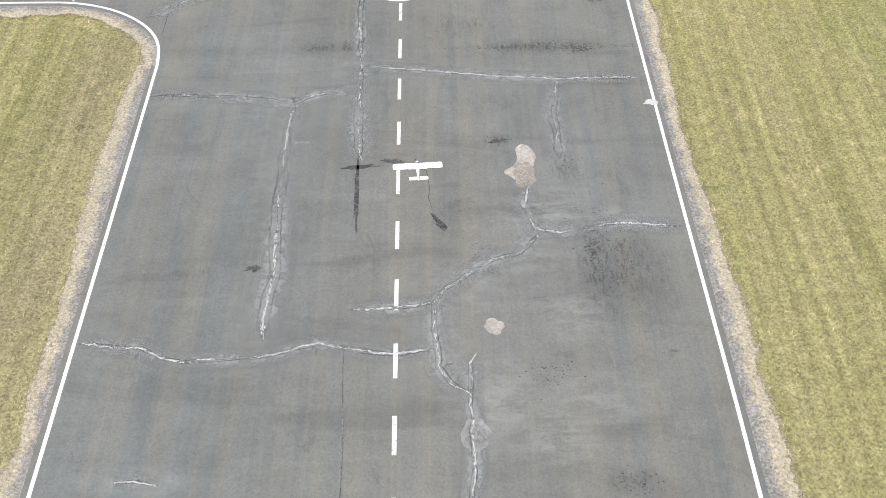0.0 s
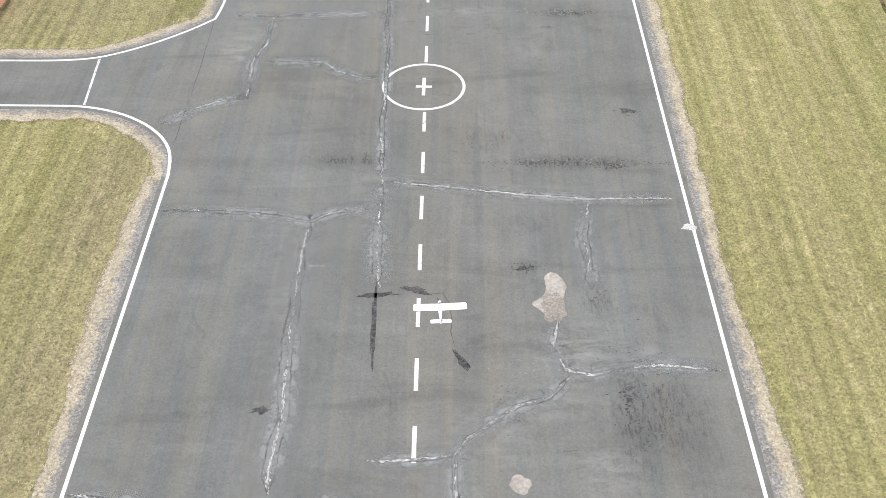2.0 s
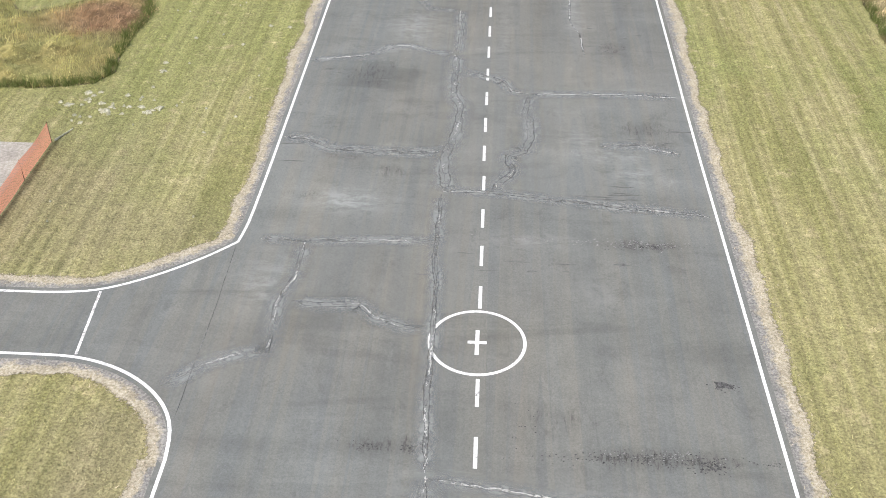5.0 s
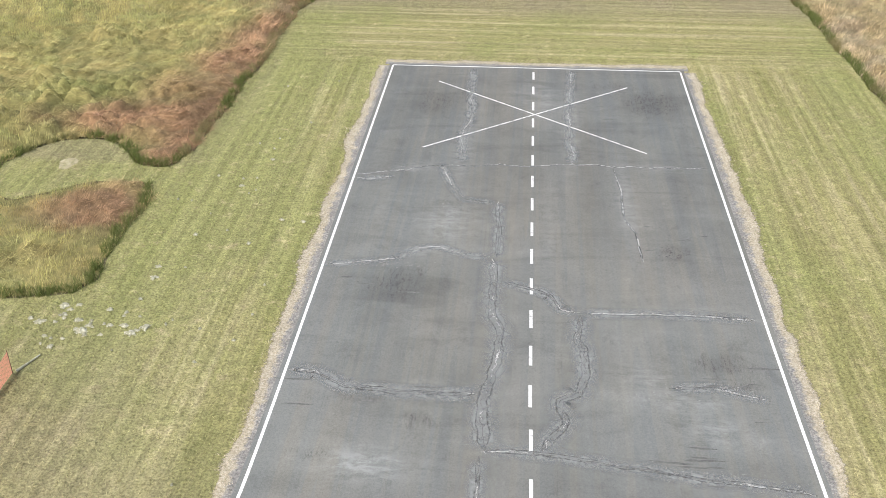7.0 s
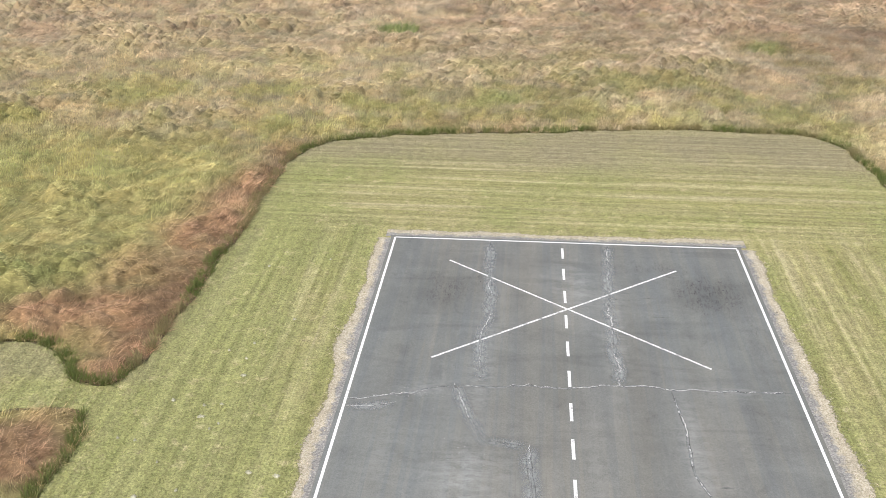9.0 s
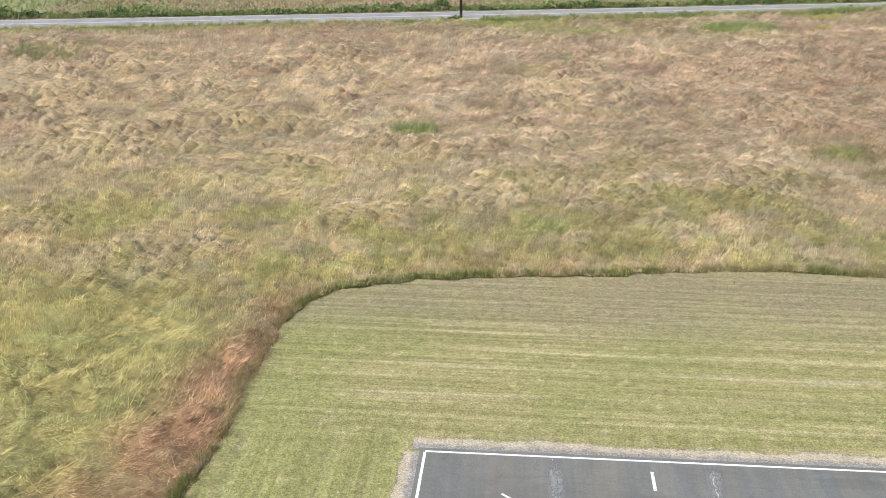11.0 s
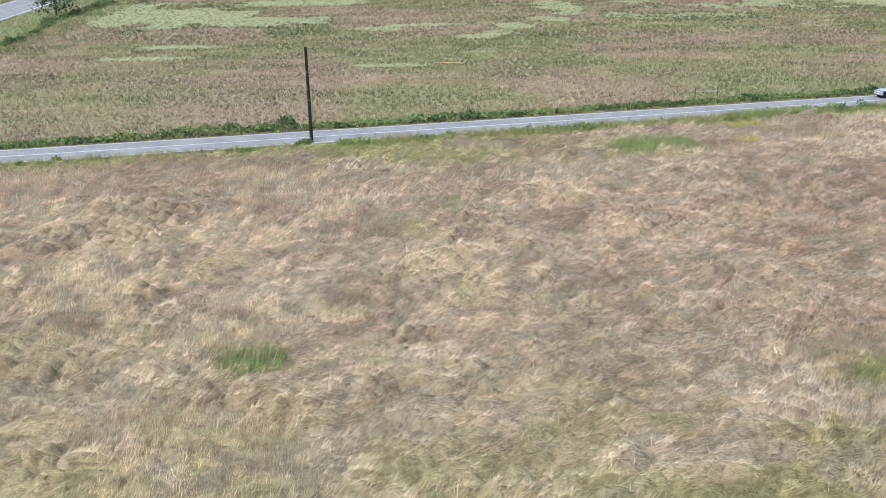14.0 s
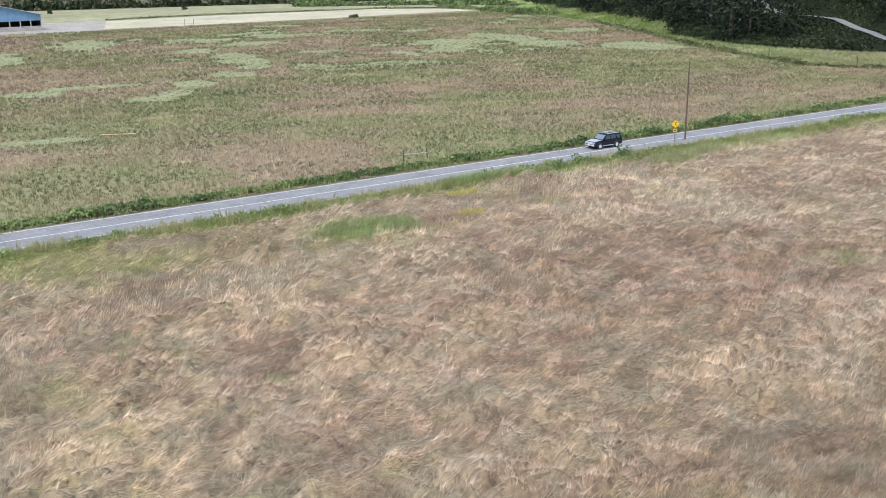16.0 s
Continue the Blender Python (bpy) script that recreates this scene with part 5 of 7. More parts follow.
def bank(name, line, wide, high, per_metre, size, tones, seed, label, category, ground_at=None, wave=6.0, grassy=0, low=0.12):
    """A rough run of brambles: leaves heaped along a line, higher and lower by turns, with grass between them."""
    g = np.random.default_rng(seed)
    p = resample(line, 0.5)
    long = (len(p) - 1) * 0.5
    nrm = sides_of(p)

    def along(s, off):
        i = np.clip(s / 0.5, 0, len(p) - 1.001)
        k, f = i.astype(int), (i % 1)[:, None]
        return (p[k] * (1 - f) + p[k + 1] * f) + (nrm[k] * (1 - f) + nrm[k + 1] * f) * off[:, None]

    n = int(long * per_metre)
    s = g.uniform(0, long, n)
    shift = (fbm(s, s * 0 + 2.0, 9.0, 3, seed + 7) - 0.5) * wide
    lump = np.clip(2.6 * (fbm(s, s * 0 + seed, wave, 4, seed) - 0.28), low, 1.2)
    u = np.clip(g.normal(0, 0.5, n), -1.3, 1.3)
    knob = np.clip(2.4 * (fbm(s, u * wide, 1.1, 3, seed + 3) - 0.22), 0.15, 1.5)
    top = high * lump * knob * np.sqrt(np.maximum(0.05, 1 - (u / 1.35) ** 2))
    top = np.minimum(top, 1.15 * high)
    c = along(s, shift + u * wide * (0.55 + 0.5 * np.minimum(lump, 1.2)))
    z = top * g.uniform(0.25, 1.08, n) ** 0.7
    if ground_at is not None:
        z = z + ground_at(c[:, 0], c[:, 1])
    f = fbm(c[:, 0], c[:, 1], 3.0, 3, seed + 5)
    tone = lerp(np.tile(np.array([tones[0]]), (n, 1)), tones[1], soft(f, 0.35, 0.65)) * g.uniform(0.6, 1.4, (n, 1)) * (0.75 + 0.4 * knob)[:, None]
    ob = tagged(leaves(name, c[:, 0], c[:, 1], z, size, tone, g), label, category, kind="stuff")
    if grassy:
        m = int(long * grassy)
        s = g.uniform(0, long, m)
        c = along(s, g.normal(0, 0.75, m) * wide)
        q = fbm(c[:, 0], c[:, 1], 2.5, 3, seed + 8)
        tone = lerp(np.tile(np.array([[0.21, 0.26, 0.085]]), (m, 1)), (0.36, 0.35, 0.16), soft(q, 0.4, 0.62)) * g.uniform(0.75, 1.3, (m, 1))
        tagged(spears("verge_grass", c[:, 0], c[:, 1], 0.35 + 0.8 * q, tone, g.uniform(0, 6.28, m), np.full(m, 0.45), 0.03, 8, 0.22, 1.5, g), "loose green verge grass among the brambles", "grass", kind="stuff")
    return ob


def beside(line, off):
    return line + sides_of(line) * off


bank("bramble_bank", beside(road_line[(road_line[:, 0] > -92) & (road_line[:, 0] < 210)], 5.6), 1.3, 1.25, 170, 0.17, ((0.10, 0.15, 0.052), (0.20, 0.255, 0.092)), 61, "green bramble bank along the far side of the road", "hedge", wave=9.0, grassy=8, low=0.4)
bank("verge_weeds", beside(road_line[(road_line[:, 0] > -15) & (road_line[:, 0] < 130)], -5.4), 1.3, 1.0, 90, 0.13, ((0.13, 0.185, 0.06), (0.24, 0.285, 0.105)), 62, "green weeds along the near side of the road", "verge", grassy=34, low=0.3)
bank("verge_weeds", beside(road_line[(road_line[:, 0] > -92) & (road_line[:, 0] < -15)], -5.0), 1.0, 0.45, 12, 0.12, ((0.17, 0.23, 0.07), (0.27, 0.31, 0.11)), 70, "sparse green weeds along the near side of the road", "verge", grassy=14)
for bx, by, br, bh in ((60.6, 164.9, 1.1, 1.7), (54.6, 163.5, 1.8, 1.0), (50.4, 162.3, 1.6, 0.8), (-16, 150.2, 0.8, 0.7), (-41, 143.8, 0.6, 0.6), (-44.5, 142.6, 0.9, 0.4)):
    g = np.random.default_rng(int(abs(bx) * 10))
    n = int(420 * br)
    k = g.integers(0, 7, n)
    kx, ky, kh = g.normal(0, 0.5, 7) * br, g.normal(0, 0.3, 7) * br, g.uniform(0.45, 1.1, 7)
    rr, a = br * 0.45 * np.sqrt(g.uniform(0, 1, n)), g.uniform(0, 6.283, n)
    zz = bh * kh[k] * np.sqrt(np.maximum(0.05, 1 - (rr / br / 0.5) ** 2)) * g.uniform(0.15, 1.1, n)
    tone = np.tile(np.array([[0.12, 0.18, 0.06]]), (n, 1)) * g.uniform(0.6, 1.6, (n, 1))
    tagged(leaves("roadside_bush", bx + kx[k] + rr * np.cos(a), by + ky[k] + rr * np.sin(a), zz, 0.13, tone, g), "low dark green bush on the road verge", "bush", "bushes on the verge")


def clump(name, cx, cy, rx, ry, high, density, tone, seed, label):
    """A patch of rank green grass with a ragged outline."""
    g = np.random.default_rng(seed)
    x, y = scatter(cx - 1.4 * rx, cx + 1.4 * rx, cy - 1.4 * ry, cy + 1.4 * ry, density, g)
    d = np.hypot((x - cx) / rx, (y - cy) / ry) + (fbm(x, y, 1.8, 3, seed) - 0.5) * 0.8
    ok = g.uniform(0, 1, len(x)) < 1 - soft(d, 0.7, 1.15)
    x, y, d = x[ok], y[ok], d[ok]
    c = np.tile(np.array([tone]), (len(x), 1)) * g.uniform(0.75, 1.3, (len(x), 1)) * (0.85 + 0.4 * fbm(x, y, 1.0, 2, seed + 1))[:, None]
    h = 0.22 + high * (0.6 + 0.6 * fbm(x, y, 1.2, 2, seed + 2)) * (1.15 - 0.5 * soft(d, 0.4, 1.1))
    ob = spears(name, x, y, h, c, -0.25 + (fbm(x, y, 3, 2, seed + 3) - 0.5) * 2, np.full(len(x), 0.45), 0.026, 16, 0.22, 1.0, g)
    return tagged(ob, label, "grass patch", "green patches in the field", kind="stuff")


for k, (cx, cy, rx, ry, hh) in enumerate(((20.8, 144.6, 5.6, 3.4, 0.95), (39.5, 159.7, 5.5, 1.3, 1.15), (46, 161.3, 4.0, 1.1, 0.8), (-15.5, 93, 2.0, 2.0, 0.85), (64, 160.5, 3.6, 2.4, 0.8), (72, 163.5, 5.0, 2.2, 0.8), (84, 167, 6.0, 2.0, 0.7), (-4.4, 70.6, 1.3, 1.3, 0.6), (19.3, 88.6, 1.8, 2.0, 0.6), (6.4, 113.6, 1.0, 1.4, 0.6), (-1.4, 123.4, 1.4, 3.6, 0.6), (53.5, 120.1, 3.4, 2.6, 0.6), (-61, 122.5, 5, 6.0, 0.9))):
    clump("green_clump", cx, cy, rx, ry, hh, 9 if k < 3 else 4.5, (0.27, 0.325, 0.13) if k < 4 else (0.31, 0.325, 0.155), 200 + k, "rank bright green grass standing in the dry field")
for k, (cx, cy, rx, ry) in enumerate(((34.5, 154.6, 2.2, 0.9), (32.4, 146.5, 1.6, 0.9))):
    clump("yellow_weeds", cx, cy, rx, ry, 0.6, 7, (0.46, 0.42, 0.10), 230 + k, "yellow-flowering weeds at the field edge")
bank("bramble_bank", [(-80, 238), (-81.5, 262), (-85.5, 290), (-86, 318), (-84, 342)], 1.6, 1.5, 60, 0.26, ((0.08, 0.115, 0.04), (0.16, 0.19, 0.075)), 63, "bramble hedge along the pasture edge", "hedge", wave=12.0, grassy=8)

# ---- far pasture ----
PATCHES = [(-7, 209.5, 5.5, 2.4), (12, 249, 4.5, 3.2), (18, 256, 3.5, 5), (23, 269, 4, 7), (32, 283, 5, 6), (40, 296, 4, 6), (43, 311, 4, 8), (40, 326, 5, 7), (34, 346, 5, 8), (6, 383, 8, 20), (65, 328, 6, 4), (83, 313, 3.5, 9),
           (110, 340, 10, 10), (127, 350, 8, 14), (128, 320, 10, 11), (146, 300, 9, 15), (-8, 267, 7, 4), (2, 273, 8, 3), (-60, 300, 22, 22), (-35, 285, 16, 10), (-30, 335, 18, 8), (-45, 238, 8, 3), (-48, 222, 8, 2.5)]


def grazed(x, y):
    """How bare of tussocks the pasture is, 0 to 1, with ragged but clear edges."""
    f = np.zeros(len(x))
    for cx, cy, rx, ry in PATCHES:
        f = np.maximum(f, bell(x, y, cx, cy, 1.1 * rx, 1.1 * ry))
    f = soft(f + (fbm(x, y, 7, 4, 71) - 0.5) * 0.9, 0.26, 0.50)
    return np.maximum(f, 0.8 * soft(fbm(x, y, 26, 4, 72), 0.60, 0.72) * soft(y, 215, 330))


def turf_sheet():
    """Pasture ground: pale green where grazed, brown-olive among the tussocks."""
    edge = [(-99, 150), *[(float(a), float(b) + 4.2) for a, b in road_line[(road_line[:, 0] > -98)]], (420, 480), (190, 515), (110, 484), (48, 470), (16, 465), (10, 454), (-42, 438), (-46, 398), (-70, 370), (-99, 370)]
    gx, gy = np.meshgrid(np.arange(-99, 300, 2.0), np.arange(138, 520, 2.0))
    nx = gx.shape[1]
    x, y = gx.ravel(), gy.ravel()
    x, y = x + (value_noise(x * 0.7, y * 0.7, 5) - 0.5) * 1.2, y + (value_noise(x * 0.7, y * 0.7, 6) - 0.5) * 1.2
    on = inside(edge, x, y).reshape(gx.shape)
    cell = on[:-1, :-1] & on[1:, :-1] & on[:-1, 1:] & on[1:, 1:]
    r, c = np.nonzero(cell)
    f = np.stack([r * nx + c, r * nx + c + 1, (r + 1) * nx + c + 1, (r + 1) * nx + c], 1)
    olive = lerp(np.tile(np.array([[0.265, 0.215, 0.135]]), (len(x), 1)), (0.225, 0.22, 0.11), soft(fbm(x, y, 22, 4, 73), 0.40, 0.60))
    gz = grazed(x, y)
    tone = lerp(olive, (0.275, 0.285, 0.15), soft(gz, 0.3, 0.7))
    tone = lerp(tone, (0.15, 0.165, 0.075), soft(gz, 0.02, 0.2) * (1 - soft(gz, 0.25, 0.5)) * 0.6)
    used = np.unique(f)
    back = np.zeros(len(x), int)
    back[used] = np.arange(len(used))
    m = Mat("grazed_pasture_turf", 0.95, 0, 0.1)
    n = m.noise(0.9, 6, 0.75)
    m.color(m.mix(1.0, m.attribute("tone"), m.ramp(n, (0.36, 0.72), (0.5, 1.0), (0.64, 1.2)), "MULTIPLY")).bump(n, 0.5, 0.05)
    return raw("pasture_turf", np.stack([x, y, x * 0 - 0.045], 1)[used], back[f], m.m, colors=tone[used])


tagged(turf_sheet(), "grazed pasture turf, pale green among brown rushes", "pasture", kind="structure")


def pasture(name, y0, y1, density, width, tall, count, seed):
    g = np.random.default_rng(seed)
    x, y = scatter(-100, 250, y0, y1, density, g)
    keep = (y > road_y(x) + 6.2) & (x > -78 - (y - 200) * 0.04) & (x < 30 + (y - 60) * 1.02) & (y < 452 + 0.2 * np.maximum(x, 0)) & ~((y > 262) & (x > np.interp(y, (262, 285, 324, 361, 395, 452, 510), (151, 155, 167, 177, 184, 189, 190))))
    x, y = x[keep], y[keep]
    bare = grazed(x, y) > 0.30 + 0.45 * fbm(x, y, 2.5, 3, 77) + 0.08 * g.normal(size=len(x))
    thin = ~bare | (g.uniform(0, 1, len(x)) < 0.55)
    x, y, bare = x[thin], y[thin], bare[thin]
    c = lerp(np.tile(np.array([[0.36, 0.28, 0.18]]), (len(x), 1)), (0.29, 0.27, 0.14), soft(fbm(x, y, 22, 4, 73), 0.40, 0.60))
    c = lerp(c, (0.39, 0.29, 0.20), soft(fbm(x, y, 40, 3, 74), 0.48, 0.64) * 0.8)
    inner, ra, rb, _, _ = tussocks(x, y, 2.0, 771)
    wet = soft(fbm(x * 0.6, y, 14, 4, 78), 0.44, 0.60)
    c = lerp(c, (0.225, 0.245, 0.105), wet * (0.25 + 0.55 * ra))
    c = lerp(c, (0.115, 0.130, 0.055), (rb > 0.93 - 0.20 * wet) * 0.5)
    c = lerp(c, (0.44, 0.36, 0.24), (rb < 0.16) * 0.6)
    edge = soft(grazed(x, y), 0.02, 0.35)
    c = lerp(c, (0.17, 0.20, 0.085), edge * 0.8)
    c = lerp(c, (0.13, 0.14, 0.065), (g.uniform(0, 1, len(x)) < 0.02 + 0.25 * edge) * 0.8)
    c = np.where(bare[:, None], np.array([[0.28, 0.292, 0.15]]), c)
    c = c * (0.66 + 0.68 * fbm(x * 0.55, y, 7, 4, 76))[:, None] * np.where(bare, 1.0, 0.72 + 0.5 * ra)[:, None]
    h = tall * (0.25 + 0.7 * fbm(x, y, 3, 3, 75) + 0.7 * np.sqrt(inner) * ra) * g.uniform(0.7, 1.3, len(x)) * np.where(bare, 0.3, 1.0)
    ob = spears(name, x, y, h, c * g.uniform(0.84, 1.14, (len(x), 1)), g.uniform(0, 6.28, len(x)), np.full(len(x), 0.6), width, count, 0.34 / math.sqrt(density), 1.5, g)
    return tagged(ob, "brown rush tussocks scattered over the pasture", "tussocks", kind="stuff")


pasture("pasture_tussocks", 150, 245, 2.1, 0.038, 0.5, 9, 81)
pasture("pasture_tussocks", 245, 330, 1.1, 0.06, 0.55, 10, 82)
pasture("pasture_tussocks", 330, 520, 0.6, 0.09, 0.6, 9, 83)
bank("ditch_weeds", [(186, 395), (179.4, 361), (168.7, 324), (157.6, 285), (152.8, 255), (150.7, 240), (155, 230), (170, 220)], 1.6, 1.0, 70, 0.24, ((0.075, 0.095, 0.04), (0.15, 0.165, 0.075)), 67, "dark green weeds along a ditch in the pasture", "weeds", wave=14.0, grassy=5, low=0.45)
verge2 = flat("roadside_verge", [(-92.6, 150), (-92.6, 190), (-94, 220), (-96, 245), (-98.6, 285), (-101, 330), (-104, 362), (-82, 362), (-84, 300), (-78, 220), (-76, 150)], -0.035, grit_material("green_verge_turf", (0.15, 0.175, 0.07), (0.21, 0.225, 0.105), (0.28, 0.28, 0.15), 0.8))
tagged(verge2, "green grass verge beside the side road", "verge", kind="structure")
bank("flowering_bank", [(-121, 235), (-120, 262), (-123, 300), (-126, 350)], 4.0, 2.2, 70, 0.30, ((0.09, 0.14, 0.05), (0.20, 0.22, 0.09)), 68, "green roadside bank of tall weeds", "bank")
bank("flowering_bank", [(-124, 262), (-126, 290), (-129, 320)], 2.0, 2.6, 30, 0.26, ((0.36, 0.14, 0.34), (0.42, 0.20, 0.40)), 69, "purple-pink flowering weeds on the roadside bank", "flowers")

g = np.random.default_rng(91)
for x0, x1, y0, y1 in ((-98.3, -77, 152, 362), (-130, -116, 150, 362)):
    vx, vy = scatter(x0, x1, y0, y1, 0.9, g)
    ok = (np.abs(vx - np.interp(vy, lane2[:, 1], lane2[:, 0])) > 7.6)
    vx, vy = vx[ok], vy[ok]
    q = fbm(vx, vy, 5, 4, 92)
    tone = lerp(np.tile(np.array([[0.25, 0.285, 0.11]]), (len(vx), 1)), (0.37, 0.35, 0.18), soft(q, 0.45, 0.65)) * g.uniform(0.7, 1.25, (len(vx), 1))
    tagged(spears("verge_grass", vx, vy, 0.2 + 0.7 * q, tone, g.uniform(0, 6.28, len(vx)), np.full(len(vx), 0.6), 0.05, 9, 0.35, 1.5, g), "uneven green roadside grass", "grass", kind="stuff")


# ---- materials of the things ----
def plain(name, col, rough=0.5, metal=0.0, vary=0.12, scale=6.0, spec=0.4):
    m = Mat(name, rough, metal, spec)
    c = m.mix(1.0, col, m.ramp(m.noise(scale, 4), (0.35, 1 - vary), (0.65, 1 + vary)), "MULTIPLY")
    return m.color(c).m


def wood_material(name, a, b):
    m = Mat(name, 0.85)
    n = m.noise(1.0, 5, 0.7, m.scaled(14, 14, 0.6))
    return m.color(m.ramp(n, (0.36, a), (0.64, b))).bump(n, 0.4, 0.01).m


def ribbed_metal(name, col, pitch):
    """Painted sheet with upright ribs."""
    m = Mat(name, 0.45, 0.2)
    w = m.t.nodes.new("ShaderNodeTexWave")
    w.inputs["Scale"].default_value = pitch
    m.link(m.co, w.inputs["Vector"])
    c = m.mix(1.0, col, m.ramp(m.noise(0.5, 5), (0.36, 0.85), (0.64, 1.12)), "MULTIPLY")
    return m.color(c).bump(w.outputs["Fac"], 0.5, 0.04).m


def net_material():
    """Orange barrier netting: holes between thin strands."""
    m = Mat("orange_net", 0.6)
    m.color(m.mix(m.noise(2.0, 4), (0.88, 0.40, 0.27), (0.92, 0.52, 0.39)))
    y, z = m.axis(1), m.axis(2)
    hole_y = m.math("GREATER_THAN", m.math("FRACT", m.math("MULTIPLY", y, 14.0)), 0.62)
    hole_z = m.math("GREATER_THAN", m.math("FRACT", m.math("MULTIPLY", z, 24.0)), 0.6)
    solid = m.math("SUBTRACT", 1.0, m.math("MULTIPLY", hole_y, hole_z))
    thin = m.t.nodes.new("ShaderNodeBsdfTranslucent")
    thin.inputs["Color"].default_value = (0.9, 0.42, 0.28, 1)
    clear = m.t.nodes.new("ShaderNodeBsdfTransparent")
    both, net = m.t.nodes.new("ShaderNodeMixShader"), m.t.nodes.new("ShaderNodeMixShader")
    both.inputs[0].default_value = 0.55
    m.link(m.b.outputs[0], both.inputs[1])
    m.link(thin.outputs[0], both.inputs[2])
    m.link(solid, net.inputs[0])
    m.link(clear.outputs[0], net.inputs[1])
    m.link(both.outputs[0], net.inputs[2])
    m.link(net.outputs[0], m.t.nodes["Material Output"].inputs["Surface"])
    return m.m


MAT.update({
    "model_white": plain("white_film_covering", (0.86, 0.86, 0.84), 0.35, 0, 0.03, 8),
    "dark_plastic": plain("dark_plastic", (0.03, 0.03, 0.03), 0.4),
    "rubber": plain("black_rubber", (0.022, 0.022, 0.022), 0.8),
    "alloy": plain("grey_alloy", (0.58, 0.59, 0.60), 0.35, 0.2),
    "net": net_material(),
    "post_steel": plain("rusty_steel_post", (0.12, 0.05, 0.03), 0.7, 0.2),
    "pole_wood": wood_material("creosoted_pole_wood", (0.010, 0.009, 0.008), (0.026, 0.021, 0.018)),
    "pole_pale": wood_material("weathered_pole_wood", (0.07, 0.05, 0.035), (0.17, 0.125, 0.09)),
    "post_wood": wood_material("grey_post_wood", (0.06, 0.05, 0.035), (0.15, 0.12, 0.09)),
    "board": wood_material("pale_weathered_boards", (0.34, 0.32, 0.29), (0.50, 0.48, 0.44)),
    "black_paint": plain("navy_black_car_paint", (0.006, 0.008, 0.016), 0.12, 0.0, 0.05, 2, 0.5),
    # the pick-up's own silver; on the black SUV it paints reflected sky
    "silver_and_sheen": plain("silver_car_and_sky_sheen", (0.46, 0.48, 0.50), 0.25, 0.1, 0.05, 2, 0.6),
    "white_car": plain("white_car_paint", (0.74, 0.75, 0.75), 0.3, 0.0, 0.05, 2, 0.5),
    "glass": plain("dark_car_glass", (0.10, 0.12, 0.14), 0.06, 0.0, 0.02, 2, 0.8),
    # sky reflection put into the glass colour
    "sky_glass": plain("sky_sheen_windscreen_glass", (0.46, 0.50, 0.54), 0.05, 0.2, 0.02, 2, 1.0),
    "lamp_glass": plain("clear_lamp_glass", (0.75, 0.76, 0.76), 0.12, 0.2, 0.02),
    "lamp_red": plain("red_lamp_glass", (0.42, 0.02, 0.015), 0.2, 0.0, 0.02),
    "sign_yellow": plain("yellow_sign_sheet", (0.80, 0.46, 0.02), 0.4, 0.0, 0.04),
    "sign_black": plain("black_sign_ink", (0.012, 0.012, 0.012), 0.5),
    "galvanised": plain("galvanised_steel", (0.33, 0.33, 0.33), 0.5, 0.6),
    "barn_blue": ribbed_metal("blue_barn_sheet", (0.17, 0.29, 0.42), 1.2),
    "barn_roof": ribbed_metal("pale_roof_sheet", (0.55, 0.60, 0.64), 1.2),
    "barn_dark": plain("dark_barn_boards_and_opening_shade", (0.03, 0.028, 0.025), 0.9),
    "white_sheet": plain("white_plastic_sheeting", (0.78, 0.79, 0.80), 0.45, 0, 0.06, 0.8),
    "orange_red": plain("red_plastic", (0.65, 0.08, 0.04), 0.5),
    "pipe": plain("pale_yellow_plastic_pipe", (0.62, 0.44, 0.25), 0.6),
    "dirt": grit_material("pale_yard_dirt", (0.27, 0.25, 0.20), (0.36, 0.33, 0.28), (0.45, 0.42, 0.36), 0.8),
    "slope_green": grit_material("green_slope_turf", (0.10, 0.14, 0.045), (0.15, 0.19, 0.068), (0.22, 0.245, 0.10), 0.6),
    "stubble": grit_material("cut_hay_stubble", (0.40, 0.36, 0.23), (0.47, 0.43, 0.29), (0.54, 0.50, 0.36), 0.35),
    "mown_far": grit_material("grazed_green_turf", (0.22, 0.22, 0.11), (0.30, 0.29, 0.16), (0.37, 0.35, 0.21), 0.12),
    "clod": grit_material("pale_dried_clod", (0.24, 0.24, 0.15), (0.38, 0.37, 0.27), (0.54, 0.52, 0.42), 9),
    "bark": wood_material("dark_tree_bark", (0.03, 0.025, 0.02), (0.09, 0.075, 0.06)),
})


def thing(name, label, category, group=""):
    return tagged(new(name), label, category, group)


# ---- model aircraft ----
def loft(rings, cap=True):
    """A skin through rings of points of equal number."""
    bm = bmesh.new()
    rows = [[bm.verts.new(p) for p in r] for r in rings]
    n = len(rows[0])
    for a, b in zip(rows, rows[1:]):
        for i in range(n):
            bm.faces.new((a[i], a[(i + 1) % n], b[(i + 1) % n], b[i]))
    if cap:
        bm.faces.new(rows[0][::-1])
        bm.faces.new(rows[-1])
    bmesh.ops.recalc_face_normals(bm, faces=bm.faces[:])
    return bm


def aerofoil(x, y0, chord, thick, z):
    prof = [(0.0, 0.0), (0.06, 0.55), (0.28, 1.0), (0.62, 0.62), (1.0, 0.04), (0.6, -0.12), (0.25, -0.2), (0.05, -0.16)]
    return [(x, y0 - chord * u, z + thick * w) for u, w in prof]


def oval(y, wx, wz, z, n=12):
    return [(wx * math.copysign(abs(math.cos(a)) ** 0.7, math.cos(a)), y, z + wz * math.copysign(abs(math.sin(a)) ** 0.7, math.sin(a))) for a in [2 * math.pi * i / n for i in range(n)]]


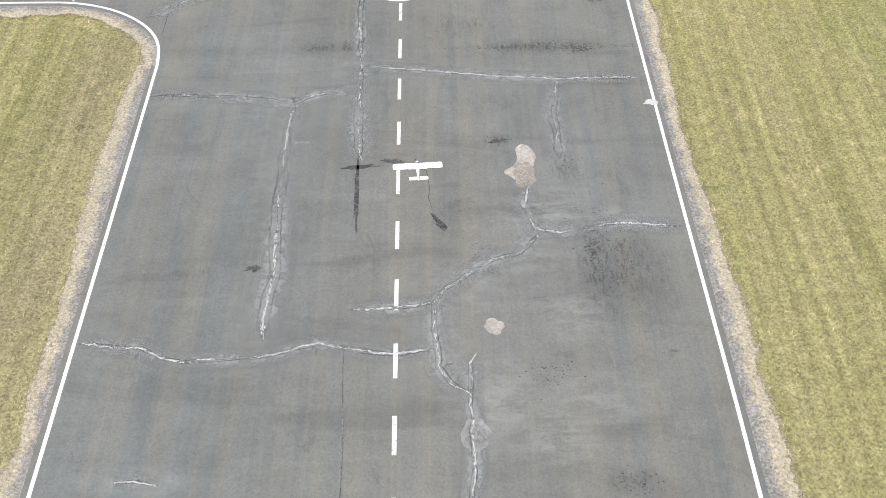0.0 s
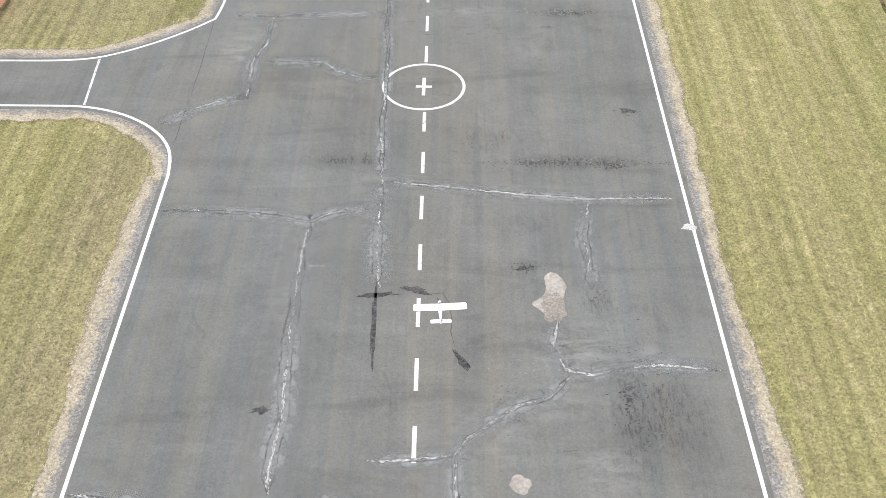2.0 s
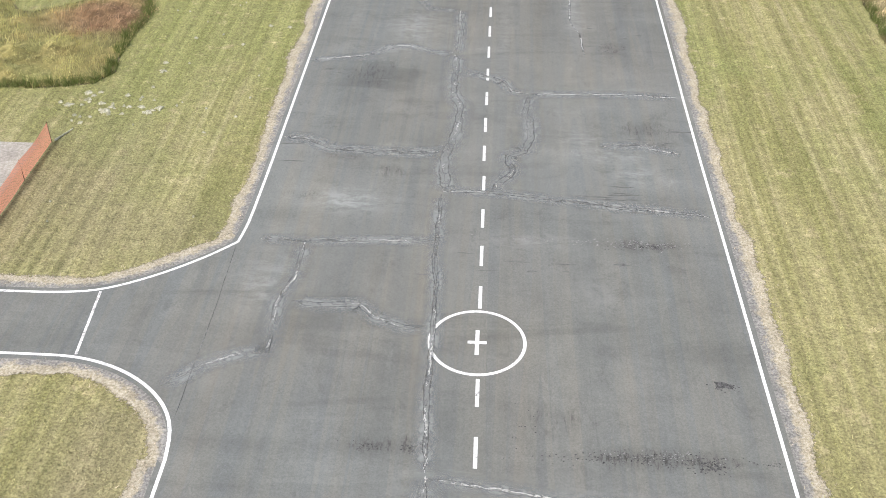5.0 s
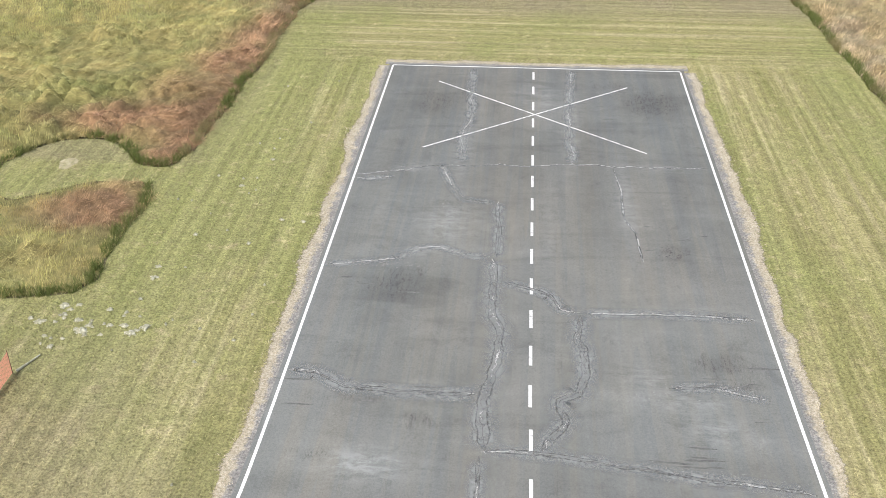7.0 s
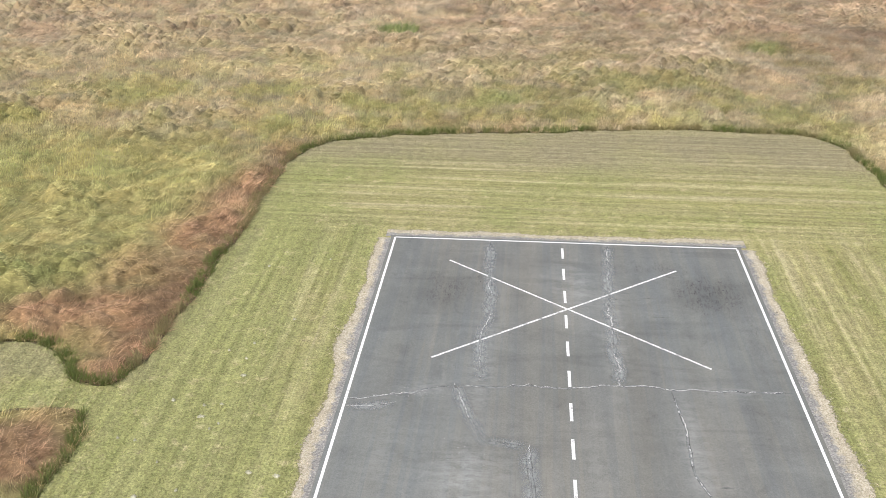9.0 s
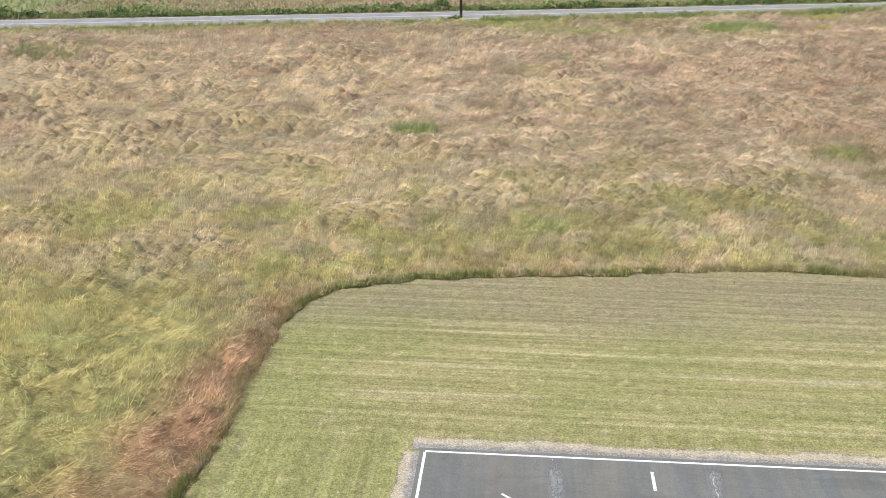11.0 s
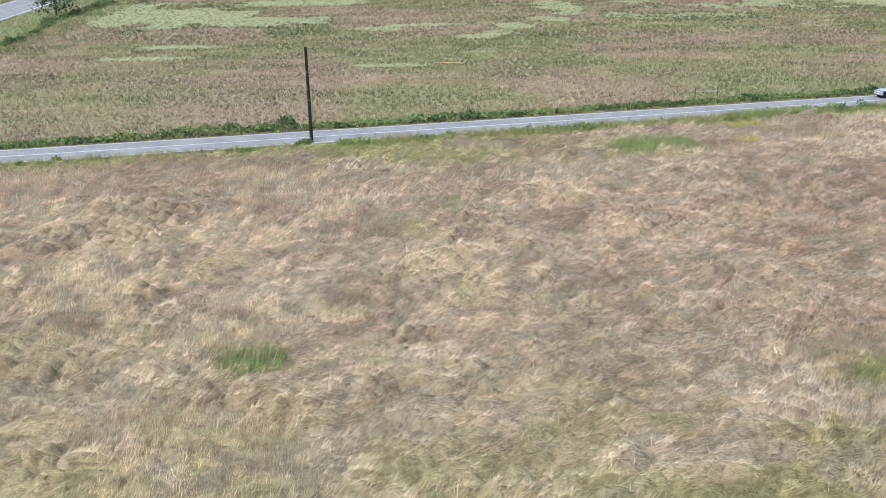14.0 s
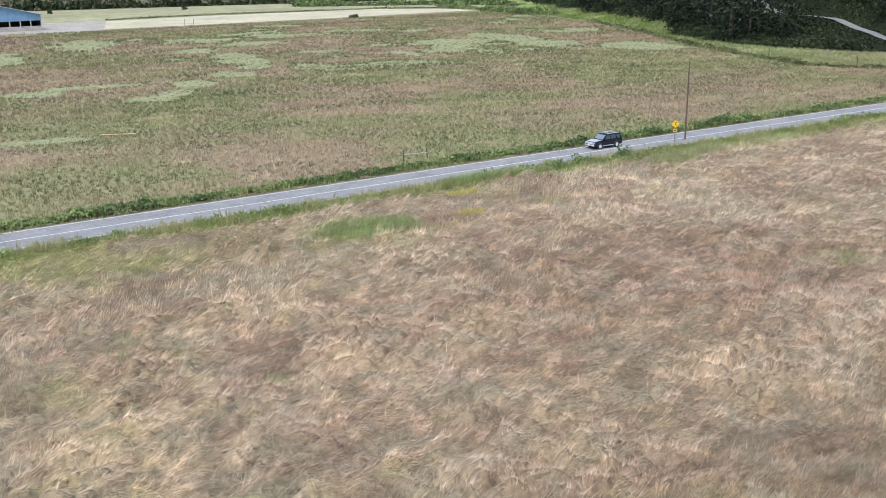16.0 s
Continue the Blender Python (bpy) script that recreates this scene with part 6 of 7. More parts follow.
def model_aircraft():
    """High-wing trainer, 1.5 m across, nose along +y."""
    t = thing("model_aeroplane", "white high-wing model aeroplane flying low over the runway", "model aeroplane")
    wing = [aerofoil(x, y, c, 0.034, 0.085 + 0.02 * abs(x)) for x, y, c in ((-0.752, 0.01, 0.15), (-0.745, 0.05, 0.22), (-0.72, 0.075, 0.25), (-0.66, 0.08, 0.262), (0, 0.08, 0.265), (0.66, 0.08, 0.262), (0.72, 0.075, 0.25), (0.745, 0.05, 0.22), (0.752, 0.01, 0.15))]
    w = part("wing", loft(wing), MAT["model_white"], t, "white rounded wing")
    for sx in (-1, 1):
        bm = bmesh.new()
        box(bm, sx * 0.48 - 0.2, sx * 0.48 + 0.2, -0.188, -0.184, 0.086, 0.098)
        part("aileron_gap", bm, MAT["dark_plastic"], w)
    part("fuselage", loft([oval(0.24, 0.03, 0.035, 0.01), oval(0.22, 0.045, 0.05, 0.01), oval(0.08, 0.055, 0.07, 0.02), oval(-0.14, 0.055, 0.07, 0.02), oval(-0.30, 0.042, 0.05, 0.03), oval(-0.62, 0.018, 0.022, 0.04)]), MAT["model_white"], t)
    part("windscreen", bevelled(_screen(), 0.004, 1), MAT["glass"], t, "dark cabin window")
    tail = [aerofoil(x, y, c, 0.010, 0.045) for x, y, c in ((-0.292, -0.50, 0.09), (-0.28, -0.48, 0.135), (0, -0.465, 0.15), (0.28, -0.48, 0.135), (0.292, -0.50, 0.09))]
    part("tailplane", loft(tail), MAT["model_white"], t)
    fin = [[(0.006 * s, y, z) for s, y in ((-1, y0), (1, y0), (1, y1), (-1, y1))] for z, y0, y1 in ((0.045, -0.46, -0.62), (0.12, -0.52, -0.635), (0.20, -0.57, -0.63))]
    part("fin", loft(fin), MAT["model_white"], t)
    bm = bmesh.new()
    tube(bm, (0, 0.24, 0.01), (0, 0.285, 0.01), 0.028, 0.006, 12)
    part("spinner", bm, MAT["dark_plastic"], t, "dark spinner")
    bm = bmesh.new()
    vs = box(bm, -0.125, 0.125, 0.252, 0.258, -0.002, 0.022)
    bmesh.ops.rotate(bm, cent=(0, 0.255, 0.01), matrix=Euler((0, radians(55), 0)).to_matrix(), verts=vs)
    part("propeller", bevelled(bm, 0.002, 1), MAT["dark_plastic"], t, "dark two-bladed propeller at rest")
    for sx in (-1, 1):
        bm = bmesh.new()
        tube(bm, (sx * 0.035, 0.06, -0.03), (sx * 0.14, 0.07, -0.13), 0.006, 0.006, 8)
        part("gear_leg", bm, MAT["alloy"], t)
        bm = bmesh.new()
        tube(bm, (sx * 0.135, 0.07, -0.135), (sx * 0.16, 0.07, -0.135), 0.035, 0.035, 14)
        part("wheel", bm, MAT["rubber"], t, "small black wheel")
        bm = bmesh.new()
        tube(bm, (sx * 0.05, 0.0, -0.02), (sx * 0.36, 0.0, 0.095), 0.004, 0.004, 6)
        part("wing_strut", bm, MAT["alloy"], t)
    bm = bmesh.new()
    tube(bm, (-0.008, -0.60, 0.0), (0.008, -0.60, 0.0), 0.016, 0.016, 10)
    part("tail_wheel", bm, MAT["rubber"], t)
    return t


def _screen():
    bm = bmesh.new()
    box(bm, -0.045, 0.045, 0.04, 0.12, 0.05, 0.092)
    return bm


model_aircraft().matrix_world = pose(0.96, -15.25, 3.2, 0, 0.5, 4.0)


# ---- orange barrier fence and pad ----
def barrier_fence():
    t = thing("barrier_fence", "sagging orange plastic net fence on thin steel posts", "fence")
    ys = [12.0, 8.9, 5.85, 2.9]
    for i, y in enumerate(ys):
        bm = bmesh.new()
        tube(bm, (-19.58 - 0.02 * i, y, -0.05), (-19.62 - 0.02 * i, y + 0.05, 1.06), 0.016, 0.014, 8)
        part("post", bm, MAT["post_steel"], t, "thin rusty steel post")
    for i, (ya, yb) in enumerate(zip(ys, ys[1:])):
        n, v, f = 14, [], []
        for j in range(n + 1):
            u = j / n
            y = ya + (yb - ya) * u
            top = 1.03 - 0.13 * math.sin(math.pi * u)
            for k in range(5):
                x = -19.6 - 0.02 * (i + u) + 0.05 * math.sin(math.pi * u) * math.sin(k * 0.9 + i) + 0.004 * k
                v.append((x, y, 0.03 + (top - 0.03) * k / 4))
        for j in range(n):
            for k in range(4):
                a = j * 5 + k
                f.append((a, a + 1, a + 6, a + 5))
        raw("net", v, f, MAT["net"], t, "orange plastic netting")
    bm = bmesh.new()
    tube(bm, (-19.5, 12.15, 0.03), (-19.05, 13.2, 0.02), 0.06, 0.03, 8)
    part("net_end", bm, MAT["clod"], t, "loose pale end of the netting")
    return t


barrier_fence()
bm = bmesh.new()
box(bm, -30.0, -20.15, 2.5, 11.9, -0.06, 0.03)
pad = part("concrete_pad", bevelled(bm, 0.015, 1), MAT["concrete"])
tagged(pad, "pale concrete pad behind the orange fence", "pad", kind="structure")

g = np.random.default_rng(5)
CLODS = [(-20.05, 15.4, 0.32), (-19.5, 16.6, 0.34), (-18.5, 15.6, 0.28), (-18.1, 15.0, 0.34), (-16.5, 19.0, 0.26), (-16.1, 14.9, 0.36), (-15.6, 15.35, 0.36), (-16.5, 15.4, 0.25), (-18.9, 13.8, 0.22), (-16.6, 19.9, 0.22),
         (-15.8, 22.8, 0.18), (-14.9, 27.8, 0.2), (-12.1, 24.5, 0.18), (-11.0, 24.4, 0.16), (-13.1, 22.2, 0.18), (-14.0, 30.9, 0.16)]
CLODS += [(-17.4 + 2.6 * g.normal() * 0.6, 15.4 + g.normal() * 0.8, g.uniform(0.08, 0.2)) for _ in range(34)]
CLODS += [(g.uniform(-18, -10.5), g.uniform(6, 44), g.uniform(0.06, 0.12)) for _ in range(26)]
for cx, cy, cr in CLODS:
    v = [(0, 0, 0.07)]
    for ring, (rr, zz) in enumerate(((0.5, 0.06), (1.0, -0.03))):
        for i in range(14):
            a = i * math.pi / 7
            q = cr * rr * 0.72 * g.uniform(0.4, 1.25)
            v.append((1.25 * q * math.cos(a), q * math.sin(a), zz * g.uniform(0.4, 1.3) if ring == 0 else zz))
    f = [(0, 1 + i, 1 + (i + 1) % 14) for i in range(14)] + [(1 + i, 15 + i, 15 + (i + 1) % 14, 1 + (i + 1) % 14) for i in range(14)]
    ob = raw("dry_clod", v, f, MAT["clod"])
    ob.location = (cx, cy, 0)
    tagged(ob, "pale dried clump lying on the mown grass", "clump", "pale clumps on the lawn")
ob = raw("bare_spot", [(-24.8 + 0.45 * math.cos(a) * (1 + 0.2 * math.sin(3 * a)), 29.6 + 0.7 * math.sin(a), -0.008) for a in np.linspace(0, 6.1, 24)], [tuple(range(24))], grit_material("bare_dry_turf", (0.26, 0.24, 0.13), (0.36, 0.325, 0.20), (0.45, 0.40, 0.27), 4.0))
tagged(ob, "round bare spot in the mown clearing", "bare ground", kind="structure")


# ---- poles, posts and sign ----
def utility_pole(x, y, high, mat, label, rings=True):
    t = thing("utility_pole", label, "utility pole")
    bm = bmesh.new()
    tube(bm, (0, 0, -0.4), (0, 0, high), 0.20 if rings else 0.125, 0.15 if rings else 0.08, 14)
    part("shaft", bm, mat, t)
    if rings:
        for z, h in ((high * 0.74, 0.10), (high * 0.44, 0.16), (high * 0.56, 0.06)):
            bm = bmesh.new()
            tube(bm, (0, 0, z), (0, 0, z + h), 0.20, 0.20, 14)
            part("band", bm, MAT["pole_pale"], t, "dull metal band")
    else:
        bm = bmesh.new()
        tube(bm, (0, 0, high), (0, 0, high + 0.35), 0.05, 0.03, 8)
        part("cap", bm, MAT["galvanised"], t)
    t.location = (x, y, 0)
    return t


p1 = utility_pole(-15.35, 151.2, 10.4, MAT["pole_wood"], "dark creosoted wooden pole beside the road")
p1.rotation_euler = (0, radians(-1.0), 0)
utility_pole(74.3, 172.3, 10.4, MAT["pole_pale"], "weathered wooden utility pole beside the road sign", False).rotation_euler = (0, radians(0.5), 0)


def warning_sign():
    t = thing("warning_sign", "yellow diamond bend-warning sign with a small plate below", "road sign")
    bm = bmesh.new()
    box(bm, -0.04, 0.04, -0.04, 0.04, -0.3, 2.75)
    part("post", bm, MAT["post_wood"], t)
    bm = bmesh.new()
    vs = box(bm, -0.38, 0.38, -0.012, 0.012, -0.38, 0.38)
    bmesh.ops.rotate(bm, cent=(0, 0, 0), matrix=Euler((0, radians(45), 0)).to_matrix(), verts=vs)
    bmesh.ops.translate(bm, vec=(0, -0.06, 2.35), verts=vs)
    d = part("diamond", bm, MAT["sign_yellow"], t, "yellow diamond")
    bm = bmesh.new()
    curve = [(0.08, 2.05), (0.09, 2.16), (0.02, 2.23), (-0.06, 2.30), (-0.05, 2.40), (0.03, 2.46), (0.06, 2.52)]
    for (ax, az), (bx, bz) in zip(curve, curve[1:]):
        tube(bm, (ax, -0.076, az), (bx, -0.076, bz), 0.038, 0.038, 8)
    tube(bm, (0.055, -0.076, 2.50), (0.075, -0.076, 2.68), 0.11, 0.002, 8)
    bmesh.ops.scale(bm, vec=(1, 0.15, 1), space=Matrix.Translation((0, 0.076, 0)), verts=bm.verts[:])
    part("bend_arrow", bm, MAT["sign_black"], d, "black winding arrow")
    bm = bmesh.new()
    box(bm, -0.24, 0.24, -0.072, -0.048, 1.30, 1.72)
    p = part("plate", bm, MAT["sign_yellow"], t, "small yellow plate")
    bm = bmesh.new()
    box(bm, -0.14, 0.14, -0.080, -0.074, 1.44, 1.58)
    part("marking", bm, MAT["sign_black"], p, "dark bar of unreadable writing")
    return t


sg = warning_sign()
sg.matrix_world = pose(72.2, 171.6, 0, 0, 0, -25)


def fence_post(x, y, high, lean=0.0):
    bm = bmesh.new()
    tube(bm, (0, 0, -0.3), (lean, 0.02, high), 0.08, 0.07, 8)
    t = part("fence_post", bm, MAT["post_wood"])
    t.location = (x, y, 0)
    return tagged(t, "weathered grey wooden fence post in the grass", "fence post", "pasture fence posts")


for x, y, h, l in ((35.0, 174.0, 1.5, 0.05), (38.4, 174.8, 1.3, -0.08), (152.6, 253.5, 2.6, 0.0), (155, 228, 2.8, 0.05), (-81.5, 345.5, 1.6, 0), (-77, 345.8, 1.6, 0), (-72.5, 346, 1.6, 0.0), (-54.5, 348, 1.8, 0), (-94.9, 261, 1.5, 0), (46, 466, 2.4, 0), (49.5, 467, 2.4, 0)):
    fence_post(x, y, h, l)
rail = bmesh.new()
tube(rail, (35.0, 174.0, 0.9), (38.4, 174.8, 0.8), 0.05, 0.05, 6)
tagged(part("gate_rail", rail, MAT["board"]), "grey wooden rail between two fence posts", "rail")
rail = bmesh.new()
tube(rail, (1.7, 209.9, 0.35), (6.4, 208.6, 0.35), 0.055, 0.055, 8)
tagged(part("plastic_pipe", rail, MAT["pipe"]), "pale yellow pipe lying in the pasture grass", "pipe")


# ---- vehicles ----
def car_body(profile, half, tuck, mat, parent, name, label=""):
    """A closed shell from a side outline of (y, z), narrowed by tuck(y, z) towards the top."""
    bm = bmesh.new()
    cols = []
    for s in (-1.0, -0.96, 0.96, 1.0):
        inner = 0.05 if abs(s) == 1.0 else 0.0
        cy = sum(p[0] for p in profile) / len(profile)
        cz = sum(p[1] for p in profile) / len(profile)
        cols.append([bm.verts.new((s * (half - tuck(y, z)), y + (cy - y) * inner * 0.4, z + (cz - z) * inner)) for y, z in profile])
    n = len(profile)
    for a, b in zip(cols, cols[1:]):
        for i in range(n):
            bm.faces.new((a[i], b[i], b[(i + 1) % n], a[(i + 1) % n]))
    bm.faces.new(cols[0])
    bm.faces.new(cols[-1][::-1])
    bmesh.ops.recalc_face_normals(bm, faces=bm.faces[:])
    return part(name, bm, mat, parent, label)


def wheel(t, x, y, r, w):
    bm = bmesh.new()
    tube(bm, (x - w / 2, y, r), (x + w / 2, y, r), r, r, 20)
    bmesh.ops.bevel(bm, geom=[e for e in bm.edges if abs(e.verts[0].co.x - e.verts[1].co.x) < 1e-4], offset=0.03, segments=2, affect="EDGES")
    tyre = part("wheel", bm, MAT["rubber"], t, "black tyre")
    s = math.copysign(1, x)
    bm = bmesh.new()
    tube(bm, (x + s * (w / 2 - 0.02), y, r), (x + s * (w / 2 + 0.006), y, r), r * 0.68, r * 0.62, 16)
    rim_part = part("rim", bm, MAT["alloy"], tyre, "grey alloy rim")
    return tyre


def suv():
    """Sport utility car, 4.8 m long, nose along +y."""
    t = thing("suv", "black sport utility car with roof rack on the road", "car")
    low = [(-2.38, 0.42), (-2.40, 0.95), (-2.34, 1.12), (0.92, 1.10), (1.55, 1.06), (2.22, 0.94), (2.38, 0.80), (2.40, 0.45), (2.2, 0.32), (-2.2, 0.34)]
    body = car_body(low, 0.94, lambda y, z: 0.03 if z > 1.0 else (0.05 if z < 0.4 else 0.0), MAT["black_paint"], t, "body")
    # bonnet of the black car, its sky reflection painted as pale silver
    hood = [(0.95, 1.10), (1.55, 1.085), (2.15, 0.99), (2.15, 0.94), (0.95, 1.04)]
    car_body(hood, 0.80, lambda y, z: 0.05 * (y - 0.9), MAT["silver_and_sheen"], t, "bonnet", "black car's bonnet, sky reflection painted in pale silver")
    up = [(-2.30, 1.10), (-2.12, 1.66), (-1.9, 1.74), (0.0, 1.76), (0.25, 1.70), (0.98, 1.10)]
    cab = car_body(up, 0.91, lambda y, z: 0.22 * max(0.0, z - 1.1), MAT["black_paint"], t, "cabin")
    for sx in (-1, 1):
        for a, b in (((-2.0, -1.62), (-1.95, -1.35)), ((-1.28, -0.42), (-1.25, -0.42)), ((-0.34, 0.60), (-0.34, 0.16))):
            bm = bmesh.new()
            q = [bm.verts.new((sx * (0.915 - 0.22 * (z - 1.1)), y, z)) for y, z in ((a[0], 1.16), (a[1], 1.16), (b[1], 1.64), (b[0], 1.64))]
            bm.faces.new(q if sx > 0 else q[::-1])
            bmesh.ops.solidify(bm, geom=bm.faces[:], thickness=0.012)
            part("side_window", bm, MAT["glass"], cab, "dark side window")
        bm = bmesh.new()
        box(bm, sx * 0.62 - 0.17, sx * 0.62 + 0.17, 2.30, 2.39, 0.70, 0.88)
        part("headlight", bevelled(bm, 0.03), MAT["lamp_glass"], t, "clear headlight")
        bm = bmesh.new()
        box(bm, sx * 0.80 - 0.08, sx * 0.80 + 0.08, -2.41, -2.33, 0.80, 1.10)
        part("tail_light", bevelled(bm, 0.02), MAT["lamp_red"], t, "red tail light")
        bm = bmesh.new()
        box(bm, sx * 0.98 - 0.07, sx * 0.98 + 0.07, 0.62, 0.74, 1.12, 1.28)
        part("mirror", bevelled(bm, 0.03), MAT["black_paint"], t)
        bm = bmesh.new()
        tube(bm, (sx * 0.62, -1.9, 1.82), (sx * 0.62, 0.0, 1.82), 0.04, 0.04, 8)
        for y in (-1.8, -0.9, -0.1):
            tube(bm, (sx * 0.62, y, 1.72), (sx * 0.62, y, 1.82), 0.02, 0.02, 6)
        part("roof_rail", bm, MAT["alloy"], t)
        bm = bmesh.new()
        box(bm, sx * 0.93 - 0.05, sx * 0.93 + 0.05, -0.9, 0.95, 0.34, 0.42)
        part("side_step", bevelled(bm, 0.02), MAT["alloy"], t)
        for y in (-1.42, 1.42):
            wheel(t, sx * 0.86, y, 0.37, 0.26)
    for y in (-1.5, -0.4):
        bm = bmesh.new()
        tube(bm, (-0.62, y, 1.83), (0.62, y, 1.83), 0.03, 0.03, 6)
        part("roof_bar", bm, MAT["alloy"], t)
    bm = bmesh.new()
    q = [bm.verts.new(p) for p in ((-0.80, 0.90, 1.18), (0.80, 0.90, 1.18), (0.72, 0.32, 1.66), (-0.72, 0.32, 1.66))]
    bm.faces.new(q)
    bmesh.ops.solidify(bm, geom=bm.faces[:], thickness=-0.02)
    # the pale glass colour stands in for reflected sky
    part("windscreen", bm, MAT["sky_glass"], cab, "windscreen with the sky's reflection put in its pale colour")
    bm = bmesh.new()
    box(bm, -0.66, 0.66, -1.95, 0.02, 1.755, 1.775)
    part("roof", bevelled(bm, 0.008), MAT["black_paint"], cab, "glossy black roof panel")
    for sx in (-1, 1):
        for y in (-1.42, 1.42):
            bm = bmesh.new()
            tube(bm, (sx * 0.90, y, 0.40), (sx * 0.955, y, 0.40), 0.46, 0.44, 18)
            part("wheel_arch", bm, MAT["dark_plastic"], t, "dark wheel arch")
    # reflections on the black nose painted as a pale panel
    bm = bmesh.new()
    box(bm, -0.88, 0.88, 2.26, 2.395, 0.64, 0.92)
    part("nose_panel", bevelled(bm, 0.04), MAT["silver_and_sheen"], t, "nose panel painted pale for its reflections")
    bm = bmesh.new()
    box(bm, -0.9, 0.9, 2.32, 2.46, 0.42, 0.62)
    part("bumper", bevelled(bm, 0.05), MAT["silver_and_sheen"], t)
    bm = bmesh.new()
    box(bm, -0.42, 0.42, 2.36, 2.41, 0.68, 0.86)
    part("grille", bevelled(bm, 0.02), MAT["alloy"], t, "bright grille")
    bm = bmesh.new()
    box(bm, -0.16, 0.16, 2.455, 2.47, 0.48, 0.58)
    part("number_plate", bm, MAT["white_car"], t, "plain white plate")
    return t


s1 = suv()
s1.matrix_world = pose(61.6, 171.9, 0.07, 0, 0, 102)


def pickup():
    """Single-cab pick-up truck, 5.2 m long, nose along +y."""
    t = thing("pickup_truck", "silver pick-up truck on the side road", "truck")
    low = [(-2.6, 0.45), (-2.62, 0.98), (0.9, 1.02), (1.7, 1.0), (2.45, 0.92), (2.58, 0.75), (2.6, 0.45), (2.3, 0.34), (-2.3, 0.36)]
    car_body(low, 0.93, lambda y, z: 0.03 if z < 0.5 else 0.0, MAT["silver_and_sheen"], t, "body")
    cab = car_body([(-0.75, 1.0), (-0.6, 1.70), (0.35, 1.72), (1.0, 1.0)], 0.88, lambda y, z: 0.2 * max(0, z - 1.0), MAT["silver_and_sheen"], t, "cab")
    car_body([(0.42, 1.68), (1.0, 1.06), (1.03, 1.06), (0.45, 1.69)], 0.74, lambda y, z: 0.1 * max(0, z - 1.0), MAT["glass"], cab, "windscreen", "dark windscreen")
    for sx in (-1, 1):
        bm = bmesh.new()
        box(bm, sx * 0.86 - 0.02, sx * 0.86 + 0.02, -0.5, 0.45, 1.08, 1.5)
        part("side_window", bm, MAT["glass"], cab, "dark side window")
        bm = bmesh.new()
        box(bm, sx * 0.70 - 0.16, sx * 0.70 + 0.16, 2.5, 2.6, 0.66, 0.84)
        part("headlight", bevelled(bm, 0.02), MAT["lamp_glass"], t, "clear headlight")
        for y in (-1.6, 1.6):
            wheel(t, sx * 0.82, y, 0.38, 0.24)
    bm = bmesh.new()
    box(bm, -0.78, 0.78, -2.5, -0.85, 0.99, 1.03)
    part("load_bed", bm, MAT["dark_plastic"], t, "dark load bed")
    return t


pickup().matrix_world = pose(-101.0, 247, 0.06, 0, 0, 178)


def box_truck(x, y, turn):
    t = thing("farm_truck", "white truck parked in the farmyard", "truck")
    bm = bmesh.new()
    box(bm, -1.1, 1.1, -3.4, 0.6, 0.9, 2.3)
    part("load_box", bevelled(bm, 0.05), MAT["white_car"], t)
    car_body([(0.75, 0.6), (0.75, 2.2), (1.7, 2.2), (2.2, 1.4), (3.0, 1.25), (3.05, 0.6)], 1.0, lambda y, z: 0.12 * max(0, z - 1.3), MAT["white_car"], t, "cab")
    bm = bmesh.new()
    box(bm, -1.02, 1.02, 0.95, 1.6, 1.45, 2.0)
    part("side_window", bm, MAT["glass"], t, "dark cab window")
    for sx in (-1, 1):
        for yy in (-2.3, 2.0):
            wheel(t, sx * 0.9, yy, 0.45, 0.3)
    t.matrix_world = pose(x, y, 0, 0, 0, turn)
    return t


box_truck(-54.5, 385, -95)
tr = thing("cattle_trailer", "white and dark livestock trailer in the farmyard", "trailer")
bm = bmesh.new()
box(bm, -3.0, 3.0, -1.1, 1.1, 0.8, 2.6)
part("body", bevelled(bm, 0.06), MAT["white_car"], tr)
bm = bmesh.new()
box(bm, -3.05, 3.05, -1.13, 1.13, 0.55, 0.85)
part("chassis", bm, MAT["dark_plastic"], tr)
for xx in (-0.6, 0.6):
    for sy in (-1, 1):
        bm = bmesh.new()
        tube(bm, (xx, sy * 1.0, 0.4), (xx, sy * 1.2, 0.4), 0.4, 0.4, 14)
        part("wheel", bm, MAT["rubber"], tr)
tr.location = (-73, 388, 0)


# ---- farmyard ----
yard = flat("farmyard", [(-110, 372), (-70, 372), (-44, 400), (-42, 436), (10, 452), (18, 462), (24, 524), (-20, 520), (-110, 490)], -0.042, MAT["dirt"])
tagged(yard, "pale bare farmyard ground", "yard", kind="structure")
hay = flat("hay_field", [(16, 463), (48, 468), (110, 482), (186, 503), (190, 520), (150, 545), (60, 535), (20, 520)], -0.03, MAT["stubble"])
tagged(hay, "pale cut hay stubble field", "field", kind="structure")
turf = flat("far_turf", [(-300, 500), (-60, 498), (-20, 518), (22, 522), (60, 538), (150, 549), (205, 520), (230, 640), (-300, 640)], -0.035, MAT["mown_far"])
tagged(turf, "pale green far meadow", "field", kind="structure")


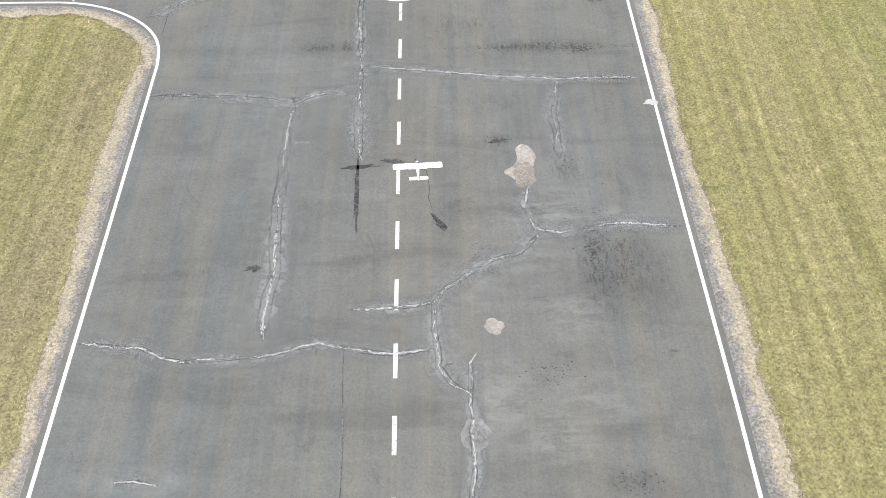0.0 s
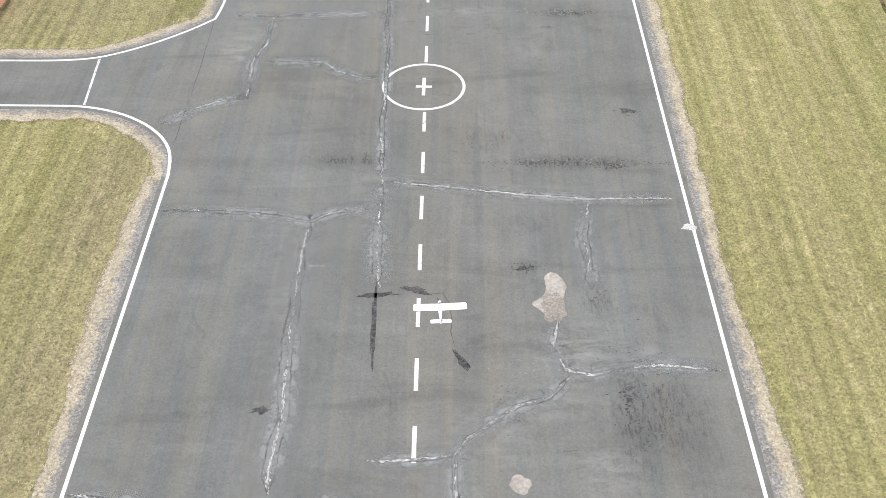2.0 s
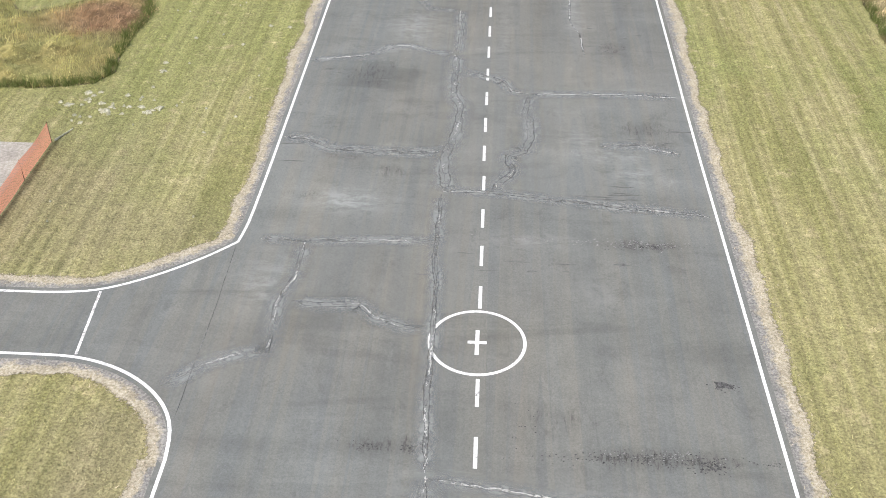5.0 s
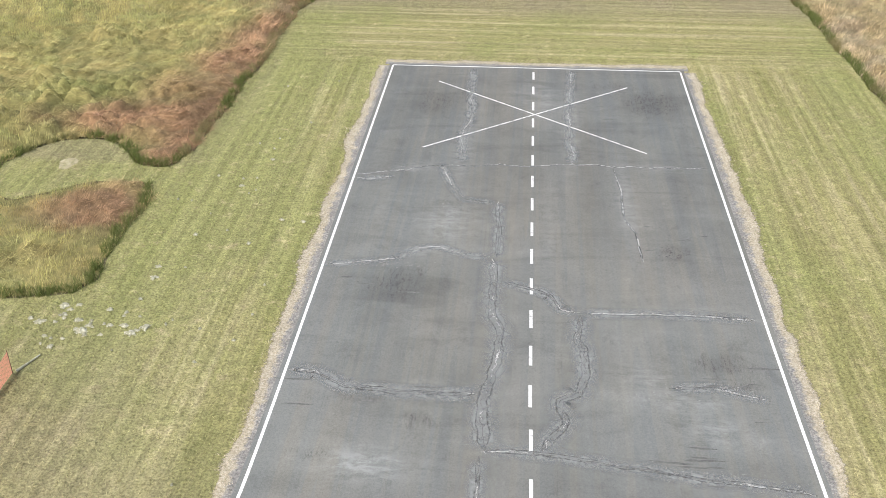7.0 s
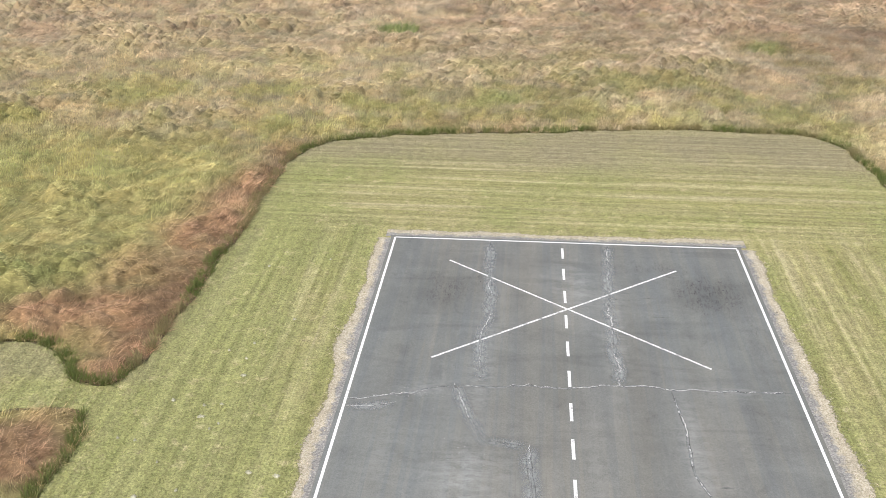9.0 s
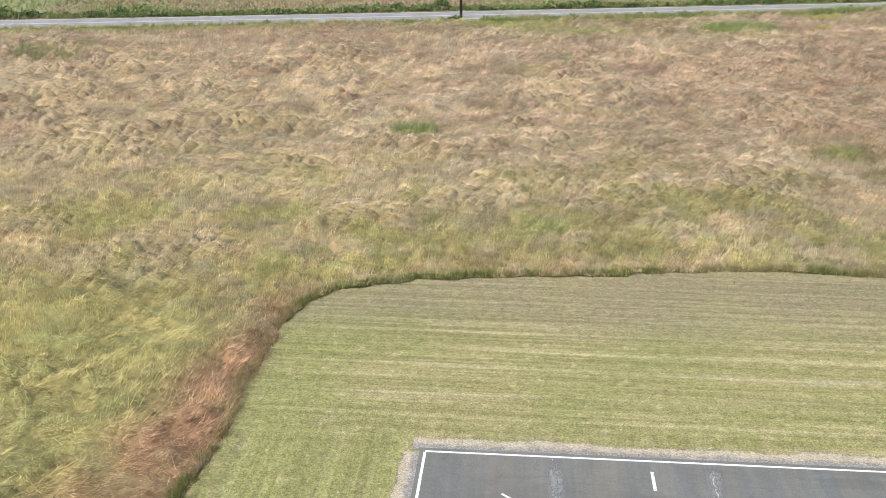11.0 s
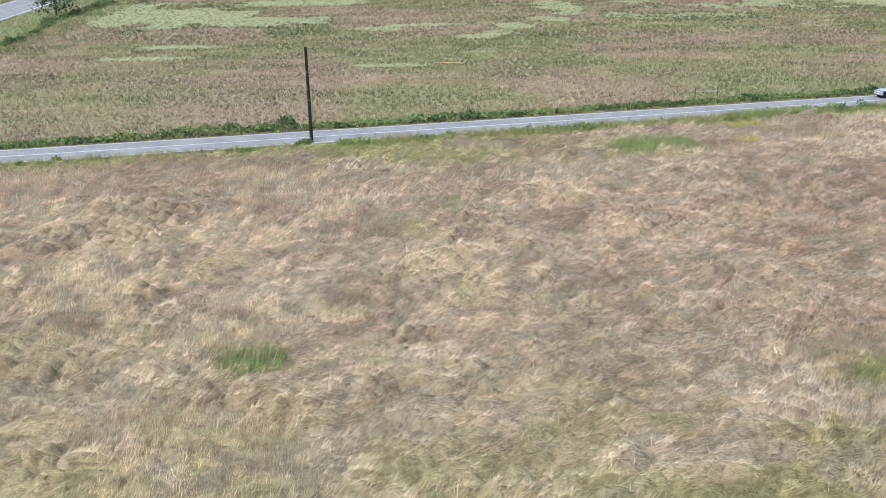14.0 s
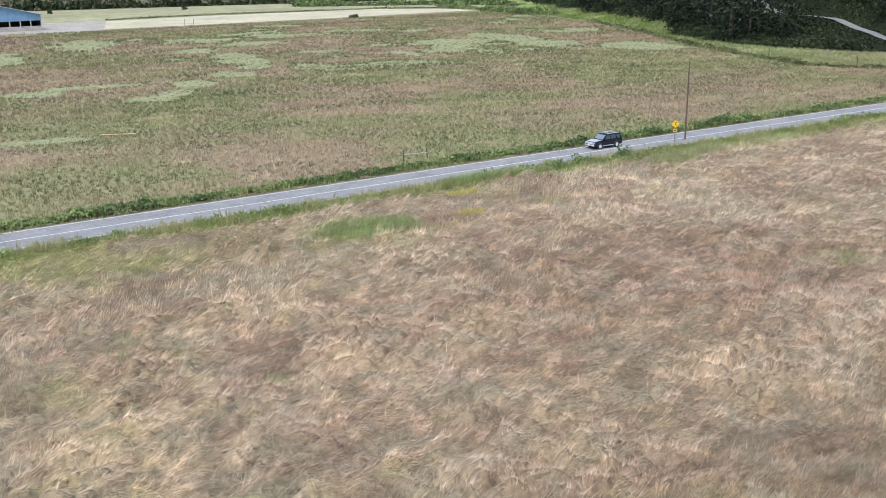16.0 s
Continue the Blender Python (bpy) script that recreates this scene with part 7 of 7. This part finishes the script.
def barn():
    """Open-fronted gable barn, 30 m wide, front along y = 0."""
    t = thing("barn", "blue sheet-metal barn with open front bays", "barn")
    w, d, eave, peak = 15.0, 34.0, 5.9, 9.4
    bm = bmesh.new()
    for x in (-w, w):
        box(bm, x - 0.12, x + 0.12, 0.3, d, 0, eave)
    box(bm, -w, w, d - 0.2, d, 0, eave)
    part("wall", bm, MAT["barn_dark"], t)
    part("gable", loft([[(x, y, z) for x, z in ((-w, 3.6), (w, 3.6), (w, eave), (0, peak), (-w, eave))] for y in (0.0, 0.15)]), MAT["barn_blue"], t, "blue sheet-metal gable")
    for sx in (-1, 1):
        part("roof", loft([[(sx * (w + 0.6), y, eave - 0.25), (0, y, peak), (0, y, peak + 0.14), (sx * (w + 0.6), y, eave - 0.1)] for y in (-0.7, d + 0.5)]), MAT["barn_roof"], t, "pale sheet-metal roof slope")
    for i in range(9):
        x = -w + i * 2 * w / 8
        bm = bmesh.new()
        box(bm, x - 0.14, x + 0.14, -0.16, 0.12, 0, 3.7)
        part("post", bm, MAT["board"], t, "pale post")
        if i < 8 and i not in (3,):
            bm = bmesh.new()
            for k in range(4):
                box(bm, x + 0.15, x + 2 * w / 8 - 0.15, -0.05 + 0.002 * k, 0.05, 0.1 + k * 0.4, 0.44 + k * 0.4)
            part("low_wall", bm, MAT["board"], t, "low wall of pale boards")
    bm = bmesh.new()
    box(bm, -w, w, 9, 9.2, 0, eave)
    part("inner_wall", bm, MAT["barn_dark"], t, "dark interior wall")
    return t


bn = barn()
bn.matrix_world = pose(-20.2, 468.0, 0, 0, 0, 16)
sh = thing("shed", "blue sheet-metal lean-to shed beside the barn", "shed")
bm = bmesh.new()
box(bm, -5.2, 5.2, 0, 12, 0, 6.2)
part("wall", bm, MAT["barn_blue"], sh)
part("roof", loft([[(-5.6, y, 6.3), (5.4, y, 7.3), (5.4, y, 7.5), (-5.6, y, 6.5)] for y in (-0.6, 12.5)]), MAT["barn_roof"], sh, "pale sheet-metal roof")
bm = bmesh.new()
box(bm, -4.2, -0.6, -0.1, 0.02, 0.3, 4.4)
part("door", bm, MAT["white_car"], sh, "white sliding door")
sh.matrix_world = pose(-39.3, 456, 0, 0, 0, 12)
bm = bmesh.new()
box(bm, -3.6, 3.6, -1.2, 1.2, 0, 2.2)
bx_ = thing("feed_bin", "blue metal bin with a pale lid in the farmyard", "bin")
part("body", bevelled(bm, 0.05), MAT["barn_blue"], bx_)
bm = bmesh.new()
box(bm, -3.8, 3.8, -1.35, 1.35, 2.2, 2.6)
part("lid", bevelled(bm, 0.05), MAT["barn_roof"], bx_, "pale lid")
bx_.matrix_world = pose(-36.2, 434.5, 0, 0, 0, 10)
hp = thing("hoop_house", "white plastic-covered hoop house", "hoop house")
part("cover", loft([[(x, 5.2 * math.cos(a), 5.8 * math.sin(a)) for a in np.linspace(0, math.pi, 15)] for x in np.linspace(-26, 0, 9)]), MAT["white_sheet"], hp)
# solid near-black panel in place of the opening's inner shade
bm = bmesh.new()
box(bm, -0.1, 0.15, -1.6, 1.6, 0, 2.6)
part("end_door", bm, MAT["barn_dark"], hp, "dark panel painting the shaded end opening")
hp.matrix_world = pose(-48.5, 402, 0, 0, 0, 8)
for k, (x, y) in enumerate(((-62, 376), (-56, 377), (-47, 381), (-44.5, 383))):
    t = thing("farm_trailer", "low dark farm trailer standing in the yard grass", "trailer", "trailers beside the hoop house")
    bm = bmesh.new()
    box(bm, -1.6, 1.6, -0.9, 0.9, 0.55, 1.3)
    part("bed", bevelled(bm, 0.05), MAT["dark_plastic"] if k % 2 else MAT["galvanised"], t)
    for sx in (-1, 1):
        bm = bmesh.new()
        tube(bm, (sx * 0.7, -0.95, 0.4), (sx * 0.7, 0.95, 0.4), 0.38, 0.38, 12)
        part("wheel", bm, MAT["rubber"], t)
    t.matrix_world = pose(x, y, 0, 0, 0, 20 * k)
rf = thing("rail_fence", "white board fence along the farmyard", "fence")
for k in range(7):
    bm = bmesh.new()
    box(bm, -78 + 6 * k - 0.1, -78 + 6 * k + 0.1, 451.9 + 0.5 * k, 452.1 + 0.5 * k, 0, 1.9)
    part("post", bm, MAT["white_car"], rf)
for z in (1.0, 1.75):
    bm = bmesh.new()
    tube(bm, (-78, 451.9, z), (-42, 454.9, z), 0.13, 0.13, 6)
    part("rail", bm, MAT["white_car"], rf)
drum = bmesh.new()
tube(drum, (-30.3, 350.5, 0), (-30.3, 350.5, 1.1), 0.5, 0.5, 16)
tagged(part("plastic_drum", bevelled(drum, 0.08), MAT["orange_red"]), "orange-red plastic drum in the pasture", "drum")
for k in range(4):
    rail = bmesh.new()
    tube(rail, (-28.5 + k, 350 - 0.7 * k, 0.2), (-21 + k, 346.5 - 0.7 * k, 0.2), 0.10, 0.10, 6)
    tagged(part("stacked_pipe", rail, MAT["white_sheet"]), "long pale pipe lying in the pasture", "pipe", "pipes beside the drum")


# ---- hillside, trees ----
FOOT_Y = (215, 235, 245, 251, 262, 274, 285, 298, 313, 328, 345, 365, 395, 440, 480, 560)
FOOT_X = (330, 240, 200, 185, 179, 175.5, 172, 170.5, 173, 176, 177, 182, 187, 193, 204, 225)
TRACK = [(194, 226, 1.6), (190.3, 256.7, 3.0), (192.3, 276.4, 4.3), (190, 287, 5.1), (189, 294, 5.8), (196, 314, 7.6), (215, 335, 10.5)]


def beyond_foot(x, y):
    return x - np.interp(y, FOOT_Y, FOOT_X)


def meadow_width(y):
    """The gentle grassy part of the slope before the wood."""
    return 11.0 * soft(y, 318, 352)


def hill_height(x, y):
    d, m = np.maximum(beyond_foot(x, y), 0), meadow_width(y)
    return np.minimum(0.2 * np.minimum(d, m) + 0.33 * np.clip(d - m, 0, 14) + 0.55 * np.maximum(d - m - 14, 0), 55) - 0.1


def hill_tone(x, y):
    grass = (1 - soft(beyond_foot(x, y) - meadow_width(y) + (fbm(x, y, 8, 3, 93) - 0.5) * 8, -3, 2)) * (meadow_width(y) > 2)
    # near-black beneath the trees: the wood's shade is put into the ground colour
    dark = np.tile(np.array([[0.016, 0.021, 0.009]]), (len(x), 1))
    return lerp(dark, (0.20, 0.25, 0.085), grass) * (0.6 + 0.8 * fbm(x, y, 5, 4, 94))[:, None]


def from_track(x, y):
    q = resample([a[:2] for a in TRACK], 1.5)
    return np.sqrt(((np.asarray(x)[:, None] - q[None, :, 0]) ** 2 + (np.asarray(y)[:, None] - q[None, :, 1]) ** 2).min(1))


hx, hy = np.meshgrid(np.linspace(160, 420, 131), np.linspace(215, 640, 213))
TRACK_LINE = resample([a[:2] for a in TRACK], 1.0)


def shelf(x, y):
    """The hillside's height with the track cut into it."""
    x, y = np.ravel(x), np.ravel(y)
    d = (x[:, None] - TRACK_LINE[None, :, 0]) ** 2 + (y[:, None] - TRACK_LINE[None, :, 1]) ** 2
    k = d.argmin(1)
    level = hill_height(TRACK_LINE[:, 0], TRACK_LINE[:, 1])[k]
    f = soft(np.sqrt(d.min(1)), 2.6, 7.0)
    h = hill_height(x, y)
    return (h + (fbm(x, y, 9, 3, 91) - 0.5) * 1.4 * (h > 0.6)) * f + level * (1 - f) - 0.02


hz = shelf(hx, hy)
hn = hx.shape[1]
hf = [(r * hn + c, r * hn + c + 1, (r + 1) * hn + c + 1, (r + 1) * hn + c) for r in range(hx.shape[0] - 1) for c in range(hn - 1)]
hm = Mat("overgrown_hillside", 0.95, 0, 0.1)
hm.color(hm.mix(1.0, hm.attribute("tone"), hm.ramp(hm.noise(0.9, 6, 0.75), (0.36, 0.6), (0.5, 1.0), (0.64, 1.35)), "MULTIPLY"))
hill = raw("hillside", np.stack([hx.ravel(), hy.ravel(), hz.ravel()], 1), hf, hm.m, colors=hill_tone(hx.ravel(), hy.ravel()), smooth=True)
tagged(hill, "steep overgrown hillside rising from the pasture", "hill", kind="structure")
MAT["tree_leaf"] = blade_material("dark_tree_leaves", 0.2)
MAT["tree_leaf"].node_tree.nodes["Mix Shader"].inputs[0].default_value = 0.08


def tree(high, wide, seed, tone, conifer=False):
    """A tapered trunk with limbs and a loose crown of leaf clumps; stands at the origin."""
    g = np.random.default_rng(seed)
    t = thing("tree", "tall dark conifer on the hillside" if conifer else "dark leafy broadleaf tree at the field edge", "tree", "trees round the pasture")
    bm = bmesh.new()
    tube(bm, (0, 0, -1.5), (0.2, 0.1, high * 0.55), high * 0.03, high * 0.016, 8)
    tube(bm, (0.2, 0.1, high * 0.53), (0.0, 0.0, high * 0.93), high * 0.016, high * 0.003, 6)
    limbs = []
    for i in range(9):
        a, z = i * 2.4 + g.uniform(-0.4, 0.4), high * g.uniform(0.22, 0.8)
        r = wide * (1.1 - z / high) * g.uniform(0.6, 0.95)
        e = (r * math.cos(a), r * math.sin(a), z + r * (0.05 if conifer else 0.5))
        tube(bm, (0.1, 0.05, z), e, high * 0.008, high * 0.002, 5)
        limbs.append(e)
    part("trunk", bm, MAT["bark"], t)
    n = 62
    if conifer:
        cz = high * g.uniform(0.08, 0.98, n)
        r = wide * (1.05 - cz / high) * g.uniform(0.3, 1.0, n)
    else:
        u = g.uniform(-0.75, 1, n)
        cz = high * (0.50 + 0.46 * u)
        r = wide * np.sqrt(np.maximum(0.03, 1 - u ** 2)) * g.uniform(0.45, 1.05, n)
    a = g.uniform(0, 6.283, n)
    per = 16
    k = np.repeat(np.arange(n), per)
    spread = wide * (0.20 if conifer else 0.25)
    off = g.normal(size=(n * per, 3)) * spread * np.array([1, 1, 0.45])
    c = np.stack([r * np.cos(a), r * np.sin(a), cz], 1)[k] + off
    col = np.tile(np.array([tone]), (n * per, 1)) * np.repeat(np.exp(g.normal(0.05, 0.55, n)), per)[:, None] * g.uniform(0.75, 1.25, (n * per, 1))
    crown = leaves("crown", c[:, 0], c[:, 1], np.maximum(c[:, 2], 0.3), 0.065 * wide + 0.07, col, g, MAT["tree_leaf"])
    crown.parent = t
    return t


kinds = [tree(15, 5.8, 101, (0.017, 0.025, 0.015)), tree(12, 5.2, 102, (0.020, 0.031, 0.016)), tree(22, 4.8, 103, (0.013, 0.020, 0.014), True), tree(9, 4.6, 104, (0.052, 0.078, 0.034))]
first = [(-89, 306, 3), (181, 316, 0), (184, 334, 1), (212, 392, 2)]
for t, (x, y, _) in zip((kinds[3], kinds[0], kinds[1], kinds[2]), first):
    t.location = (x, y, float(hill_height(np.array([x]), np.array([y]))[0]))
g = np.random.default_rng(7)


def wood(x0, x1, y0, y1, gap, count):
    """Places for trees above the foot of the hill, kept apart by gap."""
    got = []
    for _ in range(count * 14):
        x, y = g.uniform(x0, x1), g.uniform(y0, y1)
        d = float(beyond_foot(x, y) - meadow_width(np.array([y]))[0])
        if d < 3 or any((x - a) ** 2 + (y - b) ** 2 < gap * gap for a, b in got) or len(got) >= count:
            continue
        if from_track([x], [y])[0] < 6.5:
            continue
        got.append((x, y))
    return got


spots = wood(172, 262, 232, 345, 5.2, 56) + wood(186, 250, 345, 440, 5.2, 46) + wood(205, 290, 430, 560, 6.5, 40)
for x, y in spots:
    z = float(hill_height(np.array([x]), np.array([y]))[0])
    copy_thing(kinds[int(g.choice([0, 1, 2, 3], p=[0.34, 0.30, 0.18, 0.18]))], pose(x, y, z - 0.8, 0, 0, g.uniform(0, 360)))
for k in range(40):
    x = -230 + k * 10.4 + g.uniform(-3, 3)
    copy_thing(kinds[int(g.integers(0, 4))], pose(x, 652 + g.uniform(-6, 14) - 0.04 * x, -1.2, 0, 0, g.uniform(0, 360)))
bank("far_hedgerow", [(-340, 660), (0, 648), (240, 636)], 5.0, 7.5, 22, 1.1, ((0.03, 0.045, 0.018), (0.055, 0.075, 0.03)), 66, "dark hedgerow along the far meadow", "hedge")
ys = np.linspace(240, 332, 24)
bank("hill_brambles", list(zip(np.interp(ys, FOOT_Y, FOOT_X) + 2.0, ys)), 3.0, 2.0, 150, 0.36, ((0.018, 0.028, 0.012), (0.050, 0.068, 0.028)), 64, "dark bramble thicket at the foot of the hill", "thicket", hill_height)
ys = np.linspace(328, 545, 40)
bank("hill_brambles", list(zip(np.interp(ys, FOOT_Y, FOOT_X) + meadow_width(ys) + 2.0, ys)), 4.0, 3.6, 110, 0.5, ((0.016, 0.026, 0.012), (0.042, 0.062, 0.024)), 65, "dark bramble thicket below the wood", "thicket", hill_height)
# ivy, ferns and saplings over the slope
g = np.random.default_rng(11)
ux, uy = scatter(168, 290, 226, 545, 3.4, g)
ud = beyond_foot(ux, uy) - meadow_width(uy)
ok = (ud > 0) & (ud < 52) & (from_track(ux, uy) > 2.0)
ux, uy = ux[ok], uy[ok]
uh = np.clip(fbm(ux, uy, 5, 4, 95) - 0.3, 0, 1) * 7 * (0.22 + 0.78 * soft(from_track(ux, uy), 3, 10))
uz = shelf(ux, uy) + uh * g.uniform(0.2, 1.0, len(ux))
behind = soft(ux - 0.1 * (uy - 250), 194, 204)
tone = lerp(np.tile(np.array([[0.015, 0.023, 0.011]]), (len(ux), 1)), (0.060, 0.088, 0.034), soft(fbm(ux, uy, 9, 3, 96), 0.45, 0.65) * (0.35 + 0.65 * behind)) * g.uniform(0.6, 1.5, (len(ux), 1))
tagged(leaves("hill_undergrowth", ux, uy, uz, 0.4, tone, g, MAT["tree_leaf"]), "dense dark ivy and ferns covering the wooded slope", "undergrowth", kind="stuff")
# grass of the open slope
ux, uy = scatter(160, 240, 296, 500, 1.6, g)
ud = beyond_foot(ux, uy)
ok = (ud > -14) & (ud < meadow_width(uy) + 1) & (ux > np.interp(uy, (285, 324, 361, 395, 500), (158, 170, 181, 187, 196)))
ux, uy = ux[ok], uy[ok]
q = fbm(ux, uy, 7, 4, 97)
tone = lerp(np.tile(np.array([[0.20, 0.265, 0.075]]), (len(ux), 1)), (0.32, 0.335, 0.15), soft(q, 0.42, 0.62)) * g.uniform(0.65, 1.3, (len(ux), 1))
sl = spears("slope_grass", ux, uy, 0.4 + 0.9 * q, tone, g.uniform(0, 6.28, len(ux)), np.full(len(ux), 0.6), 0.08, 8, 0.4, 1.5, g)
co = np.zeros(len(sl.data.vertices) * 3, np.float32)
sl.data.vertices.foreach_get("co", co)
co = co.reshape(-1, 3)
co[:, 2] += hill_height(co[:, 0], co[:, 1]).astype(np.float32)
sl.data.vertices.foreach_set("co", co.ravel())
tagged(sl, "bright green rough grass on the open slope", "grass", kind="stuff")
track = resample([a[:2] for a in TRACK], 2.0)
tz = hill_height(track[:, 0], track[:, 1]) + 0.22
nr = sides_of(track) * 1.5
tv = [(*(p + q), z) for p, q, z in zip(track, nr, tz)] + [(*(p - q), z) for p, q, z in zip(track, nr, tz)]
tn = len(track)
tf = [(i, i + 1, tn + i + 1, tn + i) for i in range(tn - 1)]
tk = raw("hill_track", tv, tf, grit_material("dusty_track", (0.13, 0.13, 0.122), (0.18, 0.178, 0.168), (0.24, 0.235, 0.22), 1.0))
tagged(tk, "pale narrow track climbing the wooded hillside", "track", kind="structure")
slope = flat("green_slope", [(158, 300), (172, 312), (178, 344), (184, 365), (189, 395), (196, 440), (208, 482), (188, 500), (186, 440), (184, 395), (178, 361), (168, 324)], -0.03, MAT["slope_green"])
tagged(slope, "bright green grassy slope below the wood", "slope", kind="structure")
strip = flat("green_meadow_strip", [(156, 296), (171, 300), (173, 285), (176.5, 274), (180, 262), (186, 251), (202, 245), (242, 235), (320, 217), (320, 200), (190, 205), (158, 228), (152, 240), (154, 255)], -0.03, MAT["slope_green"])
tagged(strip, "pale green meadow strip below the thicket", "meadow", kind="structure")
sx_, sy_ = scatter(150, 260, 205, 300, 1.6, g)
ok = (beyond_foot(sx_, sy_) < 0) & (sx_ > np.interp(sy_, (205, 228, 240, 255, 285, 300), (192, 160, 154, 156, 160, 164)))
sx_, sy_ = sx_[ok], sy_[ok]
tone = lerp(np.tile(np.array([[0.30, 0.33, 0.14]]), (len(sx_), 1)), (0.42, 0.41, 0.22), soft(fbm(sx_, sy_, 7, 4, 98), 0.42, 0.62)) * g.uniform(0.7, 1.3, (len(sx_), 1))
tagged(spears("meadow_grass", sx_, sy_, np.full(len(sx_), 0.6), tone, g.uniform(0, 6.28, len(sx_)), np.full(len(sx_), 0.6), 0.07, 8, 0.4, 1.5, g), "pale green rough grass below the thicket", "grass", kind="stuff")
# weeds and low bushes at the far meadow and behind the hay
bank("meadow_weeds", [(20, 524), (60, 541), (150, 550), (188, 524)], 2.0, 0.7, 24, 0.35, ((0.14, 0.16, 0.07), (0.24, 0.25, 0.12)), 72, "dark weeds along the far edge of the hay field", "weeds", wave=20.0)
bank("meadow_weeds", [(181, 536), (188, 501), (188, 470), (196, 444)], 5.0, 2.6, 60, 0.5, ((0.10, 0.145, 0.05), (0.22, 0.27, 0.10)), 73, "green bushes between the hay field and the slope", "bushes", wave=14.0)
bank("meadow_weeds", [(120, 600), (200, 570), (230, 520)], 9.0, 4.0, 60, 0.7, ((0.08, 0.125, 0.045), (0.18, 0.24, 0.085)), 74, "green bushes behind the hay field", "bushes", wave=18.0)
for k, (cx, cy, r, h) in enumerate(((107, 640, 5, 4.5), (126, 628, 3, 3), (63, 600, 1.6, 3.5), (-2, 600, 1.6, 3), (150, 600, 6, 2.5), (118, 478, 2.2, 1.4))):
    n = 260
    kx, ky, kh = g.normal(0, 0.5, 6) * r, g.normal(0, 0.4, 6) * r, g.uniform(0.5, 1, 6)
    i = g.integers(0, 6, n)
    a, rr = g.uniform(0, 6.283, n), 0.5 * r * np.sqrt(g.uniform(0, 1, n))
    tone = np.tile(np.array([[0.06, 0.085, 0.035]]), (n, 1)) * g.uniform(0.6, 1.6, (n, 1))
    tagged(leaves("meadow_bush", cx + kx[i] + rr * np.cos(a), cy + ky[i] + rr * np.sin(a), h * kh[i] * g.uniform(0.1, 1, n), 0.35, tone, g), "low dark bush in the far meadow", "bush", "bushes in the meadow")
